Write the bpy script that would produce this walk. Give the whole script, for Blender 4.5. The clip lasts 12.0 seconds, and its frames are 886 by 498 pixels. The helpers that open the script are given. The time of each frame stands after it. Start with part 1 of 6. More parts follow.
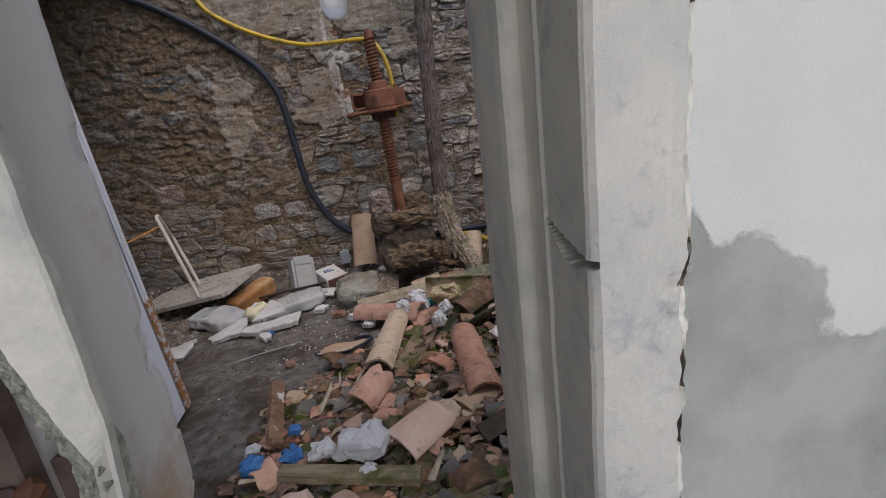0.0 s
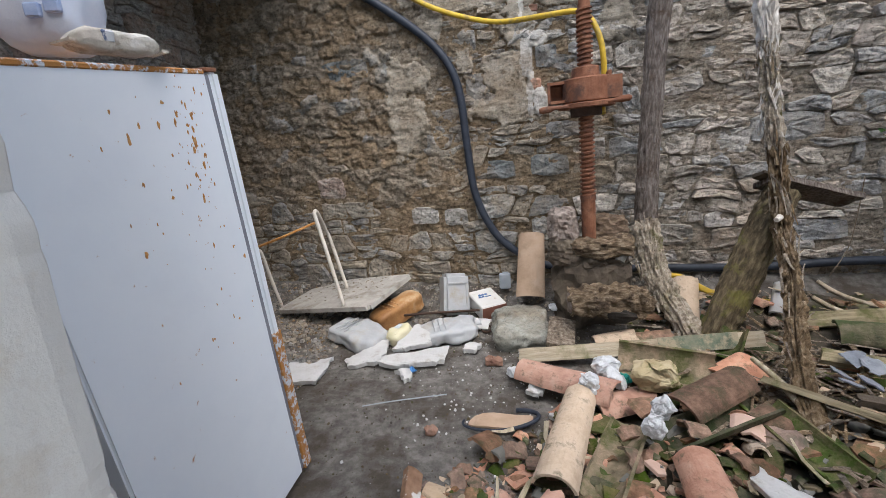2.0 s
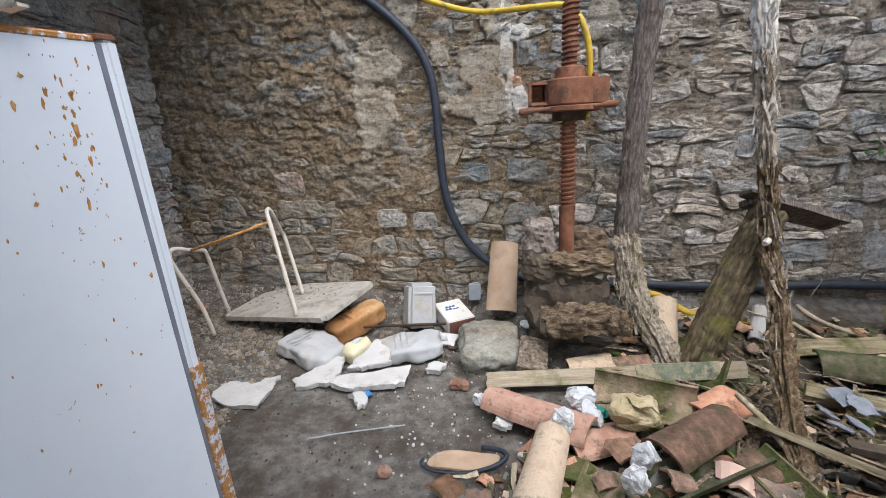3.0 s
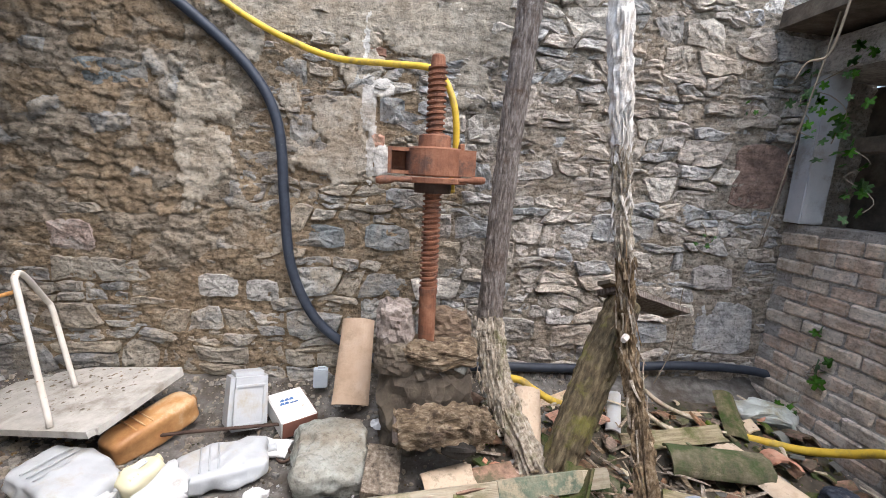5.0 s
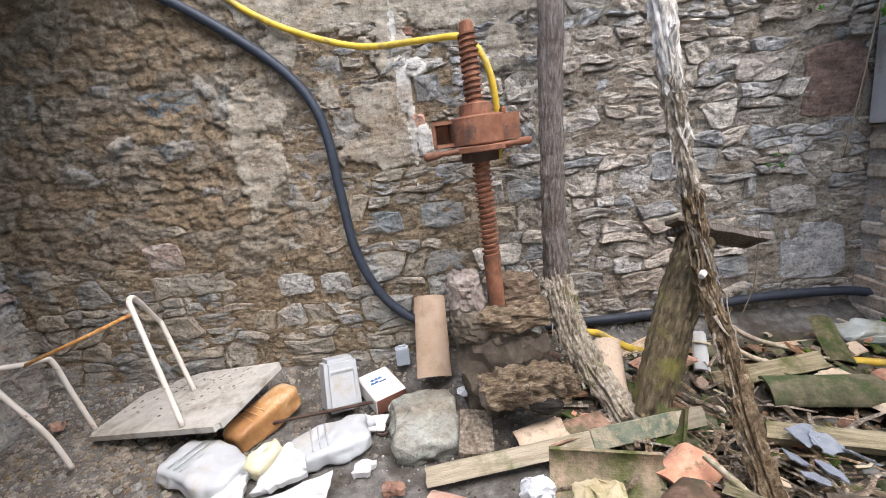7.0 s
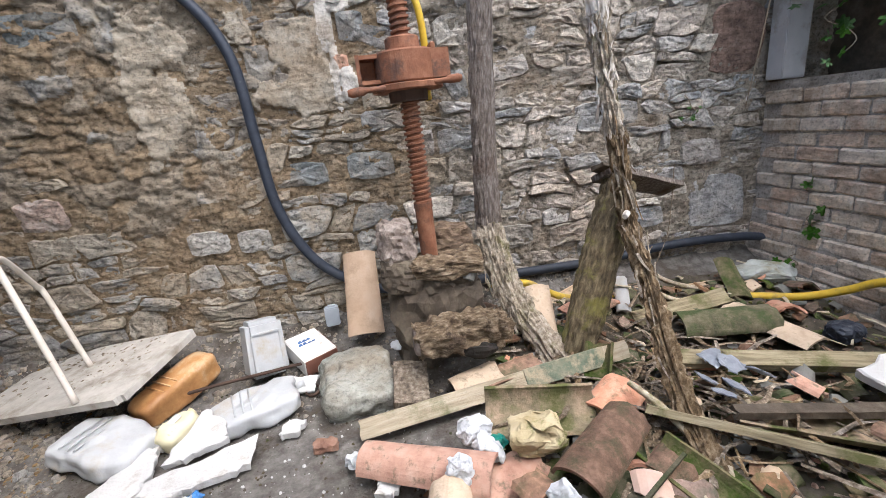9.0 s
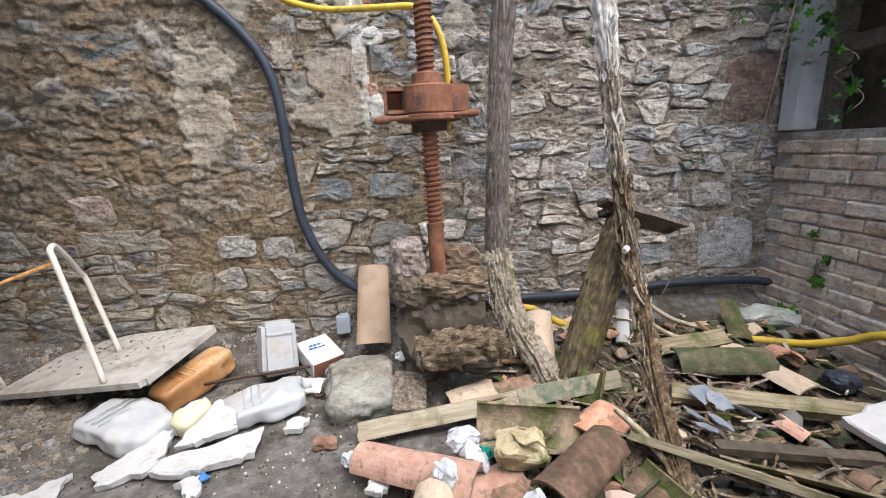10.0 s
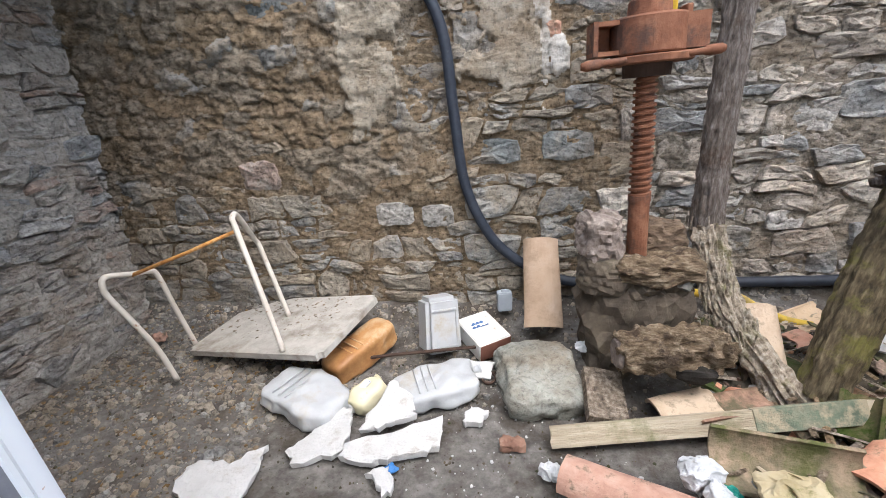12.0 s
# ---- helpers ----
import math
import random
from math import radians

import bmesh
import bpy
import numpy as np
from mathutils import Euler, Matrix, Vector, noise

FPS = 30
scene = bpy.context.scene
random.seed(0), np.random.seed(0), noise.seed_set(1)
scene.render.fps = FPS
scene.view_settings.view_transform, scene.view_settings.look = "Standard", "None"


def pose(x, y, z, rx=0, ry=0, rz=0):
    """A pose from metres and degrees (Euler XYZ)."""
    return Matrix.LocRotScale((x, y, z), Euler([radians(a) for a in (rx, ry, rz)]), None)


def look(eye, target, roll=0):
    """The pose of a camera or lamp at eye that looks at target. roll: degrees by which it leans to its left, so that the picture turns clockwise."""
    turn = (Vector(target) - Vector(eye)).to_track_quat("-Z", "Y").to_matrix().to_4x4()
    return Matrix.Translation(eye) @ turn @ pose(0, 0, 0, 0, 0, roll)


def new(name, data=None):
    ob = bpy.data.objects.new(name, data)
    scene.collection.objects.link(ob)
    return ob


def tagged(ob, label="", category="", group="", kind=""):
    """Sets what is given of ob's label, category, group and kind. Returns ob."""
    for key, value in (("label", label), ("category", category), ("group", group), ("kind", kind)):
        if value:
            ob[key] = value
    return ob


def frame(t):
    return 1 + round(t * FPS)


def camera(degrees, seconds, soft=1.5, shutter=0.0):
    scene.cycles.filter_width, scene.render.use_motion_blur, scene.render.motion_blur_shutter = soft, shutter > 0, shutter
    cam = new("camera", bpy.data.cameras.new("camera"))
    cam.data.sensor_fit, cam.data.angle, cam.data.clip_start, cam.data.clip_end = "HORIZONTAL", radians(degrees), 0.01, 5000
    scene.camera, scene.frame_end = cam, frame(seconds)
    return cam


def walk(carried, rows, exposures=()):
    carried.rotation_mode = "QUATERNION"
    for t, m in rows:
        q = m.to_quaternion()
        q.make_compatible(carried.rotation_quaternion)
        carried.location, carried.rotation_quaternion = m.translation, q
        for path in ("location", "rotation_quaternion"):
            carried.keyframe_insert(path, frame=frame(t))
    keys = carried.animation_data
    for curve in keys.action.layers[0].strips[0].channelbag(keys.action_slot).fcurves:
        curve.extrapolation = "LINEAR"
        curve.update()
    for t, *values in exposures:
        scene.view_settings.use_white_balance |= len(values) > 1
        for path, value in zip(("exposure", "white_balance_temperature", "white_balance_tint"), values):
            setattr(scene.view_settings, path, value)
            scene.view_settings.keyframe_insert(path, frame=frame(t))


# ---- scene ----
cam = camera(91.0, 12.0, 0.7)
PATH = [
    (0, (-0.136, 0.016, 1.351), (0.021, 1.937, 0.819), -7.3),
    (0.5, (-0.197, 0.079, 1.395), (-0.387, 2.016, 0.936), -6.0),
    (1, (-0.261, 0.313, 1.473), (-0.499, 2.276, 1.173), -2.3),
    (1.5, (-0.35, 0.574, 1.41), (-0.589, 2.52, 1.014), -1.8),
    (2, (-0.424, 0.843, 1.393), (-0.892, 2.728, 0.914), -4.0),
    (2.5, (-0.445, 1.033, 1.418), (-0.893, 2.913, 0.905), -1.9),
    (2.7, (-0.453, 1.072, 1.419), (-0.859, 2.964, 0.917), -1.6),
    (4.3, (-0.387, 1.454, 1.429), (-0.392, 3.382, 0.896), 4.0),
    (4.5, (-0.375, 1.521, 1.458), (-0.285, 3.456, 0.959), 3.6),
    (5, (-0.363, 1.597, 1.555), (-0.134, 3.56, 1.247), 4.8),
    (5.5, (-0.416, 1.586, 1.585), (-0.275, 3.567, 1.354), 3.9),
    (6, (-0.4, 1.567, 1.554), (-0.294, 3.54, 1.242), -0.5),
    (6.5, (-0.376, 1.548, 1.523), (-0.383, 3.503, 1.097), -6.3),
    (6.7, (-0.384, 1.533, 1.538), (-0.413, 3.489, 1.121), -6.1),
    (8.3, (-0.468, 1.746, 1.416), (-0.357, 3.693, 0.973), -2.8),
    (8.5, (-0.477, 1.712, 1.373), (-0.378, 3.635, 0.832), -12.7),
    (9, (-0.409, 1.606, 1.36), (-0.128, 3.51, 0.816), -5.0),
    (9.5, (-0.413, 1.488, 1.393), (-0.198, 3.41, 0.882), 0.6),
    (10, (-0.366, 1.449, 1.385), (-0.168, 3.389, 0.942), -1.2),
    (10.5, (-0.394, 1.47, 1.419), (-0.297, 3.442, 1.098), -4.9),
    (11, (-0.487, 1.589, 1.386), (-0.48, 3.54, 0.946), -4.6),
    (11.5, (-0.69, 1.731, 1.421), (-0.827, 3.651, 0.88), -4.9),
    (12, (-0.811, 1.813, 1.433), (-1.061, 3.692, 0.794), -3.3),
]
LIGHTING = [(0.0, -0.58, 6050, 17), (0.5, -0.05, 6050, 15), (1.0, 0.32, 6000, 14), (1.5, 0.36, 5950, 12), (2.5, 0.50, 5800, 9), (4.4, 0.95, 5850, 11), (5.5, 1.08, 5850, 12), (9.5, 1.02, 5850, 11), (12.0, 0.95, 5800, 10)]
walk(cam, [(t, look(eye, target, roll)) for t, eye, target, roll in PATH], LIGHTING)

# ---- light ----
world = bpy.data.worlds.new("sky")
scene.world = world
world.use_nodes = True
sky = world.node_tree.nodes.new("ShaderNodeTexSky")
sky.sky_type = "NISHITA"
sky.sun_disc = False
sky.sun_elevation, sky.sun_rotation = radians(64), radians(147)
sky.dust_density, sky.air_density = 5.0, 1.5
world.node_tree.links.new(sky.outputs[0], world.node_tree.nodes["Background"].inputs[0])
world.node_tree.nodes["Background"].inputs[1].default_value = 0.15
sun = new("sun", bpy.data.lights.new("sun", "SUN"))
sun.data.energy, sun.data.angle, sun.data.color = 2.3, radians(78), (1.0, 0.965, 0.91)
sun.matrix_world = look((0.24, -0.37, 0.90), (0.0, 0.0, 0.0))
# daylight in the opening of the room's window
window_light = new("window_light", bpy.data.lights.new("window_light", "AREA"))
window_light.data.shape, window_light.data.size, window_light.data.size_y = "RECTANGLE", 2.0, 1.6
window_light.data.energy, window_light.data.color = 62.0, (1.0, 0.985, 0.96)
window_light.matrix_world = look((0.60, -1.72, 1.55), (-0.1, 1.0, 1.2))


# ---- materials ----
def material(name, colors, scale=6.0, rough=0.85, bump=0.3, bump_scale=40.0, metal=0.0, stain=None, stain_scale=2.0,
             stain_lo=0.5, stain_hi=0.62, detail=8.0, vary=0.0, distort=0.0, spec=0.3, transmission=0.0, bump_dist=0.01, palette=None, grain=None):
    """Noise between colours, a stain at a second scale, fine relief, and a change from piece to piece."""
    m = bpy.data.materials.new(name)
    m.use_nodes = True
    nt = m.node_tree
    bsdf = nt.nodes["Principled BSDF"]
    N, L = nt.nodes.new, nt.links.new
    tc = N("ShaderNodeTexCoord")
    geo = N("ShaderNodeNewGeometry")
    info = N("ShaderNodeObjectInfo")
    off = N("ShaderNodeVectorMath")
    off.operation = "MULTIPLY_ADD"
    cmb = N("ShaderNodeCombineXYZ")
    L(info.outputs["Random"], cmb.inputs[0])
    L(geo.outputs["Random Per Island"], cmb.inputs[1])
    L(cmb.outputs[0], off.inputs[0])
    off.inputs[1].default_value = (17.0, 13.0, 9.0)
    L(tc.outputs["Object"], off.inputs[2])
    base_vec = off.outputs[0]
    if grain:
        stretch = N("ShaderNodeVectorMath")
        stretch.operation = "MULTIPLY"
        stretch.inputs[1].default_value = grain
        L(off.outputs[0], stretch.inputs[0])
        base_vec = stretch.outputs[0]
    n1 = N("ShaderNodeTexNoise")
    n1.inputs["Scale"].default_value, n1.inputs["Detail"].default_value = scale, detail
    n1.inputs["Roughness"].default_value, n1.inputs["Distortion"].default_value = 0.65, distort
    L(base_vec, n1.inputs["Vector"])
    ramp = N("ShaderNodeValToRGB")
    el = ramp.color_ramp.elements
    for i, c in enumerate(colors):
        p = 0.28 + 0.44 * i / max(1, len(colors) - 1)
        e = el[i] if i < 2 else el.new(p)
        e.position = p
        e.color = (*c, 1)
    L(n1.outputs["Fac"], ramp.inputs[0])
    out = ramp.outputs[0]
    if palette:
        pa = N("ShaderNodeMath")
        pa.operation = "ADD"
        L(info.outputs["Random"], pa.inputs[0])
        L(geo.outputs["Random Per Island"], pa.inputs[1])
        pf = N("ShaderNodeMath")
        pf.operation = "FRACT"
        L(pa.outputs[0], pf.inputs[0])
        pr = N("ShaderNodeValToRGB")
        pr.color_ramp.interpolation = "CONSTANT"
        pe = pr.color_ramp.elements
        for i, c in enumerate(palette):
            e = pe[i] if i < 2 else pe.new(i / len(palette))
            e.position = i / len(palette)
            e.color = (*c, 1)
        L(pf.outputs[0], pr.inputs[0])
        pm = N("ShaderNodeMix")
        pm.data_type, pm.blend_type = "RGBA", "MULTIPLY"
        pm.inputs[0].default_value = 1.0
        L(pr.outputs[0], pm.inputs[6])
        L(out, pm.inputs[7])
        out = pm.outputs[2]
    if stain:
        n2 = N("ShaderNodeTexNoise")
        n2.inputs["Scale"].default_value, n2.inputs["Detail"].default_value = stain_scale, 10
        n2.inputs["Roughness"].default_value = 0.7
        L(off.outputs[0], n2.inputs["Vector"])
        mr = N("ShaderNodeMapRange")
        mr.inputs[1].default_value, mr.inputs[2].default_value = stain_lo, stain_hi
        L(n2.outputs["Fac"], mr.inputs[0])
        mix = N("ShaderNodeMix")
        mix.data_type = "RGBA"
        L(mr.outputs[0], mix.inputs[0])
        L(out, mix.inputs[6])
        mix.inputs[7].default_value = (*stain, 1)
        out = mix.outputs[2]
    if vary:
        add = N("ShaderNodeMath")
        add.operation = "ADD"
        L(info.outputs["Random"], add.inputs[0])
        L(geo.outputs["Random Per Island"], add.inputs[1])
        fr = N("ShaderNodeMath")
        fr.operation = "FRACT"
        L(add.outputs[0], fr.inputs[0])
        hs = N("ShaderNodeHueSaturation")
        mv = N("ShaderNodeMapRange")
        mv.inputs[3].default_value, mv.inputs[4].default_value = 1 - vary, 1 + vary
        L(fr.outputs[0], mv.inputs[0])
        L(mv.outputs[0], hs.inputs["Value"])
        L(out, hs.inputs["Color"])
        ms = N("ShaderNodeMapRange")
        ms.inputs[3].default_value, ms.inputs[4].default_value = 1 + vary, 1 - vary * 0.8
        fr2 = N("ShaderNodeMath")
        fr2.operation = "MULTIPLY"
        fr2.inputs[1].default_value = 7.31
        L(add.outputs[0], fr2.inputs[0])
        fr3 = N("ShaderNodeMath")
        fr3.operation = "FRACT"
        L(fr2.outputs[0], fr3.inputs[0])
        L(fr3.outputs[0], ms.inputs[0])
        L(ms.outputs[0], hs.inputs["Saturation"])
        out = hs.outputs[0]
    L(out, bsdf.inputs["Base Color"])
    bsdf.inputs["Roughness"].default_value = rough
    bsdf.inputs["Metallic"].default_value = metal
    bsdf.inputs["Specular IOR Level"].default_value = spec
    bsdf.inputs["Transmission Weight"].default_value = transmission
    if bump:
        n3 = N("ShaderNodeTexNoise")
        n3.inputs["Scale"].default_value, n3.inputs["Detail"].default_value = bump_scale, 8
        n3.inputs["Roughness"].default_value = 0.7
        L(base_vec, n3.inputs["Vector"])
        bp = N("ShaderNodeBump")
        bp.inputs["Strength"].default_value, bp.inputs["Distance"].default_value = bump, bump_dist
        L(n3.outputs["Fac"], bp.inputs["Height"])
        L(bp.outputs[0], bsdf.inputs["Normal"])
    return m


def masonry(name, palette, lime, lime_lo, lime_hi, lime_scale=5.0, grime=0.45, coarse=0.03, rough=0.93):
    """Old stonework: a tone for each stone, bedding and grain in it, lime smeared across stones and joints, dark pits."""
    m = bpy.data.materials.new(name)
    m.use_nodes = True
    nt = m.node_tree
    bsdf = nt.nodes["Principled BSDF"]
    N, L = nt.nodes.new, nt.links.new
    geo, info = N("ShaderNodeNewGeometry"), N("ShaderNodeObjectInfo")
    pos = geo.outputs["Position"]

    def fractal(scale, detail=8.0, rough=0.65, stretch=None):
        n = N("ShaderNodeTexNoise")
        n.inputs["Scale"].default_value, n.inputs["Detail"].default_value, n.inputs["Roughness"].default_value = scale, detail, rough
        src = pos
        if stretch:
            v = N("ShaderNodeVectorMath")
            v.operation = "MULTIPLY"
            v.inputs[1].default_value = stretch
            L(pos, v.inputs[0])
            src = v.outputs[0]
        L(src, n.inputs["Vector"])
        return n.outputs["Fac"]

    def spread(fac, lo, hi, a, b):
        r = N("ShaderNodeMapRange")
        for k, v in enumerate((lo, hi, a, b)):
            r.inputs[k + 1].default_value = v
        L(fac, r.inputs[0])
        return r.outputs[0]

    def blend(kind, fac, a, b):
        x = N("ShaderNodeMix")
        x.data_type, x.blend_type = "RGBA", kind
        if isinstance(fac, float):
            x.inputs[0].default_value = fac
        else:
            L(fac, x.inputs[0])
        L(a, x.inputs[6])
        if isinstance(b, tuple):
            x.inputs[7].default_value = (*b, 1)
        else:
            L(b, x.inputs[7])
        return x.outputs[2]

    add, fr = N("ShaderNodeMath"), N("ShaderNodeMath")
    add.operation, fr.operation = "ADD", "FRACT"
    L(info.outputs["Random"], add.inputs[0])
    L(geo.outputs["Random Per Island"], add.inputs[1])
    L(add.outputs[0], fr.inputs[0])
    tones = N("ShaderNodeValToRGB")
    tones.color_ramp.interpolation = "CONSTANT"
    el = tones.color_ramp.elements
    for i, c in enumerate(palette):
        e = el[i] if i < 2 else el.new(i / len(palette))
        e.position = i / len(palette)
        e.color = (*c, 1)
    L(fr.outputs[0], tones.inputs[0])
    out = tones.outputs[0]
    out = blend("MULTIPLY", 1.0, out, spread(fractal(13.0, 10.0, 0.72), 0.30, 0.70, 0.50, 1.45))
    out = blend("MULTIPLY", 1.0, out, spread(fractal(9.0, 6.0, 0.6, (1.0, 1.0, 5.0)), 0.32, 0.68, 0.72, 1.26))
    out = blend("MIX", spread(fractal(1.7, 5.0, 0.6), 0.46, 0.66, 0.0, 0.5), out, (0.28, 0.20, 0.125))
    out = blend("MIX", spread(fractal(lime_scale, 12.0, 0.74), lime_lo, lime_hi, 0.0, 0.9), out, lime)
    out = blend("MULTIPLY", 1.0, out, spread(fractal(46.0, 6.0, 0.7), 0.34, 0.50, grime, 1.0))
    L(out, bsdf.inputs["Base Color"])
    bsdf.inputs["Roughness"].default_value = rough
    bsdf.inputs["Specular IOR Level"].default_value = 0.25
    b1, b2 = N("ShaderNodeBump"), N("ShaderNodeBump")
    b1.inputs["Strength"].default_value, b1.inputs["Distance"].default_value = 0.9, coarse
    b2.inputs["Strength"].default_value, b2.inputs["Distance"].default_value = 0.9, 0.010
    L(fractal(20.0, 8.0, 0.68, (1.0, 1.0, 1.8)), b1.inputs["Height"])
    L(fractal(85.0, 6.0, 0.7), b2.inputs["Height"])
    L(b1.outputs[0], b2.inputs["Normal"])
    L(b2.outputs[0], bsdf.inputs["Normal"])
    return m


M = {}
RUSTC = (0.42, 0.19, 0.06)
GREYS = [(0.29, 0.285, 0.27), (0.33, 0.30, 0.25), (0.37, 0.32, 0.25), (0.30, 0.265, 0.215), (0.38, 0.365, 0.335), (0.24, 0.235, 0.225), (0.40, 0.35, 0.28), (0.33, 0.325, 0.305)]
BEIGES = [(0.47, 0.455, 0.435), (0.55, 0.49, 0.42), (0.61, 0.535, 0.445), (0.49, 0.43, 0.365), (0.56, 0.53, 0.49), (0.38, 0.38, 0.37), (0.62, 0.565, 0.485), (0.45, 0.41, 0.36)]
M["stone"] = masonry("stone", GREYS, (0.39, 0.33, 0.25), 0.44, 0.62)
M["stone_beige"] = masonry("stone_beige", BEIGES, (0.50, 0.45, 0.38), 0.50, 0.68)
M["stone_slate"] = masonry("stone_slate", [(0.19, 0.205, 0.205), (0.24, 0.25, 0.25), (0.21, 0.22, 0.215)], (0.38, 0.345, 0.29), 0.50, 0.68, coarse=0.012)
M["stone_grey"] = masonry("stone_grey", [(0.33, 0.335, 0.335), (0.40, 0.38, 0.345), (0.37, 0.33, 0.295), (0.43, 0.42, 0.405), (0.39, 0.30, 0.25)], (0.48, 0.445, 0.40), 0.48, 0.64)
M["sandstone"] = masonry("sandstone", [(0.27, 0.185, 0.145), (0.30, 0.21, 0.165)], (0.34, 0.28, 0.23), 0.56, 0.72)
M["mortar"] = masonry("mortar", [(0.255, 0.19, 0.12), (0.25, 0.185, 0.12)], (0.37, 0.305, 0.22), 0.48, 0.66, 7.0, 0.4, 0.04)
M["mortar_grit"] = masonry("mortar_grit", [(0.26, 0.215, 0.16), (0.255, 0.21, 0.16)], (0.36, 0.31, 0.24), 0.48, 0.66, 8.0, 0.4, 0.04)
M["mortar_lime"] = masonry("mortar_lime", [(0.30, 0.255, 0.20), (0.305, 0.26, 0.205)], (0.46, 0.41, 0.335), 0.46, 0.64, 7.0, 0.4, 0.035)
M["mortar_grey"] = masonry("mortar_grey", [(0.40, 0.37, 0.33), (0.405, 0.375, 0.335)], (0.50, 0.465, 0.415), 0.46, 0.64, 6.0, 0.5, 0.03)
M["render_old"] = masonry("render_old", [(0.33, 0.285, 0.22), (0.335, 0.29, 0.225)], (0.43, 0.385, 0.315), 0.46, 0.64, 5.0, 0.55, 0.016)
M["render_white"] = masonry("render_white", [(0.50, 0.47, 0.42), (0.505, 0.475, 0.425)], (0.60, 0.575, 0.53), 0.5, 0.6, 6.0, 0.8, 0.010)
M["log_moss"] = material("log_moss", [(0.035, 0.027, 0.016), (0.12, 0.092, 0.052), (0.25, 0.20, 0.115)], 16, 0.9, 1.0, 50, stain=(0.20, 0.185, 0.045), stain_scale=6, stain_lo=0.50, stain_hi=0.66, grain=(3, 0.8, 3), bump_dist=0.015)
M["plaster_white"] = material("plaster_white", [(0.55, 0.54, 0.49), (0.70, 0.69, 0.64), (0.62, 0.64, 0.62)], 3, 0.8, 0.25, 25, stain=(0.42, 0.35, 0.24), stain_scale=1.6, stain_lo=0.6, stain_hi=0.72)
M["plaster_old"] = material("plaster_old", [(0.56, 0.555, 0.49), (0.72, 0.70, 0.63), (0.79, 0.76, 0.68)], 5.5, 0.75, 0.5, 16, stain=(0.50, 0.52, 0.48), stain_scale=2.6, stain_lo=0.48, stain_hi=0.62, bump_dist=0.02)
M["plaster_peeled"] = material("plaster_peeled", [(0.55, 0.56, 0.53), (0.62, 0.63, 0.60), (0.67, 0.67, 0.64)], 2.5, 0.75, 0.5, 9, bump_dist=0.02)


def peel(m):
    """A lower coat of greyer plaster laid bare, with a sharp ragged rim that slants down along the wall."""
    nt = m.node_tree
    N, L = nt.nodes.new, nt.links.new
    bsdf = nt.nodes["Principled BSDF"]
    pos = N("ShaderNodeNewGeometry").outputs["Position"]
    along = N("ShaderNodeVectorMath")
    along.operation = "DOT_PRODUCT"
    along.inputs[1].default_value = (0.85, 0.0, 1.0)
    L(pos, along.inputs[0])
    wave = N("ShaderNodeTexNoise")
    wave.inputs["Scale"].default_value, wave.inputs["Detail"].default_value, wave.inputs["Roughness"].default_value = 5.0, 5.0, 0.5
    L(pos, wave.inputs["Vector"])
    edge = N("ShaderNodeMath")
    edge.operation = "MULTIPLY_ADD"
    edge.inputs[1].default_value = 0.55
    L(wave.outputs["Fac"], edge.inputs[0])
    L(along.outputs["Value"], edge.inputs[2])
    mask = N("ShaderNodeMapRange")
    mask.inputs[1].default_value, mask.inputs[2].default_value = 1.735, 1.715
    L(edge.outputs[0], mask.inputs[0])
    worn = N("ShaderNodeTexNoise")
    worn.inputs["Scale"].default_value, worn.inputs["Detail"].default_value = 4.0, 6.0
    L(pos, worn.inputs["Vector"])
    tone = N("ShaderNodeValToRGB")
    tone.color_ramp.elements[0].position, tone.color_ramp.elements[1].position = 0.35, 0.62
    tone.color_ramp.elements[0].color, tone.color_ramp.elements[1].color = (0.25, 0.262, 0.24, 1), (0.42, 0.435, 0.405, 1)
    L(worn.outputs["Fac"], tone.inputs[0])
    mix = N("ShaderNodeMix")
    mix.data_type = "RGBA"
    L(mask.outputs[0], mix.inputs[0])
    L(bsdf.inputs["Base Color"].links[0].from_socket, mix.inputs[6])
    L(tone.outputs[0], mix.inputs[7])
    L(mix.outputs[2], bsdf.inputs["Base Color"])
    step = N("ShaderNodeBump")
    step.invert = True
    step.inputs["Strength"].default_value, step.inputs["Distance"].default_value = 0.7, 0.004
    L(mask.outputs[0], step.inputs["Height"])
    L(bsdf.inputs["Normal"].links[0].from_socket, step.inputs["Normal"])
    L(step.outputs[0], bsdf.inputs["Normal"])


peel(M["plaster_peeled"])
M["plaster_surround"] = material("plaster_surround", [(0.46, 0.465, 0.46), (0.575, 0.565, 0.52), (0.64, 0.62, 0.555)], 6, 0.75, 0.6, 30, stain=(0.37, 0.39, 0.41), stain_scale=11, stain_lo=0.55, stain_hi=0.68, bump_dist=0.012)
M["plaster_warm"] = material("plaster_warm", [(0.70, 0.675, 0.63), (0.77, 0.745, 0.705), (0.73, 0.70, 0.645)], 2.4, 0.75, 0.35, 14, stain=(0.52, 0.41, 0.28), stain_scale=2.1, stain_lo=0.48, stain_hi=0.66, bump_dist=0.015)
M["plaster_grey"] = material("plaster_grey", [(0.36, 0.36, 0.36), (0.46, 0.45, 0.44)], 6, 0.9, 0.6, 25, stain=(0.3, 0.28, 0.25), stain_scale=5)
M["pebble"] = material("pebble", [(0.16, 0.18, 0.13), (0.36, 0.38, 0.31), (0.56, 0.56, 0.50)], 60, 0.9, 1.0, 70, detail=3)
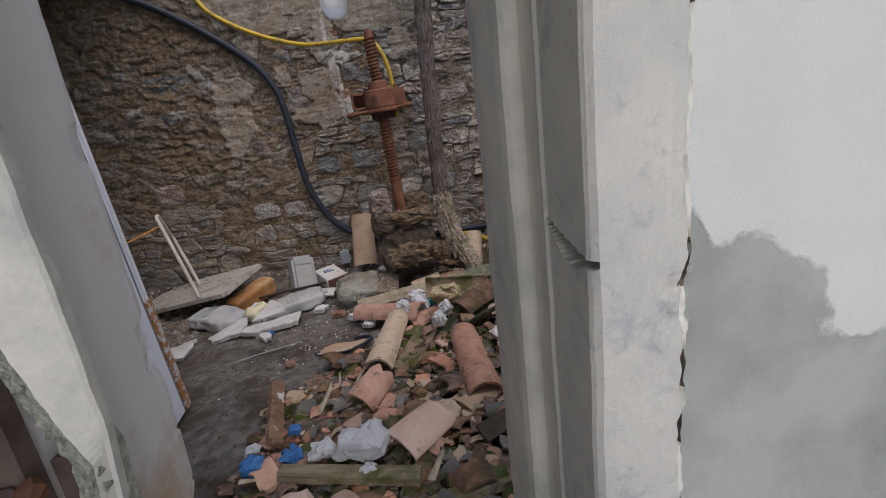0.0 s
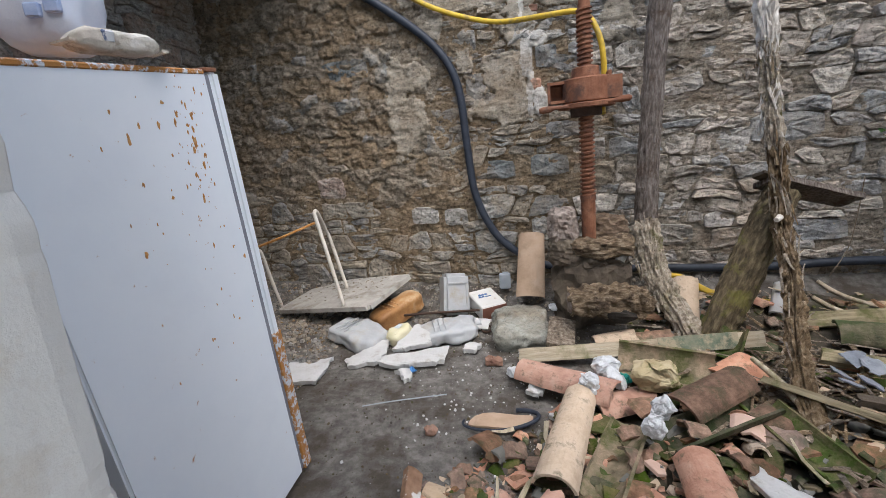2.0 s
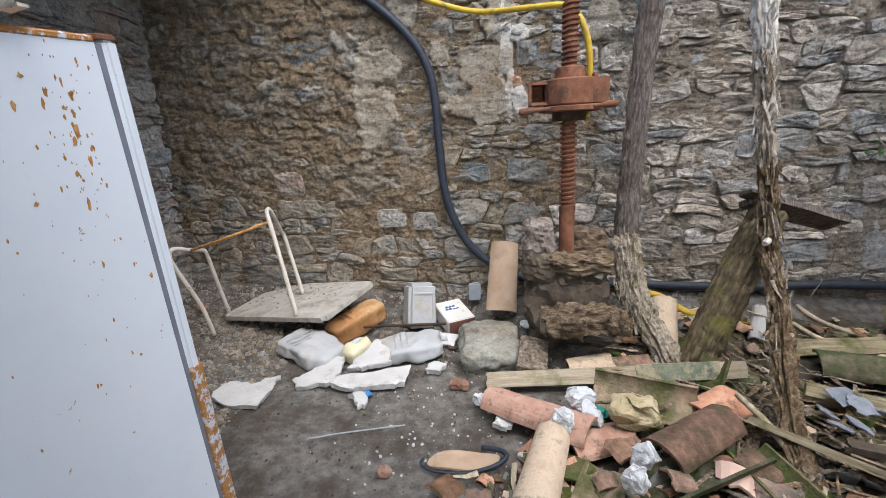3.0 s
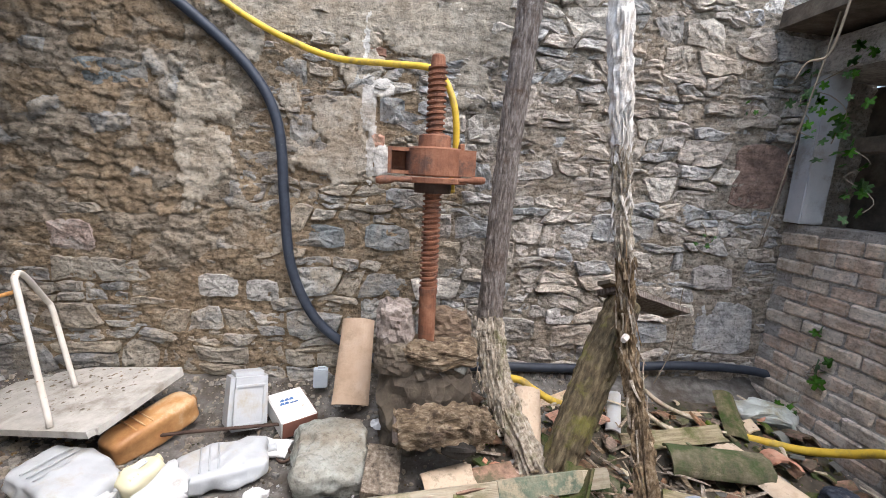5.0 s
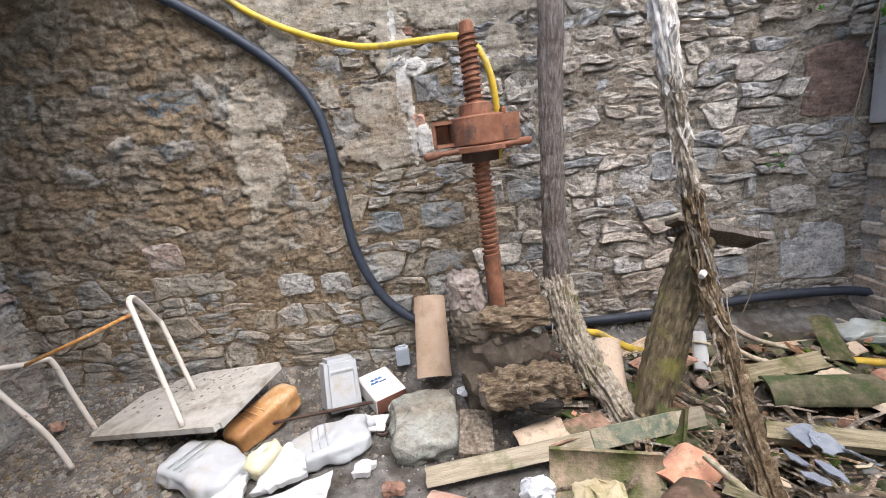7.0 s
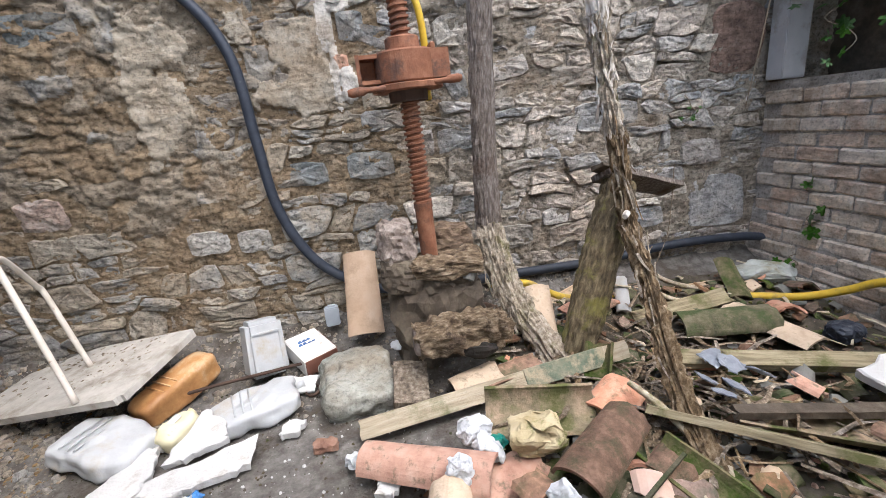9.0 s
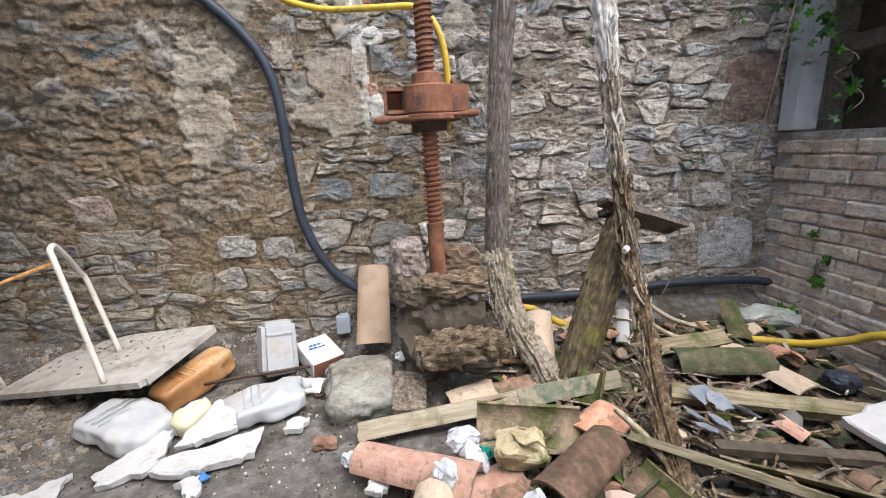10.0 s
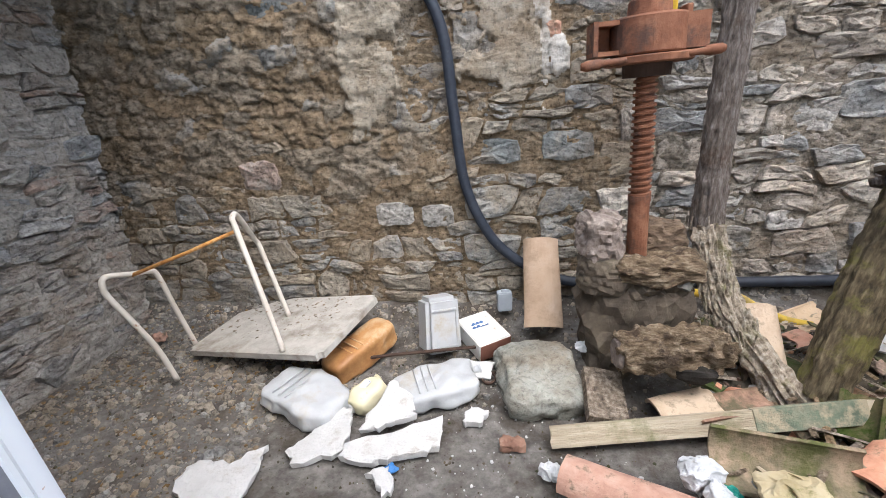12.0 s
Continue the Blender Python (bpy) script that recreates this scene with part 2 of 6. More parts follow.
M["door_brown"] = material("door_brown", [(0.060, 0.040, 0.034), (0.085, 0.058, 0.050)], 6, 0.5, 0.2, 30, stain=(0.12, 0.09, 0.075), stain_scale=4)
M["floor"] = material("floor_dirt", [(0.065, 0.057, 0.048), (0.17, 0.156, 0.14), (0.285, 0.266, 0.243)], 14, 0.95, 1.0, 80, stain=(0.08, 0.066, 0.051), stain_scale=3.2, stain_lo=0.46, stain_hi=0.62, bump_dist=0.015)
M["dirt"] = material("dirt", [(0.035, 0.028, 0.02), (0.085, 0.068, 0.045), (0.16, 0.13, 0.09)], 9, 0.98, 1.0, 50, stain=(0.06, 0.065, 0.022), stain_scale=4, vary=0.3)
M["litter"] = material("litter", [(0.10, 0.07, 0.04), (0.20, 0.14, 0.08), (0.32, 0.24, 0.15)], 20, 0.95, 0.3, 50, vary=0.4)
M["brick"] = masonry("brick", [(0.56, 0.44, 0.34), (0.62, 0.52, 0.41), (0.50, 0.38, 0.29), (0.64, 0.56, 0.47), (0.57, 0.45, 0.35)], (0.64, 0.585, 0.50), 0.47, 0.64, 6.0, 0.6, 0.012)
M["brick_red"] = material("brick_red", [(0.16, 0.085, 0.06), (0.26, 0.145, 0.10), (0.33, 0.22, 0.165)], 14, 0.92, 0.8, 50)
M["terra"] = material("terracotta", [(0.36, 0.18, 0.12), (0.50, 0.275, 0.19), (0.56, 0.37, 0.27)], 14, 0.88, 0.6, 60, stain=(0.17, 0.135, 0.085), stain_scale=16, stain_lo=0.54, stain_hi=0.66, vary=0.15)
M["terra_rose"] = material("terracotta_rose", [(0.46, 0.29, 0.21), (0.56, 0.38, 0.29), (0.58, 0.44, 0.35)], 9, 0.85, 0.4, 60, stain=(0.22, 0.16, 0.11), stain_scale=10, stain_lo=0.6, stain_hi=0.7, vary=0.15)
M["terra_pale"] = material("terracotta_pale", [(0.42, 0.31, 0.21), (0.55, 0.43, 0.31), (0.58, 0.46, 0.35)], 12, 0.88, 0.6, 60, stain=(0.22, 0.18, 0.115), stain_scale=12, stain_lo=0.54, stain_hi=0.66, vary=0.15)
M["terra_buff"] = material("terracotta_buff", [(0.34, 0.235, 0.155), (0.43, 0.31, 0.215), (0.46, 0.35, 0.26)], 7, 0.88, 0.4, 60, stain=(0.26, 0.185, 0.12), stain_scale=4, stain_lo=0.52, stain_hi=0.66)
M["terra_brown"] = material("terracotta_brown", [(0.10, 0.065, 0.045), (0.23, 0.145, 0.10), (0.40, 0.25, 0.18)], 18, 0.9, 0.9, 60, stain=(0.11, 0.095, 0.055), stain_scale=11, stain_lo=0.48, stain_hi=0.62, vary=0.3)
M["terra_moss"] = material("terracotta_moss", [(0.055, 0.055, 0.026), (0.13, 0.115, 0.06), (0.24, 0.185, 0.12)], 14, 0.95, 0.9, 60, stain=(0.055, 0.08, 0.018), stain_scale=8, stain_lo=0.44, stain_hi=0.58, vary=0.3)
M["terra_trough"] = material("terra_trough", [(0.11, 0.09, 0.055), (0.245, 0.195, 0.125), (0.42, 0.30, 0.21)], 16, 0.92, 0.9, 60, stain=(0.10, 0.105, 0.035), stain_scale=7, stain_lo=0.47, stain_hi=0.62)
M["slate"] = material("slate", [(0.14, 0.14, 0.12), (0.22, 0.21, 0.19)], 8, 0.85, 0.5, 50, vary=0.2)
M["stone_green"] = masonry("stone_green", [(0.30, 0.31, 0.27), (0.31, 0.315, 0.275)], (0.40, 0.40, 0.36), 0.46, 0.64, 7.0, 0.6, 0.012)
M["stone_moss"] = material("stone_moss", [(0.30, 0.24, 0.12), (0.46, 0.38, 0.23), (0.50, 0.43, 0.29)], 8, 0.9, 0.6, 50, stain=(0.12, 0.13, 0.03), stain_scale=7, stain_lo=0.5, stain_hi=0.6)
M["wood_grey"] = material("wood_grey", [(0.055, 0.043, 0.035), (0.20, 0.165, 0.14), (0.38, 0.345, 0.315)], 30, 0.92, 1.0, 70, grain=(2.2, 2.2, 0.5), stain=(0.11, 0.075, 0.052), stain_scale=7, stain_lo=0.52, stain_hi=0.64, bump_dist=0.02)
M["wood_rot"] = material("wood_rot", [(0.055, 0.036, 0.024), (0.23, 0.165, 0.10), (0.50, 0.41, 0.29)], 20, 0.95, 1.0, 70, grain=(1, 1, 3), bump_dist=0.03, stain=(0.075, 0.05, 0.033), stain_scale=9, stain_lo=0.52, stain_hi=0.62)
M["wood_horn"] = material("wood_horn", [(0.12, 0.09, 0.075), (0.24, 0.195, 0.165), (0.36, 0.31, 0.27)], 20, 0.95, 1.0, 80)
M["wood_brown"] = material("wood_brown", [(0.06, 0.045, 0.032), (0.15, 0.105, 0.07), (0.27, 0.20, 0.135)], 14, 0.92, 1.0, 60, grain=(1, 1, 3))
M["hollow_shade"] = material("hollow_shade", [(0.012, 0.010, 0.008), (0.03, 0.025, 0.02)], 14, 0.95, 0.6, 60)
M["paint_green"] = material("paint_green", [(0.085, 0.11, 0.075), (0.14, 0.165, 0.115), (0.24, 0.235, 0.165)], 14, 0.85, 0.6, 50, stain=(0.35, 0.30, 0.205), stain_scale=9, stain_lo=0.47, stain_hi=0.58)
M["wood_pale"] = material("wood_pale", [(0.26, 0.20, 0.13), (0.44, 0.37, 0.27), (0.56, 0.50, 0.40)], 18, 0.9, 0.6, 60, grain=(3, 1, 3), stain=(0.19, 0.17, 0.07), stain_scale=8)
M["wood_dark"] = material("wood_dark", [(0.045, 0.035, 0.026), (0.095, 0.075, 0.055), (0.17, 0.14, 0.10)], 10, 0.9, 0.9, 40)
M["wood_moss"] = material("wood_moss", [(0.13, 0.105, 0.062), (0.30, 0.25, 0.155), (0.44, 0.385, 0.26)], 9, 0.9, 0.9, 40, stain=(0.125, 0.125, 0.045), stain_scale=5, stain_lo=0.50, stain_hi=0.64, grain=(5, 0.5, 5))
M["wood_lath"] = material("wood_lath", [(0.28, 0.22, 0.15), (0.45, 0.38, 0.27), (0.56, 0.49, 0.37)], 9, 0.9, 0.7, 40, stain=(0.20, 0.20, 0.10), stain_scale=3, stain_lo=0.54, stain_hi=0.66, grain=(5, 0.5, 5), vary=0.1)
M["wood_flaky"] = material("wood_flaky", [(0.12, 0.07, 0.04), (0.24, 0.14, 0.085), (0.34, 0.22, 0.14)], 10, 0.9, 0.6, 40, stain=(0.6, 0.58, 0.54), stain_scale=9, stain_lo=0.56, stain_hi=0.60)
M["bark_pale"] = material("bark_pale", [(0.075, 0.055, 0.036), (0.36, 0.30, 0.225), (0.62, 0.56, 0.47)], 34, 0.95, 1.0, 60, grain=(1.2, 1.2, 0.8), stain=(0.15, 0.14, 0.05), stain_scale=6, stain_lo=0.54, stain_hi=0.68, bump_dist=0.02)
M["bark_brown"] = material("bark_brown", [(0.045, 0.032, 0.022), (0.24, 0.18, 0.12), (0.54, 0.45, 0.34)], 26, 0.95, 1.0, 60, grain=(1.6, 1.6, 0.6), vary=0.35, bump_dist=0.02)
M["bark_white"] = material("bark_white", [(0.24, 0.19, 0.14), (0.60, 0.55, 0.485), (0.84, 0.82, 0.78)], 20, 0.9, 1.0, 50, grain=(1.4, 1.4, 0.6), stain=(0.30, 0.24, 0.175), stain_scale=9, stain_lo=0.60, stain_hi=0.70)
M["rust"] = material("rust", [(0.12, 0.048, 0.026), (0.215, 0.092, 0.05), (0.31, 0.155, 0.09)], 10, 0.75, 0.5, 70, metal=0.2, stain=(0.10, 0.055, 0.04), stain_scale=6)
M["rust_dark"] = material("rust_dark", [(0.05, 0.032, 0.024), (0.10, 0.062, 0.045)], 12, 0.8, 0.4, 70, metal=0.2)
M["rust_orange"] = material("rust_orange", [(0.34, 0.14, 0.035), (0.52, 0.26, 0.08), (0.60, 0.40, 0.20)], 40, 0.85, 0.4, 70)
M["enamel"] = material("enamel", [(0.80, 0.84, 0.90), (0.83, 0.87, 0.92), (0.79, 0.83, 0.89)], 3, 0.35, 0.04, 8, spec=0.5, stain=RUSTC, stain_scale=26, stain_lo=0.655, stain_hi=0.69)
M["enamel_rusty"] = material("enamel_rusty", [(0.62, 0.66, 0.72), (0.70, 0.74, 0.80)], 4, 0.45, 0.4, 60, stain=(0.42, 0.19, 0.045), stain_scale=34, stain_lo=0.43, stain_hi=0.50)
M["gasket"] = material("gasket", [(0.16, 0.17, 0.20), (0.26, 0.27, 0.31)], 10, 0.7, 0.1, 40)
M["hose_black"] = material("hose_black", [(0.020, 0.024, 0.034), (0.035, 0.042, 0.058)], 20, 0.5, 0.1, 60, stain=(0.10, 0.10, 0.10), stain_scale=14, stain_lo=0.6, stain_hi=0.75)
M["hose_yellow"] = material("hose_yellow", [(0.55, 0.36, 0.03), (0.68, 0.47, 0.05)], 20, 0.5, 0.1, 60, stain=(0.36, 0.26, 0.07), stain_scale=8)
M["white_plastic"] = material("white_plastic", [(0.37, 0.375, 0.375), (0.48, 0.49, 0.50)], 6, 0.42, 0.3, 14, stain=(0.38, 0.34, 0.27), stain_scale=6, stain_lo=0.52, stain_hi=0.70, bump_dist=0.02)
M["amber_plastic"] = material("amber_plastic", [(0.20, 0.085, 0.03), (0.42, 0.22, 0.085), (0.56, 0.40, 0.23)], 5, 0.4, 0.1, 20, stain=(0.52, 0.40, 0.25), stain_scale=5, stain_lo=0.52, stain_hi=0.68)
M["yellowed_plastic"] = material("yellowed_plastic", [(0.60, 0.54, 0.33), (0.68, 0.64, 0.46)], 6, 0.45, 0.1, 20)
M["table_white"] = material("table_white", [(0.36, 0.335, 0.295), (0.45, 0.425, 0.38), (0.54, 0.515, 0.47)], 12, 0.8, 0.5, 60, stain=(0.25, 0.215, 0.17), stain_scale=4, stain_lo=0.50, stain_hi=0.66)
M["paint_rust"] = material("paint_rust", [(0.56, 0.50, 0.42), (0.68, 0.63, 0.56)], 12, 0.6, 0.3, 50, stain=(0.30, 0.17, 0.09), stain_scale=14, stain_lo=0.60, stain_hi=0.66)
M["tin_white"] = material("tin_white", [(0.60, 0.59, 0.55), (0.70, 0.69, 0.66)], 8, 0.45, 0.1, 30, stain=(0.40, 0.30, 0.20), stain_scale=9, stain_lo=0.62, stain_hi=0.72)
M["tin_brown"] = material("tin_brown", [(0.14, 0.06, 0.04), (0.22, 0.10, 0.07)], 9, 0.6, 0.2, 40)
M["blue_ink"] = material("blue_ink", [(0.05, 0.11, 0.26), (0.08, 0.16, 0.34)], 20, 0.6, 0, 10)
M["grey_plastic"] = material("grey_plastic", [(0.30, 0.33, 0.36), (0.38, 0.41, 0.44)], 8, 0.5, 0.1, 30)
M["label_paper"] = material("label_paper", [(0.45, 0.47, 0.50), (0.66, 0.67, 0.68)], 30, 0.7, 0.1, 30, stain=(0.10, 0.13, 0.22), stain_scale=30, stain_lo=0.55, stain_hi=0.6)
M["film"] = material("film", [(0.46, 0.41, 0.34), (0.62, 0.58, 0.50), (0.74, 0.72, 0.68)], 16, 0.28, 0.8, 30, spec=0.6, stain=(0.35, 0.29, 0.22), stain_scale=14)
M["sack_white"] = material("sack_white", [(0.52, 0.58, 0.70), (0.64, 0.69, 0.78)], 8, 0.5, 0.4, 30)
M["blue_faded"] = material("blue_faded", [(0.26, 0.36, 0.60), (0.42, 0.50, 0.68)], 30, 0.6, 0.2, 30)
M["teal"] = material("teal", [(0.01, 0.16, 0.13), (0.03, 0.28, 0.22)], 20, 0.5, 0.3, 40)
M["blue_bag"] = material("blue_bag", [(0.03, 0.12, 0.34), (0.08, 0.24, 0.52)], 14, 0.45, 0.6, 30)
M["plastic_grey"] = material("plastic_grey", [(0.13, 0.145, 0.17), (0.27, 0.29, 0.33)], 14, 0.4, 0.6, 30)
M["plastic_bag"] = material("plastic_bag", [(0.36, 0.38, 0.34), (0.55, 0.57, 0.53)], 7, 0.4, 0.6, 20, stain=(0.30, 0.28, 0.20), stain_scale=5)
M["plaster_bit"] = material("plaster_bit", [(0.50, 0.49, 0.47), (0.60, 0.59, 0.575)], 12, 0.95, 0.9, 60, stain=(0.37, 0.34, 0.29), stain_scale=9, stain_lo=0.56, stain_hi=0.72)
M["foam"] = material("foam", [(0.58, 0.59, 0.60), (0.68, 0.69, 0.70)], 12, 0.9, 1.0, 90, stain=(0.55, 0.52, 0.46), stain_scale=14, stain_lo=0.60, stain_hi=0.72)
M["socket_grey"] = material("socket_grey", [(0.07, 0.075, 0.08), (0.11, 0.115, 0.12)], 10, 0.5, 0.1, 30)
M["leaf"] = material("leaf", [(0.05, 0.12, 0.02), (0.09, 0.20, 0.04), (0.13, 0.24, 0.08)], 9, 0.45, 0.2, 30, vary=0.3)
M["stem"] = material("stem", [(0.16, 0.12, 0.08), (0.32, 0.26, 0.19)], 20, 0.9, 0.4, 60)
M["bottle_glass"] = material("bottle_clear", [(0.86, 0.88, 0.88), (0.92, 0.93, 0.93)], 8, 0.12, 0.1, 20, transmission=0.85, spec=0.5)
M["bulb_glass"] = material("bulb_glass", [(0.90, 0.92, 0.95), (0.94, 0.95, 0.97)], 8, 0.12, 0.0, 20, transmission=0.55, spec=0.5)


# ---- helpers of this scene ----
def link(name, bm, mat, parent=None, smooth=False):
    me = bpy.data.meshes.new(name)
    bm.normal_update()
    bm.to_mesh(me)
    bm.free()
    if smooth:
        for p in me.polygons:
            p.use_smooth = True
    if mat is not None:
        me.materials.append(M[mat] if isinstance(mat, str) else mat)
    ob = new(name, me)
    if parent is not None:
        ob.parent = parent
    return ob


def part(name, bm, mat, parent, label="", smooth=False):
    ob = link(name, bm, mat, parent, smooth)
    if label:
        ob["label"] = label
    return ob


def thing(name, m, label, category, group="", kind=""):
    e = new(name)
    e.matrix_world = m
    e.empty_display_size = 0.1
    return tagged(e, label, category, group, kind)


def box(x0, x1, y0, y1, z0, z1, bevel=0.0, seg=1, bm=None):
    bm2 = bmesh.new()
    bmesh.ops.create_cube(bm2, size=1, matrix=Matrix.Translation(((x0 + x1) / 2, (y0 + y1) / 2, (z0 + z1) / 2)) @ Matrix.Diagonal((x1 - x0, y1 - y0, z1 - z0, 1)))
    if bevel:
        bmesh.ops.bevel(bm2, geom=bm2.edges[:], offset=bevel, segments=seg, affect="EDGES")
    return bm2


def rough_up(bm, amount, scale=8.0, seed=0.0):
    for v in bm.verts:
        p = v.co * scale + Vector((seed, seed * 1.7, seed * 0.3))
        v.co += Vector((noise.noise(p), noise.noise(p + Vector((31, 7, 3))), noise.noise(p + Vector((5, 57, 19))))) * amount
    return bm


def tube(points, radii, sides=10, closed_ends=True, wobble=0.0, seed=0.0, smooth_steps=0):
    """A tube through points, with a radius at each."""
    pts = [Vector(p) for p in points]
    rad = list(radii) if isinstance(radii, (list, tuple)) else [radii] * len(pts)
    if smooth_steps:
        fine, fr = [], []
        for i in range(len(pts) - 1):
            p0, p1, p2, p3 = pts[max(i - 1, 0)], pts[i], pts[i + 1], pts[min(i + 2, len(pts) - 1)]
            for s in range(smooth_steps):
                u = s / smooth_steps
                fine.append(0.5 * ((2 * p1) + (p2 - p0) * u + (2 * p0 - 5 * p1 + 4 * p2 - p3) * u * u + (3 * p1 - p0 - 3 * p2 + p3) * u ** 3))
                fr.append(rad[i] * (1 - u) + rad[i + 1] * u)
        fine.append(pts[-1])
        fr.append(rad[-1])
        pts, rad = fine, fr
    bm = bmesh.new()
    rings = []
    side = None
    for i, p in enumerate(pts):
        d = (pts[min(i + 1, len(pts) - 1)] - pts[max(i - 1, 0)]).normalized()
        if side is None:
            side = d.orthogonal().normalized()
        side = (side - d * side.dot(d)).normalized()
        up = d.cross(side)
        ring = []
        for k in range(sides):
            a = 2 * math.pi * k / sides
            r = rad[i]
            if wobble:
                q = p * 9 + Vector((math.cos(a) * 1.5, math.sin(a) * 1.5, seed))
                r *= 1 + wobble * noise.noise(q) + wobble * 0.6 * noise.noise(Vector((math.cos(a) * 4, math.sin(a) * 4, seed + p.z * 2.5)))
            ring.append(bm.verts.new(p + side * (math.cos(a) * r) + up * (math.sin(a) * r)))
        rings.append(ring)
    for a, b in zip(rings, rings[1:]):
        for k in range(sides):
            bm.faces.new((a[k], a[(k + 1) % sides], b[(k + 1) % sides], b[k]))
    if closed_ends:
        bm.faces.new(rings[0][::-1])
        bm.faces.new(rings[-1])
    bmesh.ops.recalc_face_normals(bm, faces=bm.faces[:])
    return bm


# ---- setting ----
def clamp(v):
    return max(0.0, min(1.0, v))


def ground_height(x, y):
    """Flat concrete on the open side, a heap of broken tiles on the other, earth piled against the wall."""
    h = 0.012 * noise.noise(Vector((x * 3, y * 3, 0))) + 0.006 * noise.noise(Vector((x * 14, y * 14, 3)))
    wall = clamp((y - 4.02) / 0.4)
    mid = clamp((x + 0.75) / 0.3) * clamp((y - 3.5) / 0.5)
    heap = clamp((x + 0.45) / 0.6) * clamp((y - 1.0) / 0.8)
    lump = 0.03 * noise.noise(Vector((x * 5, y * 5, 8)))
    return h + 0.17 * wall * wall + 0.13 * mid * (1 - 0.6 * wall) + (0.05 + lump) * heap


def heap_density(x, y):
    """Where the broken tiles lie: in the doorway and over the far side of the yard."""
    if y < 1.15 or y > 4.2 or x > 2.3:
        return 0.0
    edge = -1.05 if y < 2.2 else -1.05 + 0.75 * clamp((y - 2.2) / 0.8)
    if y > 3.1:
        edge = 0.0
    return clamp((x - edge) / 0.15)


def setting_floor():
    nx, ny = 230, 210
    x0, x1, y0, y1 = -3.7, 2.9, -1.7, 4.6
    verts = []
    for j in range(ny + 1):
        for i in range(nx + 1):
            x, y = x0 + (x1 - x0) * i / nx, y0 + (y1 - y0) * j / ny
            verts.append((x, y, ground_height(x, y)))
    faces = [(j * (nx + 1) + i, j * (nx + 1) + i + 1, (j + 1) * (nx + 1) + i + 1, (j + 1) * (nx + 1) + i) for j in range(ny) for i in range(nx)]
    me = bpy.data.meshes.new("floor")
    me.from_pydata(verts, [], faces)
    for p in me.polygons:
        p.use_smooth = True
    me.materials.append(M["floor"])
    me.materials.append(M["dirt"])
    for p in me.polygons:
        c = p.center
        if heap_density(c.x, c.y) * clamp((c.x + 0.35) / 0.3) + 0.35 * noise.noise(Vector((c.x * 5, c.y * 5, 2))) > 0.55:
            p.material_index = 1
    return tagged(new("floor", me), "dusty grey concrete floor strewn with plaster crumbs", "floor", kind="structure")


WALL_Y = 4.45


def patch(x, z, zones, ragged):
    """How far inside one of the patches a point of the wall lies, with ragged rims."""
    w = ragged * (noise.noise(Vector((x * 6, 1, z * 6))) + 0.7 * noise.noise(Vector((x * 15, 4, z * 15))) + 0.35 * noise.noise(Vector((x * 40, 4, z * 40))))
    return max((1 - math.hypot((x - cx) / rx, (z - cz) / rz)) * min(rx, rz) for cx, cz, rx, rz in zones) + w


RENDER = ((-1.62, 1.70, 0.08, 0.36), (-1.48, 1.90, 0.20, 0.11), (-1.52, 1.58, 0.16, 0.17), (-1.60, 1.42, 0.08, 0.13), (-0.72, 1.94, 0.20, 0.10), (-0.78, 1.84, 0.12, 0.16), (-0.88, 1.60, 0.18, 0.07),
          (-0.68, 1.66, 0.16, 0.18), (-1.04, 1.93, 0.07, 0.10), (-0.95, 2.66, 0.75, 0.34), (-0.10, 2.60, 0.55, 0.34), (0.05, 2.15, 0.14, 0.16), (-0.62, 2.25, 0.12, 0.25), (-1.3, 2.3, 0.10, 0.12))
WHITE = ((-0.575, 2.02, 0.035, 0.20), (-0.545, 1.72, 0.028, 0.36), (-0.47, 1.64, 0.06, 0.10), (-0.49, 2.08, 0.07, 0.06), (-0.60, 2.30, 0.018, 0.20))


def render_zone(x, z):
    """Where lime render still clings to the stones."""
    return patch(x, z, RENDER, 0.050)


def white_zone(x, z):
    """The pale plaster seam left by a wall that stood against this one."""
    return patch(x, z, WHITE, 0.018)


def lime_side(x, z):
    """Where the wall was pointed with paler lime."""
    return x + 0.35 * noise.noise(Vector((x * 3, 6, z * 3))) + 0.15 * noise.noise(Vector((x * 12, 6, z * 12))) > -0.15 and z > 0.25


def buried(x, z):
    """How much of the rubble is still buried in mortar: most at the dark end, high up."""
    return clamp((-0.95 - x + 0.35 * noise.noise(Vector((x * 1.6, 2, z * 1.6)))) / 0.55) * clamp((z - 0.75 + 0.3 * noise.noise(Vector((x * 2, 7, 0)))) / 0.5)


def rubble(x, z):
    """Lumps of small rubble under the mortar: height and a number for the lump."""
    q = Vector((x * 6.0 + 0.5 * noise.noise(Vector((x * 3, 1, z * 3))) + 0.35 * noise.noise(Vector((x * 16, 1, z * 16))), 0.3, z * 10.0 + 0.7 * noise.noise(Vector((x * 2.5, 4, z * 4))) + 0.35 * noise.noise(Vector((x * 14, 4, z * 18)))))
    d, p = noise.voronoi(q)
    c = p[0]
    tone = (math.sin(c.x * 12.99 + c.z * 78.23) * 437.58) % 1.0
    edge = clamp((d[1] - d[0]) * 3.0) ** 0.7
    off = q - c
    slope = 0.5 * (tone - 0.5)
    return edge * (0.010 + 0.030 * tone * tone) + 0.026 * (off.x * slope * 3 - off.z * (1.1 - 1.6 * tone)) + 0.012 * noise.noise(Vector((x * 17, 8, z * 17))), tone


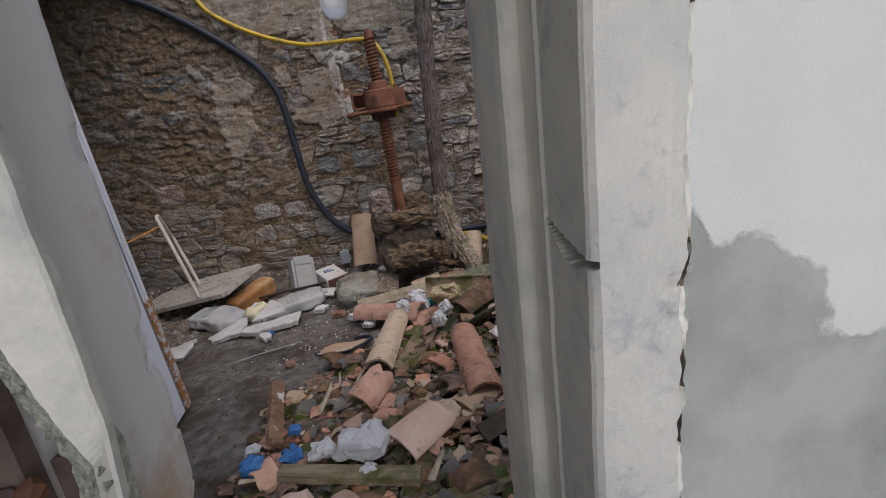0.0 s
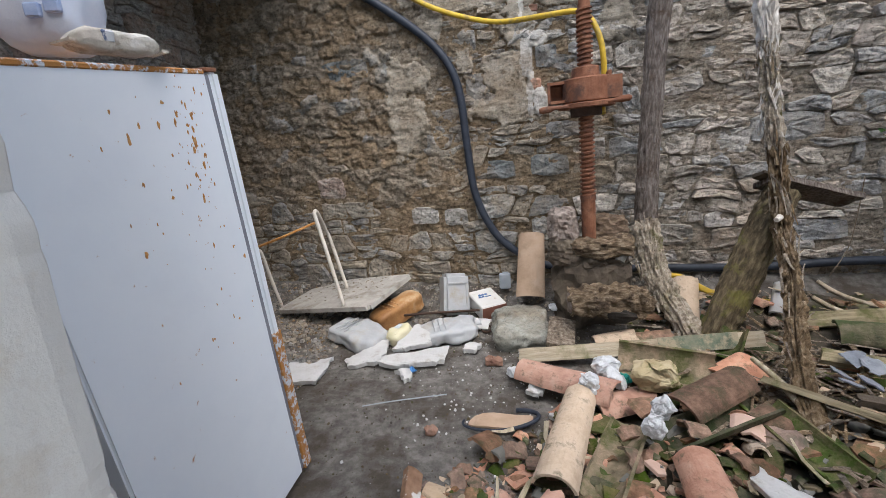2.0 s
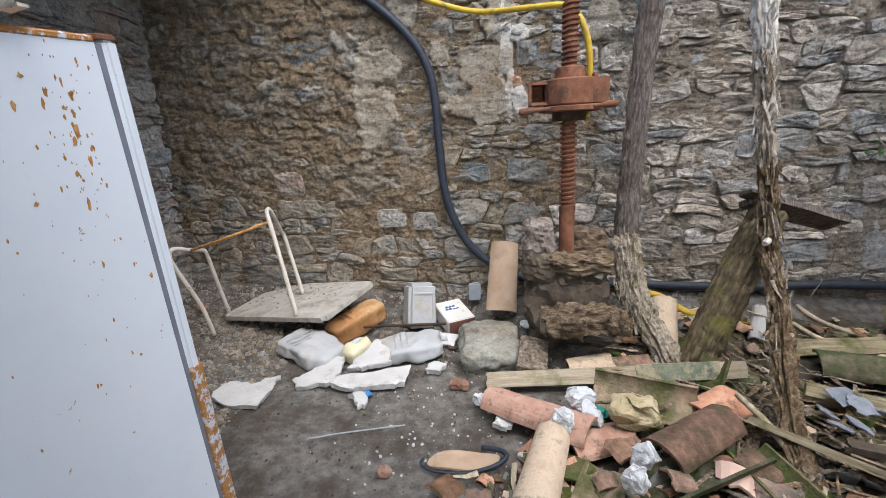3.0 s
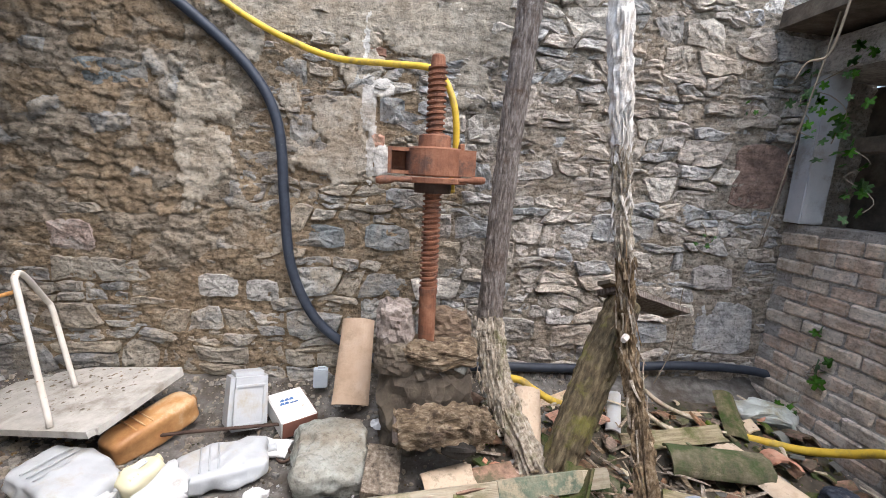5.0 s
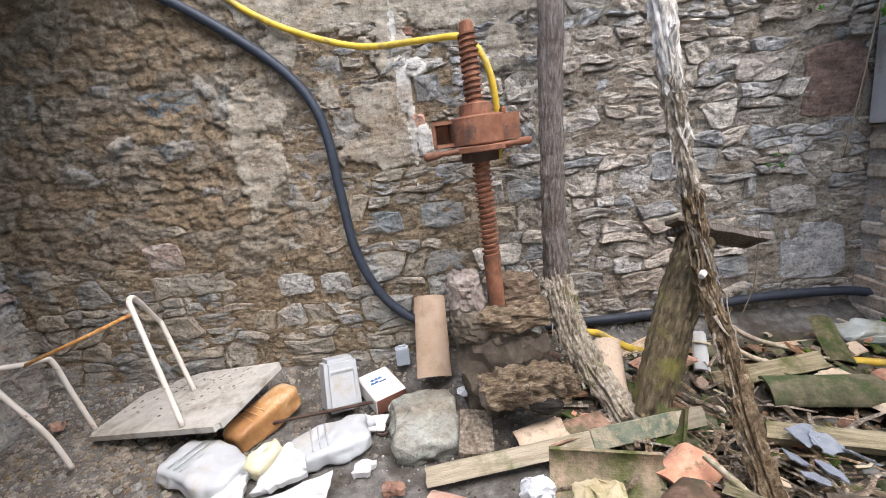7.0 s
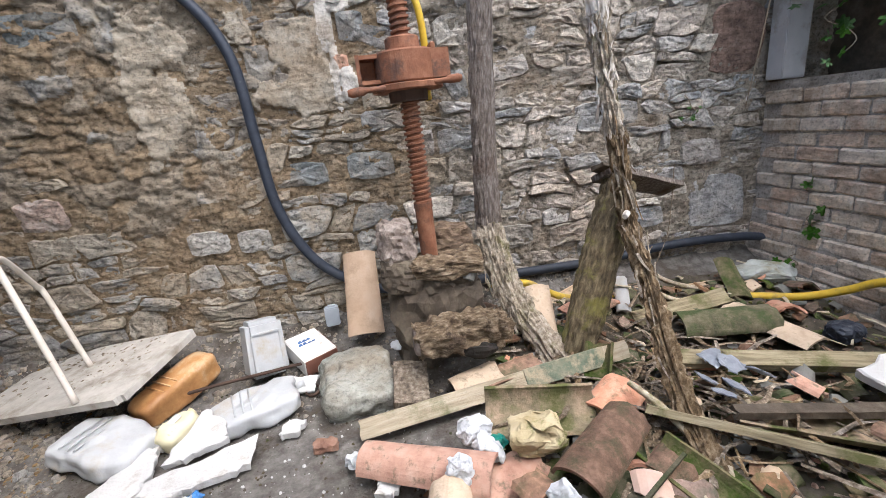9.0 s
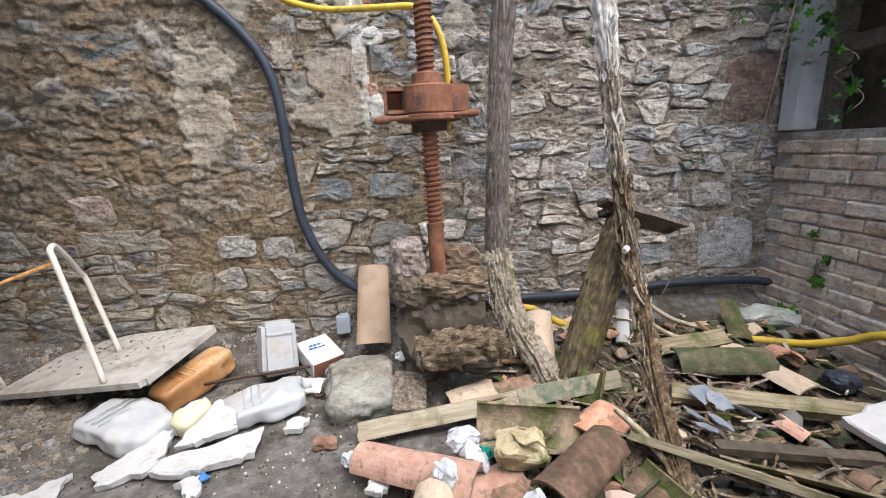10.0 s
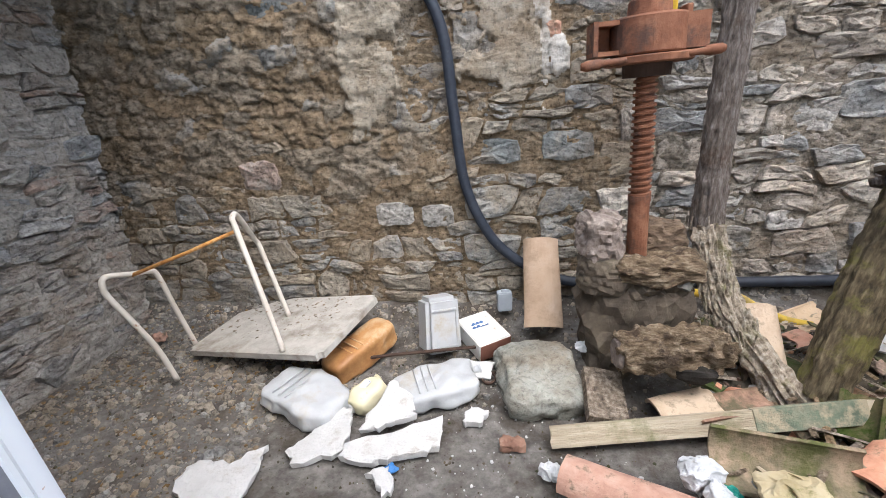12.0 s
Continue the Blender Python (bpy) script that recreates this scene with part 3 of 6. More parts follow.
def mortar_front(x, z):
    """How far the old mortar comes forward of the joints, and the tone of the lump there."""
    f = 0.010 * noise.noise(Vector((x * 2.3, 0, z * 2.3))) + 0.014 * noise.noise(Vector((x * 9, 3, z * 12))) + 0.013 * noise.noise(Vector((x * 26, 3, z * 34))) + 0.007 * noise.noise(Vector((x * 55, 3, z * 75)))
    b = buried(x, z)
    f += 0.008 * (1 - b)
    tone = 0.0
    if b > 0:
        h, tone = rubble(x, z)
        f += b * (0.024 + h)
    r = max(render_zone(x, z), white_zone(x, z))
    if r > -0.01:
        k = clamp((r + 0.008) / 0.022)
        f = f * (1 - 0.6 * k) + k * (0.038 + 0.006 * noise.noise(Vector((x * 14, 1, z * 14))))
    return f, tone if b > 0.5 else 0.0


def setting_north():
    nx, nz = 680, 380
    x0, x1, z0, z1 = -3.6, 2.9, -0.1, 3.5
    verts, tones = [], []
    for j in range(nz + 1):
        for i in range(nx + 1):
            x, z = x0 + (x1 - x0) * i / nx, z0 + (z1 - z0) * j / nz
            f, tone = mortar_front(x, z)
            verts.append((x, WALL_Y - f, z))
            tones.append(tone)
    n = len(verts)
    for x, z in ((x0, z0), (x1, z0), (x1, z1), (x0, z1)):
        verts.append((x, WALL_Y + 0.5, z))
    faces = [(j * (nx + 1) + i, j * (nx + 1) + i + 1, (j + 1) * (nx + 1) + i + 1, (j + 1) * (nx + 1) + i) for j in range(nz) for i in range(nx)]
    a, b, c, d = 0, nx, (nz + 1) * (nx + 1) - 1, nz * (nx + 1)
    quads = len(faces)
    faces += [(n, n + 3, n + 2, n + 1), (a, n, n + 1, b), (b, n + 1, n + 2, c), (c, n + 2, n + 3, d), (d, n + 3, n, a)]
    me = bpy.data.meshes.new("wall_north")
    me.from_pydata(verts, [], faces)
    for key in ("mortar", "render_old", "mortar_lime", "render_white", "mortar_grit", "stone"):
        me.materials.append(M[key])
    for k, p in enumerate(me.polygons):
        p.use_smooth = True
        if k < quads:
            v = verts[p.vertices[0]]
            tone = tones[p.vertices[0]]
            if white_zone(v[0], v[2]) > 0.0:
                p.material_index = 3
            elif render_zone(v[0], v[2]) > 0.0:
                p.material_index = 1
            elif lime_side(v[0], v[2]):
                p.material_index = 2
            elif tone > 0.86:
                p.material_index = 5
            elif tone > 0.40:
                p.material_index = 4
    return tagged(new("wall_north", me), "tall rubble stone wall patched with crumbling brown mortar", "wall", kind="structure")


def stone_geometry(outline, depth, rng, seed):
    """A rubble stone from its outline in the xz plane, its rough face towards -y. Returns vertices and faces."""
    tx, tz = rng.uniform(-0.14, 0.14), rng.uniform(-0.20, 0.12)
    ring = []
    m = len(outline)
    for i in range(m):
        (xa, za), (xb, zb) = outline[i], outline[(i + 1) % m]
        for u in (0.10, 0.58):
            x, z = xa + (xb - xa) * u, za + (zb - za) * u
            ring.append((x + 0.010 * noise.noise(Vector((x * 18 + seed, 1, z * 18))), z + 0.010 * noise.noise(Vector((x * 18, 5 + seed, z * 18)))))
    k = len(ring)
    verts, faces = [], []
    for f, dep in ((1.0, 0.05), (1.0, -depth * 0.50), (0.965, -depth * 0.92), (0.70, -depth), (0.36, -depth)):
        for x, z in ring:
            xx, zz = x * f, z * f
            j2 = 0.0
            if dep < 0:
                j2 = 0.020 * noise.noise(Vector((xx * 9 + seed * 3, 9, zz * 15))) + 0.017 * noise.noise(Vector((xx * 26 + seed, 2, zz * 40))) + max(-0.02, min(0.02, tx * xx + tz * zz))
            verts.append((xx, dep + j2, zz))
    verts.append((0, -depth + 0.010 * noise.noise(Vector((seed, 2, 2))), 0))
    for r in range(4):
        for i in range(k):
            n = (i + 1) % k
            faces.append((r * k + i, r * k + n, (r + 1) * k + n, (r + 1) * k + i))
    for i in range(k):
        faces.append((4 * k + i, 4 * k + (i + 1) % k, 5 * k))
    return verts, faces


def lay_courses(u0, u1, z0, z1, rng, hmin, hmax, wmin, wmax, gap=0.005):
    """Uneven courses of rubble that fit against one another: centre and outline of every stone."""
    out = []

    def bend(k, u):
        return 0.055 * noise.noise(Vector((u * 2.3, k * 3.7, 1))) + 0.045 * noise.noise(Vector((u * 7.0, k * 5.1, 2)))

    def add(ua0, ua1, ub0, ub1, za, zb):
        """Bottom from ua0 to ua1, top from ub0 to ub1; za and zb give the courses' lines."""
        pts = []
        for t in (0.0, 0.33, 0.67, 1.0):
            u = ua0 + (ua1 - ua0) * t
            pts.append((u, za(u)))
        for t in (1.0, 0.67, 0.33, 0.0):
            u = ub0 + (ub1 - ub0) * t
            pts.append((u, zb(u)))
        cu, cz = sum(p[0] for p in pts) / 8, sum(p[1] for p in pts) / 8
        w, h = (ua1 - ua0 + ub1 - ub0) / 2, zb(cu) - za(cu)
        if w < 0.03 or h < 0.02:
            return
        fx, fz = 1 - gap * rng.uniform(0.8, 2.0) / w, 1 - gap * rng.uniform(0.8, 2.0) / h
        cut = rng.uniform(0.05, 0.38)
        ring = []
        for i, (u, z) in enumerate(pts):
            x, y = (u - cu) * fx + rng.uniform(-0.004, 0.004), (z - cz) * fz + rng.uniform(-0.004, 0.004)
            if i in (0, 3, 4, 7):
                c = rng.uniform(0.0, cut)
                x, y = x * (1 - c * 0.35), y * (1 - c)
            ring.append((x, y))
        out.append((cu, cz, ring))

    z, k = z0, 0
    while z < z1:
        h = rng.uniform(hmin, hmax)
        za, zb = (lambda u, z=z, k=k: z + bend(k, u)), (lambda u, z=z + h, k=k + 1: z + bend(k, u))
        u = u0 - rng.uniform(0, 0.2)
        lean = 0.0
        while u < u1:
            w = rng.uniform(wmin, wmax) * (0.6 + 0.6 * h / hmax)
            lean2 = rng.uniform(-0.05, 0.05) * min(1.0, h / 0.09)
            r = rng.random()
            if h > 0.08 and r < 0.52:
                f = rng.uniform(0.35, 0.65)
                zm = lambda q, za=za, zb=zb, f=f: za(q) * (1 - f) + zb(q) * f
                mid0, mid1 = u + lean * (2 * f - 1), u + w + lean2 * (2 * f - 1)
                add(u - lean, u + w - lean2, mid0, mid1, za, zm)
                if rng.random() < 0.4 and w > 0.16:
                    s = rng.uniform(0.35, 0.65)
                    add(mid0, mid0 + w * s, u + lean, u + lean + w * s, zm, zb)
                    add(mid0 + w * s, mid1, u + lean + w * s, u + w + lean2, zm, zb)
                else:
                    add(mid0, mid1, u + lean, u + w + lean2, zm, zb)
            else:
                add(u - lean, u + w - lean2, u + lean, u + w + lean2, za, zb)
            u += w
            lean = lean2
        z += h
        k += 1
    return out


def stones_of_wall(parent, place, courses, near, mat, rng, depth=(0.012, 0.05)):
    """Stones near the walk are parts, the others one joined part."""
    joined = {}
    made = 0
    for u, z, ring in courses:
        v, f = stone_geometry(ring, rng.uniform(*depth), rng, rng.uniform(0, 90))
        m = place(u, z)
        if near(u, z) and made < 300:
            me = bpy.data.meshes.new("stone")
            me.from_pydata(v, [], f)
            me.materials.append(M[mat(u, z)])
            ob = new("stone", me)
            ob.parent = parent
            ob.matrix_world = m
            made += 1
        else:
            jv, jf = joined.setdefault(mat(u, z), ([], []))
            b = len(jv)
            jv.extend([tuple(m @ Vector(p)) for p in v])
            jf.extend([tuple(b + i for i in q) for q in f])
    for key, (jv, jf) in joined.items():
        me = bpy.data.meshes.new("stones")
        me.from_pydata(jv, [], jf)
        me.materials.append(M[key])
        ob = new("stones", me)
        ob.parent = parent
        tagged(ob, kind="stuff")


def setting_roof():
    """An unseen plank roof, sized to shade the dark end, and the doorway room's ceiling."""
    bm = bmesh.new()
    rng = random.Random(5)
    x = -3.8
    while x < -2.3:
        w = rng.uniform(0.16, 0.24)
        b = box(x, x + w - 0.006, 1.0, 4.95, 3.12 + rng.uniform(0, 0.02), 3.16)
        me = bpy.data.meshes.new("tmp")
        b.to_mesh(me)
        b.free()
        bm.from_mesh(me)
        bpy.data.meshes.remove(me)
        x += w
    for y in (1.6, 2.6, 3.6):
        b = box(-3.8, -2.15, y, y + 0.13, 2.96, 3.12, 0.01)
        me = bpy.data.meshes.new("tmp")
        b.to_mesh(me)
        b.free()
        bm.from_mesh(me)
        bpy.data.meshes.remove(me)
    tagged(link("ceiling_shed", bm, "wood_dark"), "unseen plank roof with rafters, added to shade the dark end", "ceiling", kind="structure")
    tagged(link("ceiling_room", box(-1.8, 2.9, -1.7, 1.0, 2.75, 2.9), "plaster_white"), "plain plastered ceiling of the room", "ceiling", kind="structure")


def plan_wall(name, outline, z0, z1, mat, label, n=60, amount=0.004, push=None):
    """A wall from its outline on the plan, with a slightly uneven face."""
    bm = bmesh.new()
    rows = []
    for i in range(n + 1):
        z = z0 + (z1 - z0) * i / n
        row = []
        for x, y in outline:
            if push:
                x, y = push(x, y, z)
            q = Vector((x * 3, y * 3, z * 3))
            f = Vector((x * 13, y * 13, z * 13))
            row.append(bm.verts.new((x + amount * (noise.noise(q) + 0.6 * noise.noise(f)), y + amount * (noise.noise(q + Vector((9, 9, 9))) + 0.6 * noise.noise(f + Vector((4, 4, 4)))), z)))
        rows.append(row)
    k = len(outline)
    for a, b in zip(rows, rows[1:]):
        for i in range(k):
            bm.faces.new((a[i], a[(i + 1) % k], b[(i + 1) % k], b[i]))
    bm.faces.new(rows[0][::-1])
    bm.faces.new(rows[-1])
    bmesh.ops.recalc_face_normals(bm, faces=bm.faces[:])
    return tagged(link(name, bm, mat, smooth=False), label, "wall", kind="structure")


setting_floor()
wall_north = setting_north()


def setting_west():
    ny, nz = 240, 200
    y0, y1, z0, z1 = 1.0, 4.5, -0.1, 3.4
    verts = []
    for j in range(nz + 1):
        for i in range(ny + 1):
            y, z = y0 + (y1 - y0) * i / ny, z0 + (z1 - z0) * j / nz
            f = 0.03 * noise.noise(Vector((5, y * 2.5, z * 2.5))) + 0.035 * abs(noise.noise(Vector((9, y * 8, z * 10)))) + 0.014 * noise.noise(Vector((2, y * 24, z * 28)))
            verts.append((-3.405 + f + 0.10 * clamp((0.7 - z) / 0.8), y, z))
    n = len(verts)
    verts += [(-3.9, y0, z0), (-3.9, y1, z0), (-3.9, y1, z1), (-3.9, y0, z1)]
    faces = [(j * (ny + 1) + i, j * (ny + 1) + i + 1, (j + 1) * (ny + 1) + i + 1, (j + 1) * (ny + 1) + i) for j in range(nz) for i in range(ny)]
    a, b, c, d = 0, ny, (nz + 1) * (ny + 1) - 1, nz * (ny + 1)
    faces += [(n, n + 3, n + 2, n + 1), (a, n, n + 1, b), (b, n + 1, n + 2, c), (c, n + 2, n + 3, d), (d, n + 3, n, a)]
    me = bpy.data.meshes.new("wall_west")
    me.from_pydata(verts, [], faces)
    for q in me.polygons:
        q.use_smooth = True
    me.materials.append(M["mortar_grey"])
    return tagged(new("wall_west", me), "rough grey stone wall of the dark end", "wall", kind="structure")


wall_west = setting_west()
q = bmesh.new()
cut = [(2.31, -0.1), (2.312, 0.0), (2.362, 0.3), (2.412, 0.6), (2.412, 1.46), (2.9, 1.46), (2.9, -0.1)]
near_end, far_end = [q.verts.new((x, 1.5, z)) for x, z in cut], [q.verts.new((x, 4.46, z)) for x, z in cut]
q.faces.new(near_end[::-1])
q.faces.new(far_end)
for i in range(7):
    q.faces.new((near_end[i], near_end[(i + 1) % 7], far_end[(i + 1) % 7], far_end[i]))
bmesh.ops.recalc_face_normals(q, faces=q.faces[:])
wall_east = tagged(link("wall_east", q, "mortar_grey"), "low wall of pale worn bricks", "wall", kind="structure")
# added dark backing that keeps the bright sky out of the window opening
tagged(link("wall_lean_to", box(2.9, 3.1, 3.15, 4.9, -0.1, 2.44), "wood_dark"), "dark backing added behind the window opening", "wall", kind="structure")
tagged(link("ground_outside", box(-60, 60, -60, 60, -0.6, -0.5), "dirt"), "bare ground round the ruin", "ground", kind="structure")
setting_roof()

# doorway: east jamb with its door stop and moulded surround, west jamb with a broken edge
def slot_east(x, y, z):
    """A lock slot cut slanting across the jamb, and the crumbling crack beside the surround."""
    if 0.545 < y < 0.702 and x < 0.135:
        u = (0.702 - y) / 0.155
        c = 1.183 - 0.034 * u - 0.014 * math.sin(math.pi * u)
        half = 0.015 * math.sin(math.pi * clamp(u * 0.94 + 0.04)) + 0.001
        if abs(z - c) < half:
            return x + 0.045, y + (0.03 if y < 0.56 else 0.0)
    if 0.196 < x < 0.251 and y < 0.6:
        chip = max(0.0, noise.noise(Vector((2, 1, z * 7.0))) + 0.5 * noise.noise(Vector((2, 9, z * 23))) - 0.15)
        if x > 0.23:
            x += 0.010 * noise.noise(Vector((1, 1, z * 9))) + 0.005 * noise.noise(Vector((1, 1, z * 45)))
            if y > 0.57:
                y -= 0.026 * clamp(0.5 - 2.2 * noise.noise(Vector((6, 1, z * 11))))
        y += 0.016 * clamp(chip * 3) * clamp((x - 0.19) / 0.03) * (0.6 + noise.noise(Vector((x * 60, 3, z * 60)))) + 0.003 * noise.noise(Vector((4, x * 50, z * 40)))
    return x, y


jamb_line = [(0.072, 1.09), (0.066, 1.0), (0.064, 0.9), (0.062, 0.83), (0.066, 0.80), (0.074, 0.792), (0.098, 0.788), (0.102, 0.772), (0.10, 0.72), (0.094, 0.712), (0.094, 0.704)]
jamb_line += [(0.10, 0.70 - 0.004 * i) for i in range(36)]
jamb_line += [(0.104, 0.553), (0.112, 0.545), (0.13, 0.542), (0.15, 0.541), (0.17, 0.54), (0.19, 0.54), (0.20, 0.54), (0.21, 0.541), (0.218, 0.541), (0.225, 0.542), (0.233, 0.546), (0.237, 0.580), (0.243, 0.580), (0.250, 0.562)]
jamb_line += [(0.262 + 0.010 * i, 0.566) for i in range(64)] + [(2.9, 0.566), (2.9, 1.09), (0.6, 1.09)]
jamb_e = plan_wall("wall_doorway_east", jamb_line, -0.1, 3.0, "plaster_old", "thick wall with peeling white plaster and a moulded door surround", 620, 0.0035, slot_east)
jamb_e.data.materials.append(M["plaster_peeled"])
jamb_e.data.materials.append(M["plaster_surround"])
jamb_e.data.materials.append(M["mortar_grit"])
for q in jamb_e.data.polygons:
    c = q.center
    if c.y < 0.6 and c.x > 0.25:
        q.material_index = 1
    elif c.y < 0.72 and c.x < 0.232:
        q.material_index = 3 if c.x > 0.19 and c.y > 0.55 else 2
    elif 0.228 < c.x < 0.252 and c.y > 0.568 and c.y < 0.6:
        q.material_index = 3
tagged(link("wall_doorway_lintel", box(-0.80, 0.08, 0.67, 1.078, 2.15, 3.0), "plaster_warm"), "plastered wall over the doorway", "wall", kind="structure")


def chip_west(x, y, z):
    """Chips the plaster edge beside the refrigerator."""
    if y > 1.02 and x > -0.9:
        t = clamp((1.7 - z) / 0.9)
        c = max(0.0, noise.noise(Vector((0, 1, z * 6))) + 0.5 * noise.noise(Vector((0, 5, z * 21))) + 0.35 * noise.noise(Vector((0, 5, z * 60)))) * 0.045 * t
        return x - c * clamp((y - 1.06) / 0.02) - 0.012 * clamp((0.75 - z) / 0.5), y - c * 0.5
    return x, y


jamb_w = plan_wall("wall_doorway_west", [(-3.45, 0.662), (-1.2, 0.662), (-0.82, 0.662), (-0.79, 0.668), (-0.782, 0.70), (-0.784, 0.80), (-0.79, 0.90), (-0.797, 1.0), (-0.800, 1.04), (-0.804, 1.075), (-0.81, 1.095), (-0.825, 1.105), (-0.86, 1.108), (-1.0, 1.108), (-3.45, 1.108)],
                   -0.1, 3.0, "plaster_warm", "thick plastered wall with a chipped edge and damp stains", 260, 0.003, chip_west)


def broken_jamb():
    """A plastered concrete pier, broken off below, with its pebbly core laid bare."""
    root = thing("broken_pier", pose(0, 0, 0), "plastered concrete door pier broken off above the floor, pebbly core bare", "pier")

    def loft(front, name, mat, lab=""):
        bm = bmesh.new()
        rows = []
        n = 240
        for i in range(n + 1):
            z = 0.70 + (3.0 - 0.70) * i / n
            rows.append([bm.verts.new((x, y, z + dz)) for x, y, dz in front(z)])
        k = len(rows[0])
        for a, b in zip(rows, rows[1:]):
            for q in range(k):
                bm.faces.new((a[q], a[(q + 1) % k], b[(q + 1) % k], b[q]))
        bm.faces.new(rows[0][::-1])
        bm.faces.new(rows[-1])
        bmesh.ops.recalc_face_normals(bm, faces=bm.faces[:])
        return part(name, bm, mat, root, lab)

    def seam(z):
        """Where the plaster skin ends and the bare core begins; the skin narrows towards the break."""
        return min(-0.692 + 0.24 * max(0.0, 1.12 - z), -0.645) + 0.008 * noise.noise(Vector((5, 2, z * 9))) + 0.004 * noise.noise(Vector((5, 2, z * 40)))

    def skin(z):
        e = -0.625 + 0.003 * noise.noise(Vector((0, 2, z * 12))) - 0.10 * max(0.0, 1.0 - z)
        w = min(seam(z), e - 0.012)
        return [(w, 0.612, 0), (w + 0.004, 0.607, 0), (e - 0.004, 0.632, 0), (e, 0.638, 0), (e - 0.004, 0.66, 0), (w, 0.66, 0)]

    def core(z):
        w = seam(z) + 0.003
        o = w - 0.060 + 0.008 * noise.noise(Vector((15, 2, z * 7)))
        pts = []
        for i in range(12):
            u = i / 11
            pts.append((w + (o - w) * u + 0.006 * noise.noise(Vector((u * 30, z * 60, 4))), 0.614 + 0.03 * u + 0.014 * noise.noise(Vector((u * 14, z * 70, 9))), 0))
        return pts + [(o, 0.68, 0), (w, 0.68, 0)]

    loft(skin, "plaster_skin", "plaster_old", "white plaster skin with a clean edge")
    loft(core, "pebble_core", "pebble", "grey green concrete core full of pebbles")
    bm = tube([(-0.725, 0.60, 0.93), (-0.716, 0.59, 0.925), (-0.71, 0.575, 0.92)], [0.016, 0.018, 0.012], 7, wobble=0.3)
    part("iron_lug", bm, "rust", root, "rusty broken iron lug")


broken_jamb()
door = thing("wooden_door", pose(-0.775, 0.655, 0.02), "dark brown painted wooden door leaf, open, with plaster splashes", "door")
part("leaf", box(-0.70, 0.02, -0.03, 0.012, 0, 2.3, 0.004), "door_brown", door)
part("rail", box(-0.69, 0.01, -0.042, -0.031, 0.72, 0.9, 0.004), "door_brown", door)
b = bmesh.new()
bmesh.ops.create_icosphere(b, subdivisions=2, radius=0.022, matrix=Matrix.Translation((-0.032, -0.032, 0.96)) @ Matrix.Diagonal((0.7, 0.3, 1.5, 1)))
part("plaster_splash", rough_up(b, 0.006, 40), "plaster_bit", door, "dab of white plaster")
tagged(link("door_frame", box(-0.74, -0.70, 0.655, 0.70, 0.0, 0.93, 0.004), "door_brown"), "brown wooden door frame post below the broken pier", "door frame", kind="structure")

# room behind the camera, with the window that lights the jambs
tagged(link("wall_room_west", box(-1.9, -1.55, -1.7, 0.6, -0.1, 2.9), "plaster_white"), "plain plastered wall", "wall", kind="structure")
tagged(link("wall_room_east", box(2.6, 2.9, -1.7, 0.57, -0.1, 2.9), "plaster_white"), "plain plastered wall", "wall", kind="structure")
for n, (x0, x1, z0, z1) in enumerate(((-1.9, -0.45, -0.1, 2.9), (1.65, 2.9, -0.1, 2.9), (-0.45, 1.65, -0.1, 0.7), (-0.45, 1.65, 2.4, 2.9))):
    tagged(link("wall_room_south", box(x0, x1, -1.95, -1.7, z0, z1), "plaster_white"), "plain plastered wall round a window", "wall", kind="structure")


# ---- refrigerator ----
def refrigerator():
    fr = thing("refrigerator", pose(-1.49, 2.345, 0.02, 5.2, 0, 0), "old white enamel refrigerator with rust stains, leaning beside the doorway", "refrigerator")
    body = part("cabinet_body", box(-0.58, 0, -0.72, -0.062, 0, 1.655, 0.008, 3), "enamel", fr)
    leaf = part("door", box(-0.58, 0.003, -0.046, 0, 0.0, 1.66, 0.012, 3), "enamel", fr, "white enamel door")
    part("rusted_edge", box(-0.3, 0.0052, -0.0475, 0.0022, 0.0, 0.68, 0.003), "enamel_rusty", leaf, "flaking orange rust along the lower door edge")
    part("gasket", box(-0.57, -0.006, -0.0625, -0.0455, 0.01, 1.645), "gasket", leaf, "grey rubber gasket")
    part("hinge", box(-0.05, 0.002, -0.06, -0.01, 1.655, 1.668, 0.002), "rust", fr)
    part("top_edge", box(-0.585, 0.003, -0.722, -0.07, 1.645, 1.662, 0.004), "enamel_rusty", body, "rusty top rim")
    rng = random.Random(31)
    for i in range(130):
        y, z = -0.07 - 0.42 * rng.random() ** 1.4, 1.62 - 0.85 * rng.random() ** 1.4
        if rng.random() < 0.55:
            y, z = rng.gauss(-0.20, 0.035), rng.gauss(1.42, 0.10)
        w = 0.0010 + 0.0055 * rng.random() ** 4
        h = w * rng.uniform(1.0, 3.5)
        b = bmesh.new()
        ring = []
        for k in range(9):
            f = rng.uniform(0.5, 1.3)
            ring.append((y + w * f * math.cos(k * 0.698), z + h * f * math.sin(k * 0.698)))
        lo = [b.verts.new((-0.002, u, v)) for u, v in ring]
        hi = [b.verts.new((0.0012, u, v)) for u, v in ring]
        b.faces.new(hi)
        for k in range(9):
            b.faces.new((lo[k], lo[(k + 1) % 9], hi[(k + 1) % 9], hi[k]))
        part("rust_spot", b, "rust_orange", body, "orange rust spot")
    for x in (-0.52, -0.06):
        for y in (-0.66, -0.1):
            part("foot", tube([(x, y, -0.03), (x, y, 0.0)], 0.02, 8), "rust", fr)
    return fr


refrigerator()


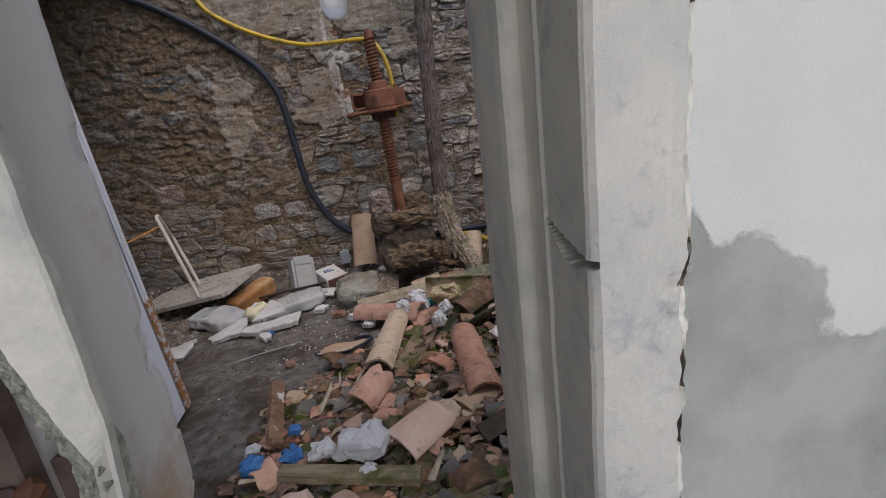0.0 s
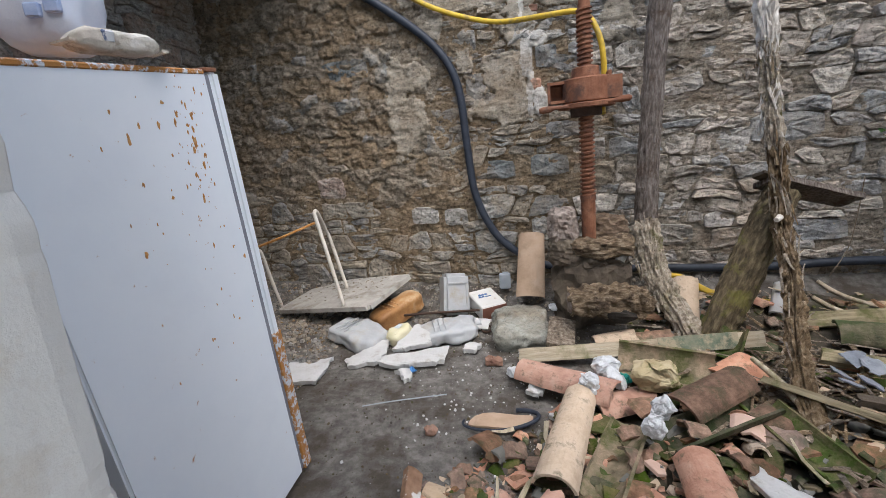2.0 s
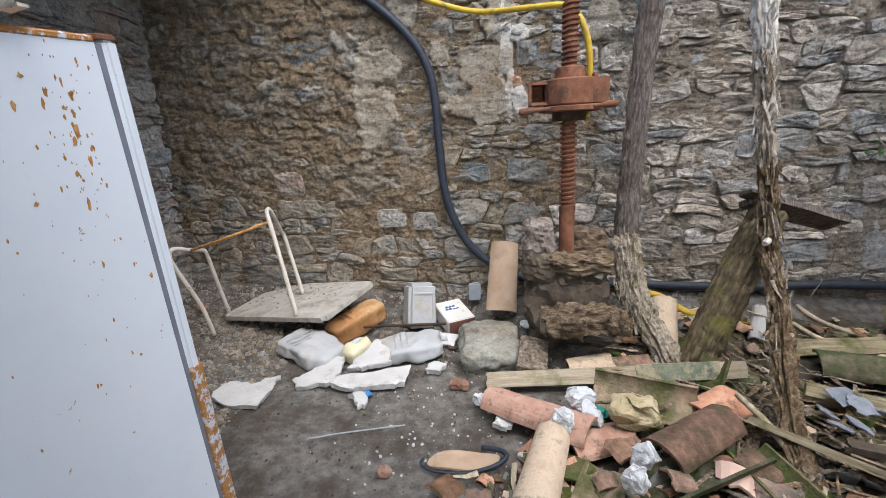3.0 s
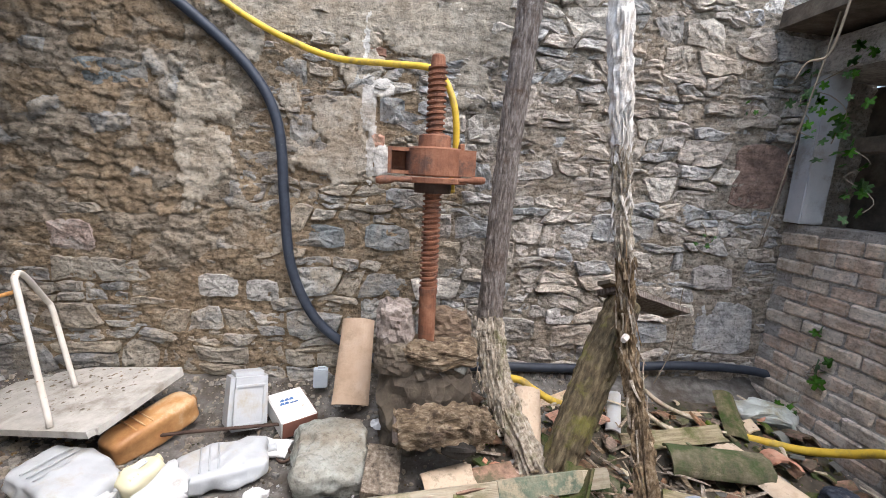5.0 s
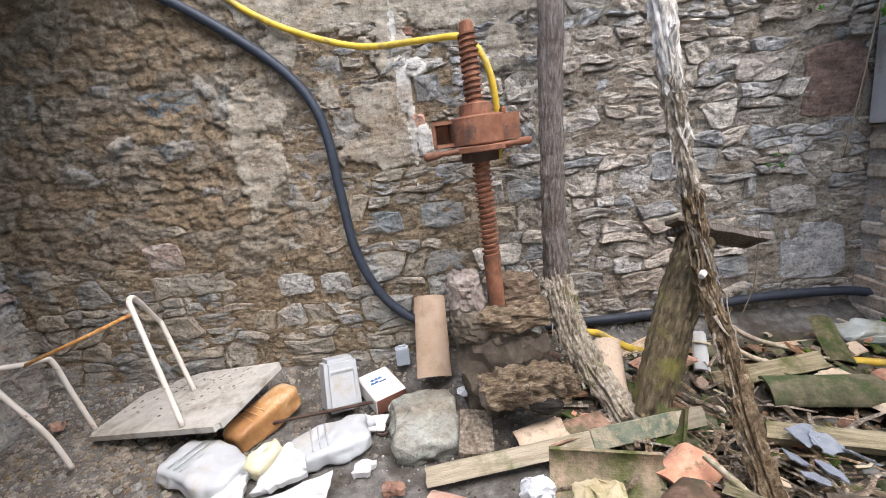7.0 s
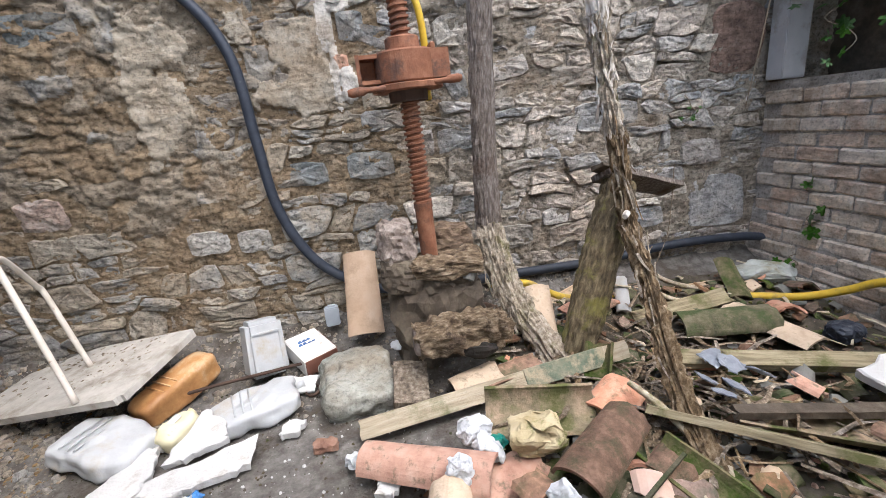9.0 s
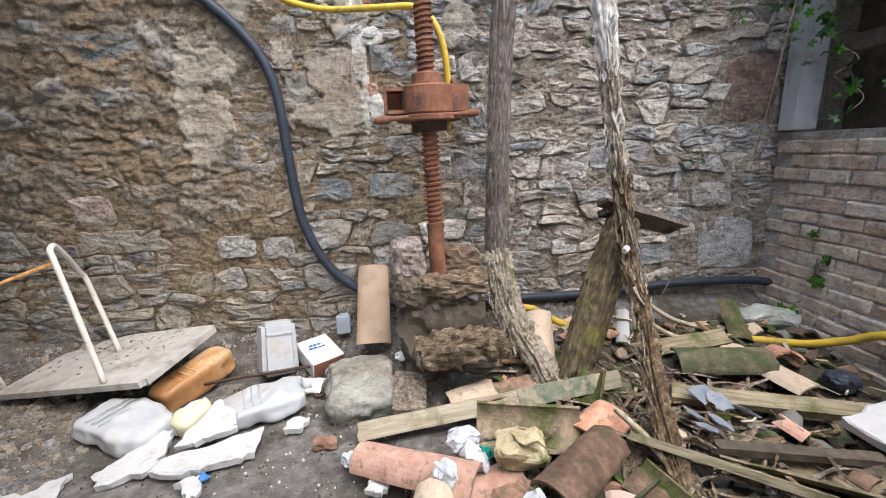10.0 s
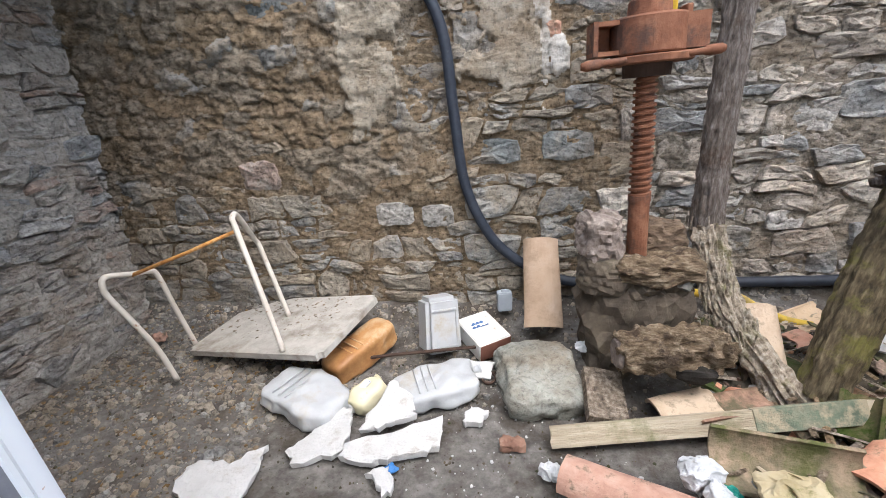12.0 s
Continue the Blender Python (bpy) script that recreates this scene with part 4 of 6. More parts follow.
def lay(p0, p1, roll=0.0):
    """A pose whose y axis runs from p0 to p1 and whose z axis is as upright as it can be."""
    p0, p1 = Vector(p0), Vector(p1)
    y = (p1 - p0).normalized()
    x = y.cross(Vector((0, 0, 1)))
    x = Vector((1, 0, 0)) if x.length < 1e-4 else x.normalized()
    z = x.cross(y)
    m = Matrix((x, y, z)).transposed().to_4x4()
    m.translation = p0
    return m @ pose(0, 0, 0, 0, roll, 0)


def film_packet():
    """A flat packet wrapped in clear film, crimped at both ends."""
    t = thing("wrapped_packet", pose(-1.53, 1.86, 1.672, 3, 0, 70), "flat packet wrapped in crinkled clear film, on the refrigerator", "packet")
    b = soft_box(0.20, 0.11, 0.055, 6.0, 4.0, 0.006, 4)
    for v in b.verts:
        k = clamp((abs(v.co.x) - 0.075) / 0.025)
        v.co.z = v.co.z * (1 - 0.55 * k) + 0.010 * k
        v.co += Vector((0.2, 0.4, 1.0)) * 0.005 * noise.noise(v.co * 55)
    part("film", b, "film", t, "dull creased film", smooth=True)
    part("printed_label", box(-0.045, -0.015, -0.058, -0.040, 0.020, 0.050, 0.004), "label_paper", t, "dark printed mark")
    part("crimp", rough_up(box(0.095, 0.115, -0.055, 0.055, 0.014, 0.020), 0.006, 40), "film", t)
    part("crimp", rough_up(box(-0.115, -0.095, -0.055, 0.055, 0.014, 0.020), 0.006, 40), "film", t)


def printed_sack():
    t = thing("printed_sack", pose(-1.80, 1.93, 1.705, 0, 0, 20), "upright white sack with faded blue print, on the refrigerator", "sack")
    b = soft_box(0.26, 0.20, 0.46, 3.6, 3.0, 0.02, 4, 0.8)
    part("bag", b, "sack_white", t, smooth=True)
    for x, z in ((0.02, 0.10), (0.07, 0.11), (0.05, 0.21), (-0.04, 0.22), (0.0, 0.32)):
        part("blue_print", box(x - 0.02, x + 0.02, -0.104, -0.085, z - 0.018, z + 0.018, 0.004), "blue_faded", t, "faded blue print")


# ---- wine press ----
def helix_screw(z0, z1, r, pitch, depth, sides=20):
    """A square-cut thread."""
    bm = bmesh.new()
    per = 14
    n = int((z1 - z0) / pitch * per)
    rows = []
    for j in range(n + 1):
        z = z0 + (z1 - z0) * j / n
        row = []
        for k in range(sides):
            a = 2 * math.pi * k / sides
            ph = ((z / pitch) - k / sides) % 1.0
            q = clamp((0.28 - abs(ph - 0.5)) / 0.07)
            rr = r - depth * (1 - q)
            row.append(bm.verts.new((rr * math.cos(a), rr * math.sin(a), z)))
        rows.append(row)
    for a, b in zip(rows, rows[1:]):
        for k in range(sides):
            bm.faces.new((a[k], a[(k + 1) % sides], b[(k + 1) % sides], b[k]))
    bm.faces.new(rows[0][::-1])
    bm.faces.new(rows[-1])
    return bm


def press():
    m = Matrix.Translation((-0.147, 3.884, 0.62)) @ Euler((0, radians(-1.9), 0)).to_matrix().to_4x4()
    p = thing("wine_press_screw", m, "rusty iron wine press screw with cast nut, standing in a stump", "press")
    part("shank", tube([(0, 0, 0), (0, 0, 0.33), (0, 0, 0.331), (0, 0, 0.36)], [0.046, 0.046, 0.05, 0.05], 20), "rust", p, smooth=False)
    part("thread_lower", helix_screw(0.36, 0.90, 0.049, 0.0275, 0.011), "rust", p)
    part("thread_upper", helix_screw(1.12, 1.50, 0.049, 0.0275, 0.011), "rust", p)
    part("tip", tube([(0, 0, 1.50), (0, 0, 1.545), (0, 0, 1.552)], [0.038, 0.034, 0.028], 16), "rust", p)
    part("collar", tube([(0, 0, 1.095), (0, 0, 1.10), (0, 0, 1.155), (0, 0, 1.162)], [0.084, 0.086, 0.082, 0.076], 24), "rust", p)
    part("nut_hub", tube([(0, 0, 0.953), (0, 0, 0.96), (0, 0, 1.088), (0, 0, 1.096)], [0.142, 0.147, 0.147, 0.140], 30), "rust", p)
    # socket arms for the bar, open-ended boxes
    for sx in (-1, 1):
        x0, x1 = (-0.235, -0.125) if sx < 0 else (0.11, 0.205)
        bm = bmesh.new()
        front = box(x0, x0 + 0.018, -0.085, 0.045, 0.96, 1.09) if sx < 0 else box(x0, x1, -0.085, -0.065, 0.96, 1.09)
        for q in (front, box(x0, x1, 0.045, 0.065, 0.96, 1.09), box(x0, x1, -0.065, 0.045, 0.96, 0.978), box(x0, x1, -0.065, 0.045, 1.072, 1.09)):
            me = bpy.data.meshes.new("tmp")
            q.to_mesh(me)
            q.free()
            bm.from_mesh(me)
            bpy.data.meshes.remove(me)
        part("bar_socket", bm, "rust", p)
    part("pawl", box(0.125, 0.15, -0.05, 0.03, 1.09, 1.125, 0.005), "rust", p)
    part("pressure_plate", tube([(0, 0, 0.918), (0, 0, 0.922), (0, 0, 0.944), (0, 0, 0.948)], [0.17, 0.175, 0.175, 0.17], 26), "rust", p)
    part("handle_bar", tube([(-0.29, -0.12, 0.925), (-0.27, -0.12, 0.925), (-0.22, -0.12, 0.93), (-0.20, -0.12, 0.932), (0.17, -0.12, 0.94), (0.19, -0.12, 0.942), (0.235, -0.12, 0.944), (0.25, -0.12, 0.944)],
                            [0.014, 0.021, 0.021, 0.013, 0.013, 0.02, 0.02, 0.012], 12), "rust", p, smooth=True)
    part("lower_collar", tube([(0, 0, 0.868), (0, 0, 0.918)], [0.095, 0.098], 24), "rust_dark", p)
    return p


press()


def bark_strip(p, d, length, w, lift, rng):
    """A curled shred of bark or splinter."""
    bm = bmesh.new()
    side = d.orthogonal().normalized()
    side.rotate(Matrix.Rotation(rng.uniform(0, 6.28), 3, d))
    out = d.cross(side)
    prev = None
    for i in range(5):
        u = i / 4
        c = p + d * length * u + out * lift * u * u
        ww = w * (1 - 0.6 * u)
        ring = [bm.verts.new(c + side * ww), bm.verts.new(c + out * 0.004), bm.verts.new(c - side * ww), bm.verts.new(c - out * 0.003)]
        if prev:
            for k in range(4):
                bm.faces.new((prev[k], prev[(k + 1) % 4], ring[(k + 1) % 4], ring[k]))
        else:
            bm.faces.new(ring[::-1])
        prev = ring
    bm.faces.new(prev)
    return bm


def gnarled(points, radii, sides, seed, ridge, steps=10, grooves=9):
    """A weathered trunk: grooves along the grain, lumps, frayed surface."""
    bm = tube(points, radii, sides, smooth_steps=steps)
    bm.verts.ensure_lookup_table()
    bm.normal_update()
    for v in bm.verts:
        q = v.co
        g = noise.noise(Vector((v.normal.x * grooves * 0.5 + seed, v.normal.y * grooves * 0.5, q.z * 1.6)))
        f = noise.noise(Vector((v.normal.x * grooves + seed, v.normal.y * grooves, q.z * 13.0)))
        l = noise.noise(Vector((q.x * 22 + seed, q.y * 22, q.z * 22)))
        v.co += v.normal * ridge * (0.75 * g + 0.85 * f + 0.8 * l)
    return bm


def posts():
    rng = random.Random(3)
    p = thing("timber_post", pose(0.46, 3.55, 0.1), "weathered grey timber post, bark peeling at its foot", "post")
    inv = Matrix.Translation((-0.46, -3.55, -0.1))
    low = [(0.47, 3.52, 0.06), (0.41, 3.66, 0.18), (0.34, 3.82, 0.30), (0.275, 3.98, 0.5), (0.25, 4.09, 0.76)]
    bm = gnarled(low, [0.085, 0.075, 0.072, 0.074, 0.078], 44, 2.0, 0.022, 22, 15)
    bm.transform(inv)
    part("bark_foot", bm, "bark_pale", p, "pale flaking bark round the foot", smooth=False)
    up = [(0.25, 4.10, 0.74), (0.248, 4.1, 1.2), (0.262, 4.1, 1.82), (0.285, 4.1, 2.3), (0.305, 4.1, 2.75), (0.33, 4.1, 3.4)]
    bm = gnarled(up, [0.075, 0.068, 0.066, 0.070, 0.072, 0.07], 36, 5.0, 0.009, 24, 14)
    bm.transform(inv)
    part("shaft", bm, "wood_grey", p, smooth=False)
    for i in range(70):
        z = rng.uniform(0.1, 0.8)
        a = rng.uniform(0, 6.28)
        x = 0.47 - 0.3 * clamp(z / 0.6) + 0.085 * math.cos(a)
        y = 3.52 + 0.55 * clamp(z / 0.7) + 0.085 * math.sin(a)
        b = bark_strip(Vector((x, y, z)), Vector((rng.uniform(-0.3, 0.1), rng.uniform(0, 0.4), 1)).normalized(), rng.uniform(0.03, 0.10), rng.uniform(0.006, 0.013), rng.uniform(0.0, 0.02), rng)
        b.transform(inv)
        part("bark_flake", b, "bark_pale", p)

    t = thing("vine_trunk", pose(0.70, 2.76, 0.05), "dead peeling vine trunk, frayed brown below and bleached white above", "trunk")
    inv = Matrix.Translation((-0.70, -2.76, -0.05))
    low = [(0.69, 2.72, 0.02), (0.70, 2.80, 0.09), (0.717, 2.95, 0.202), (0.765, 3.15, 0.347), (0.84, 3.4, 0.55), (0.868, 3.62, 0.80), (0.84, 3.66, 1.05), (0.812, 3.68, 1.25)]
    bm = gnarled(low, [0.068, 0.055, 0.045, 0.042, 0.040, 0.038, 0.038, 0.042], 44, 8.0, 0.026, 24, 11)
    bm.transform(inv)
    part("frayed_trunk", bm, "bark_brown", t, "frayed shaggy brown bark", smooth=False)
    mid = [(0.812, 3.68, 1.22), (0.785, 3.70, 1.40), (0.776, 3.72, 1.563), (0.748, 3.73, 1.72), (0.742, 3.74, 1.80)]
    bm = gnarled(mid, [0.042, 0.038, 0.043, 0.042, 0.042], 36, 4.0, 0.021, 22, 10)
    bm.transform(inv)
    part("flaking_trunk", bm, "bark_pale", t, "pale flaking bark", smooth=False)
    up = [(0.812, 3.68, 1.22), (0.785, 3.70, 1.40), (0.776, 3.72, 1.563), (0.748, 3.73, 1.72), (0.742, 3.74, 1.85), (0.715, 3.75, 2.04), (0.675, 3.77, 2.35), (0.64, 3.8, 2.7), (0.6, 3.8, 3.4)]
    bm = gnarled(up[3:], [0.036, 0.046, 0.052, 0.058, 0.05, 0.05], 36, 9.0, 0.017, 20, 9)
    bm.transform(inv)
    part("bleached_trunk", bm, "bark_white", t, "bleached bare wood", smooth=False)
    for i in range(150):
        u = rng.random() ** 0.8 * 5.0
        k = int(u)
        c = Vector(up[k]).lerp(Vector(up[k + 1]), u - k)
        d = (Vector(up[k + 1]) - Vector(up[k])).normalized()
        a = rng.uniform(0, 6.28)
        c += Vector((math.cos(a), math.sin(a), 0)) * 0.040
        b = bark_strip(c, (d * rng.choice((-1, 1)) + Vector((rng.uniform(-0.3, 0.3), rng.uniform(-0.3, 0.3), 0))).normalized(), rng.uniform(0.04, 0.13), rng.uniform(0.005, 0.014), rng.uniform(0.0, 0.025), rng)
        b.transform(inv)
        part("bark_shred", b, rng.choice(("bark_brown", "bark_pale", "bark_white", "bark_white")) if u < 3.4 else "bark_white", t)
    for i in range(210):
        u = rng.random() ** 1.15 * (len(low) - 1.01)
        k = int(u)
        c = Vector(low[k]).lerp(Vector(low[k + 1]), u - k)
        d = (Vector(low[k + 1]) - Vector(low[k])).normalized()
        a = rng.uniform(0, 6.28)
        c += Vector((math.cos(a), math.sin(a), 0)) * 0.045
        b = bark_strip(c, (d * rng.choice((-1, -1, 1)) + Vector((rng.uniform(-0.25, 0.25), rng.uniform(-0.25, 0.25), 0))).normalized(), rng.uniform(0.04, 0.15), rng.uniform(0.004, 0.012), rng.uniform(0.0, 0.035), rng)
        b.transform(inv)
        part("bark_shred", b, rng.choice(("bark_brown", "bark_brown", "bark_pale")), t)
    part("knot", tube([Vector((0.83, 3.58, 0.86)) - Vector((0.70, 2.76, 0.05)), Vector((0.80, 3.55, 0.85)) - Vector((0.70, 2.76, 0.05))], [0.018, 0.014], 8), "bark_white", t)


posts()


def stump():
    s = thing("rotten_stump", pose(-0.13, 3.92, 0.1), "rotten split tree stump holding the press screw", "stump")

    def chunk(name, center, size, seed, amount, mat="wood_rot", lab=""):
        bm = bmesh.new()
        bmesh.ops.create_icosphere(bm, subdivisions=4, radius=1.0)
        for v in bm.verts:
            d = v.co.copy()
            p = 4.0
            n = (abs(d.x) ** p + abs(d.y) ** p + abs(d.z) ** p) ** (1 / p)
            v.co = Vector((d.x / n * size[0], d.y / n * size[1], d.z / n * size[2]))
            q = v.co
            r = noise.noise(Vector((q.x * 7 + seed, q.y * 7, q.z * 7))) + 0.5 * noise.noise(Vector((q.x * 22 + seed, q.y * 22, q.z * 60))) + 0.35 * noise.noise(Vector((q.x * 50, q.y * 50 + seed, q.z * 120)))
            v.co += d.normalized() * amount * r
            v.co += Vector(center)
        return part(name, bm, mat, s, lab)

    # the body is darker than the cut face and the left horn
    chunk("root_block", (0.0, 0.03, 0.20), (0.25, 0.23, 0.27), 1.0, 0.05, "wood_dark", "dark brown root")
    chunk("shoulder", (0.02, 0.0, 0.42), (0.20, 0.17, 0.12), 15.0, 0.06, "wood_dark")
    chunk("cut_face", (0.06, -0.07, 0.545), (0.19, 0.15, 0.055), 4.0, 0.045, "wood_rot", "pale crumbling rotten face")
    chunk("left_horn", (-0.19, -0.03, 0.69), (0.095, 0.12, 0.12), 7.0, 0.035, "wood_horn", "greyish crumbling horn of wood")
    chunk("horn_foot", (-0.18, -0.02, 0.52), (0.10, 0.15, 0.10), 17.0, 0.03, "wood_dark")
    chunk("back_horn", (0.11, 0.13, 0.62), (0.12, 0.09, 0.09), 9.0, 0.04, "wood_brown")
    part("crack_wedge", tube([(0.16, -0.17, 0.46), (0.19, -0.14, 0.52), (0.2, -0.1, 0.58)], [0.03, 0.04, 0.02], 8, wobble=0.3), "slate", s, "grey stone wedged in the wood")
    g = thing("rotten_log", pose(-0.07, 3.58, 0.30, 0, 0, 4), "short hollow rotten log with a frayed end lying before the stump", "log")
    bm = gnarled([(-0.22, 0, 0.04), (-0.12, 0, 0.05), (0.0, -0.01, 0.055), (0.12, 0.0, 0.045), (0.20, 0.02, 0.03), (0.25, 0.03, 0.02)], [0.075, 0.09, 0.10, 0.105, 0.09, 0.05], 40, 3.0, 0.034, 16, 12)
    part("wood", bm, "wood_rot", g)
    part("cut_end", tube([(-0.235, 0, 0.04), (-0.215, 0, 0.04)], [0.06, 0.072], 18), "wood_horn", g, "grey sawn end")
    # solid near-black lump on the log's face: the hollow's shade put into colour
    bm = tube([(0.0, -0.08, -0.015), (0.04, -0.098, -0.01), (0.10, -0.105, -0.012), (0.16, -0.09, -0.02)], [0.022, 0.038, 0.036, 0.015], 12, wobble=0.4, smooth_steps=3)
    part("hollow", bm, "hollow_shade", g, "near-black lump painted as the hollow's shade")


stump()


def leaning_log():
    p0, p1 = Vector((0.54, 3.54, 0.13)), Vector((0.96, 3.87, 0.96))
    g = thing("leaning_log", lay(p0, p1), "mossy wooden log leaning against the stone wall", "log")
    L = (p1 - p0).length
    bm = gnarled([(0, 0, 0), (0, L * 0.3, 0.0), (0, L * 0.7, 0.005), (0, L, 0)], [0.085, 0.10, 0.10, 0.09], 40, 6.0, 0.014, 24, 16)
    part("wood", bm, "log_moss", g)
    b = thing("roof_board", lay((0.86, 3.87, 1.03), (1.36, 4.02, 0.88), -28), "grey splintered board wedged on the leaning log", "board")
    q = box(-0.085, 0.085, 0, 0.6, -0.016, 0.016)
    bmesh.ops.subdivide_edges(q, edges=q.edges[:], cuts=5, use_grid_fill=True)
    part("plank", rough_up(q, 0.008, 18, 2.0), "wood_grey", b)
    q = box(-0.03, 0.06, -0.06, 0.35, 0.014, 0.034)
    bmesh.ops.subdivide_edges(q, edges=q.edges[:], cuts=4, use_grid_fill=True)
    part("splintered_lath", rough_up(q, 0.008, 18, 5.0), "wood_dark", b)


leaning_log()


# ---- hoses ----
def hose(name, pts, r, mat, label, steps=8):
    return tagged(link(name, tube(pts, r, 14, smooth_steps=steps), mat, smooth=True), label, "hose")


hose("black_hose", [(-3.36, 4.3, 2.86), (-2.85, 4.36, 2.86), (-2.4, 4.37, 2.80), (-1.977, 4.37, 2.63), (-1.591, 4.38, 2.385), (-1.255, 4.38, 2.102), (-1.094, 4.38, 1.81), (-1.045, 4.38, 1.357), (-0.996, 4.38, 0.959), (-0.858, 4.38, 0.647),
                    (-0.666, 4.38, 0.463), (-0.398, 4.37, 0.345), (0.0, 4.36, 0.32), (0.412, 4.37, 0.328), (1.089, 4.38, 0.333), (1.7, 4.38, 0.378), (2.2, 4.34, 0.385), (2.42, 4.28, 0.365), (2.5, 4.2, 0.34)],
     0.031, "hose_black", "thick black rubber hose looping down the stone wall")
hose("yellow_hose", [(-1.95, 4.38, 3.4), (-1.78, 4.38, 2.98), (-1.61, 4.38, 2.654), (-1.495, 4.38, 2.522), (-1.256, 4.36, 2.376), (-0.978, 4.32, 2.259), (-0.733, 4.25, 2.188), (-0.435, 4.1, 2.156), (-0.227, 3.99, 2.13), (-0.144, 3.96, 2.061),
                     (-0.087, 3.95, 1.929), (-0.062, 3.98, 1.753), (-0.062, 4.03, 1.60), (-0.065, 3.98, 1.50)], 0.018, "hose_yellow", "yellow garden hose hung over the press screw")
hose("yellow_hose", [(0.30, 4.30, 0.29), (0.416, 4.25, 0.308), (0.538, 4.24, 0.292), (0.62, 4.2, 0.25), (0.8, 4.15, 0.18), (1.2, 4.1, 0.14), (1.6, 4.0, 0.12), (1.93, 3.85, 0.14), (2.099, 3.7, 0.17), (2.217, 3.55, 0.25), (2.27, 3.4, 0.344), (2.33, 3.1, 0.42), (2.33, 2.6, 0.45)],
     0.024, "hose_yellow", "yellow garden hose lying along the wall")


# ---- upturned table ----
def table():
    L, F, T = Vector((-2.72, 3.95, 0.07)), Vector((-1.715, 3.64, 0.25)), Vector((-1.45, 4.185, 0.34))
    ex, ey = (F - L), (T - F)
    lx = ex.length
    ex.normalize()
    ey = (ey - ex * ey.dot(ex))
    ly = ey.length
    ey.normalize()
    ez = ex.cross(ey)
    m = Matrix((ex, ey, ez)).transposed().to_4x4()
    m.translation = L
    t = thing("upturned_table", m, "small white table lying upside down, tubular legs in the air", "table")
    q = box(0, lx, 0, ly, -0.036, 0.0)
    bmesh.ops.bevel(q, geom=[e for e in q.edges if abs((e.verts[0].co - e.verts[1].co).z) > 0.01], offset=0.03, segments=3, affect="EDGES")
    part("tabletop", q, "table_white", t, "dirty white board, dusty underside")
    inv = m.inverted()

    def leg(pts, name="leg_frame"):
        part(name, tube([inv @ Vector(p) for p in pts], 0.0145, 12, smooth_steps=5), "paint_rust", t, "chipped white steel tube", smooth=True)

    leg([(-1.965, 3.74, 0.21), (-2.05, 3.79, 0.5), (-2.165, 3.86, 0.86), (-2.185, 3.875, 0.915), (-2.195, 3.92, 0.93), (-2.215, 4.0, 0.87), (-2.262, 4.16, 0.72), (-2.262, 4.2, 0.66), (-2.2, 4.18, 0.45), (-2.135, 4.165, 0.2)])
    leg([(-2.616, 3.713, 0.03), (-2.66, 3.68, 0.27), (-2.735, 3.59, 0.58), (-2.745, 3.575, 0.66), (-2.735, 3.60, 0.705), (-2.735, 3.75, 0.66), (-2.755, 3.88, 0.625), (-2.755, 3.93, 0.58), (-2.735, 3.97, 0.35), (-2.705, 4.016, 0.08)])
    part("crossbar", tube([inv @ Vector((-2.735, 3.74, 0.655)), inv @ Vector((-2.45, 3.83, 0.75)), inv @ Vector((-2.19, 3.9, 0.845))], 0.010, 10), "rust_orange", t, "rusty crossbar", smooth=True)


table()


def table_debris():
    """Mortar crumbs and dirt fallen on the upturned board."""
    rng = random.Random(77)
    a, b, c = Vector((-2.72, 3.95, 0.07)), Vector((1.005, -0.31, 0.18)), Vector((0.265, 0.545, 0.09))
    verts, faces = [], []
    for i in range(520):
        p = a + b * rng.uniform(0.02, 0.80) + c * (0.18 + 0.80 * rng.random() ** 0.6)
        r = 0.0015 + 0.012 * rng.random() ** 5
        n = len(verts)
        for k in range(5):
            t = k * 1.2566 + i
            verts.append((p.x + math.cos(t) * r * rng.uniform(0.7, 1.3), p.y + math.sin(t) * r * rng.uniform(0.7, 1.3), p.z + 0.001 + 0.18 * r * math.cos(t)))
        verts.append((p.x, p.y, p.z + r * rng.uniform(0.4, 0.9)))
        faces += [(n + k, n + (k + 1) % 5, n + 5) for k in range(5)]
    me = bpy.data.meshes.new("table_debris")
    me.from_pydata(verts, [], faces)
    me.materials.append(M["mortar_grit"])
    tagged(new("table_debris", me), "mortar crumbs and dirt on the upturned table", "debris", kind="stuff")


table_debris()


# ---- cans, jugs and boxes ----
def soft_box(sx, sy, sz, power, seed, amount, sub=4, crease=0.0):
    bm = bmesh.new()
    bmesh.ops.create_icosphere(bm, subdivisions=sub, radius=1.0)
    for v in bm.verts:
        d = v.co.copy()
        n = (abs(d.x) ** power + abs(d.y) ** power + abs(d.z) ** power) ** (1 / power)
        v.co = Vector((d.x / n * sx / 2, d.y / n * sy / 2, d.z / n * sz / 2 + sz / 2))
        q = v.co
        v.co += d * amount * (noise.noise(q * 6 + Vector((seed, 0, 0))) + 0.4 * noise.noise(q * 16 + Vector((0, seed, 0))))
        v.co -= d * amount * crease * abs(noise.noise(q * 9 + Vector((seed, seed, 2))))
    return bm


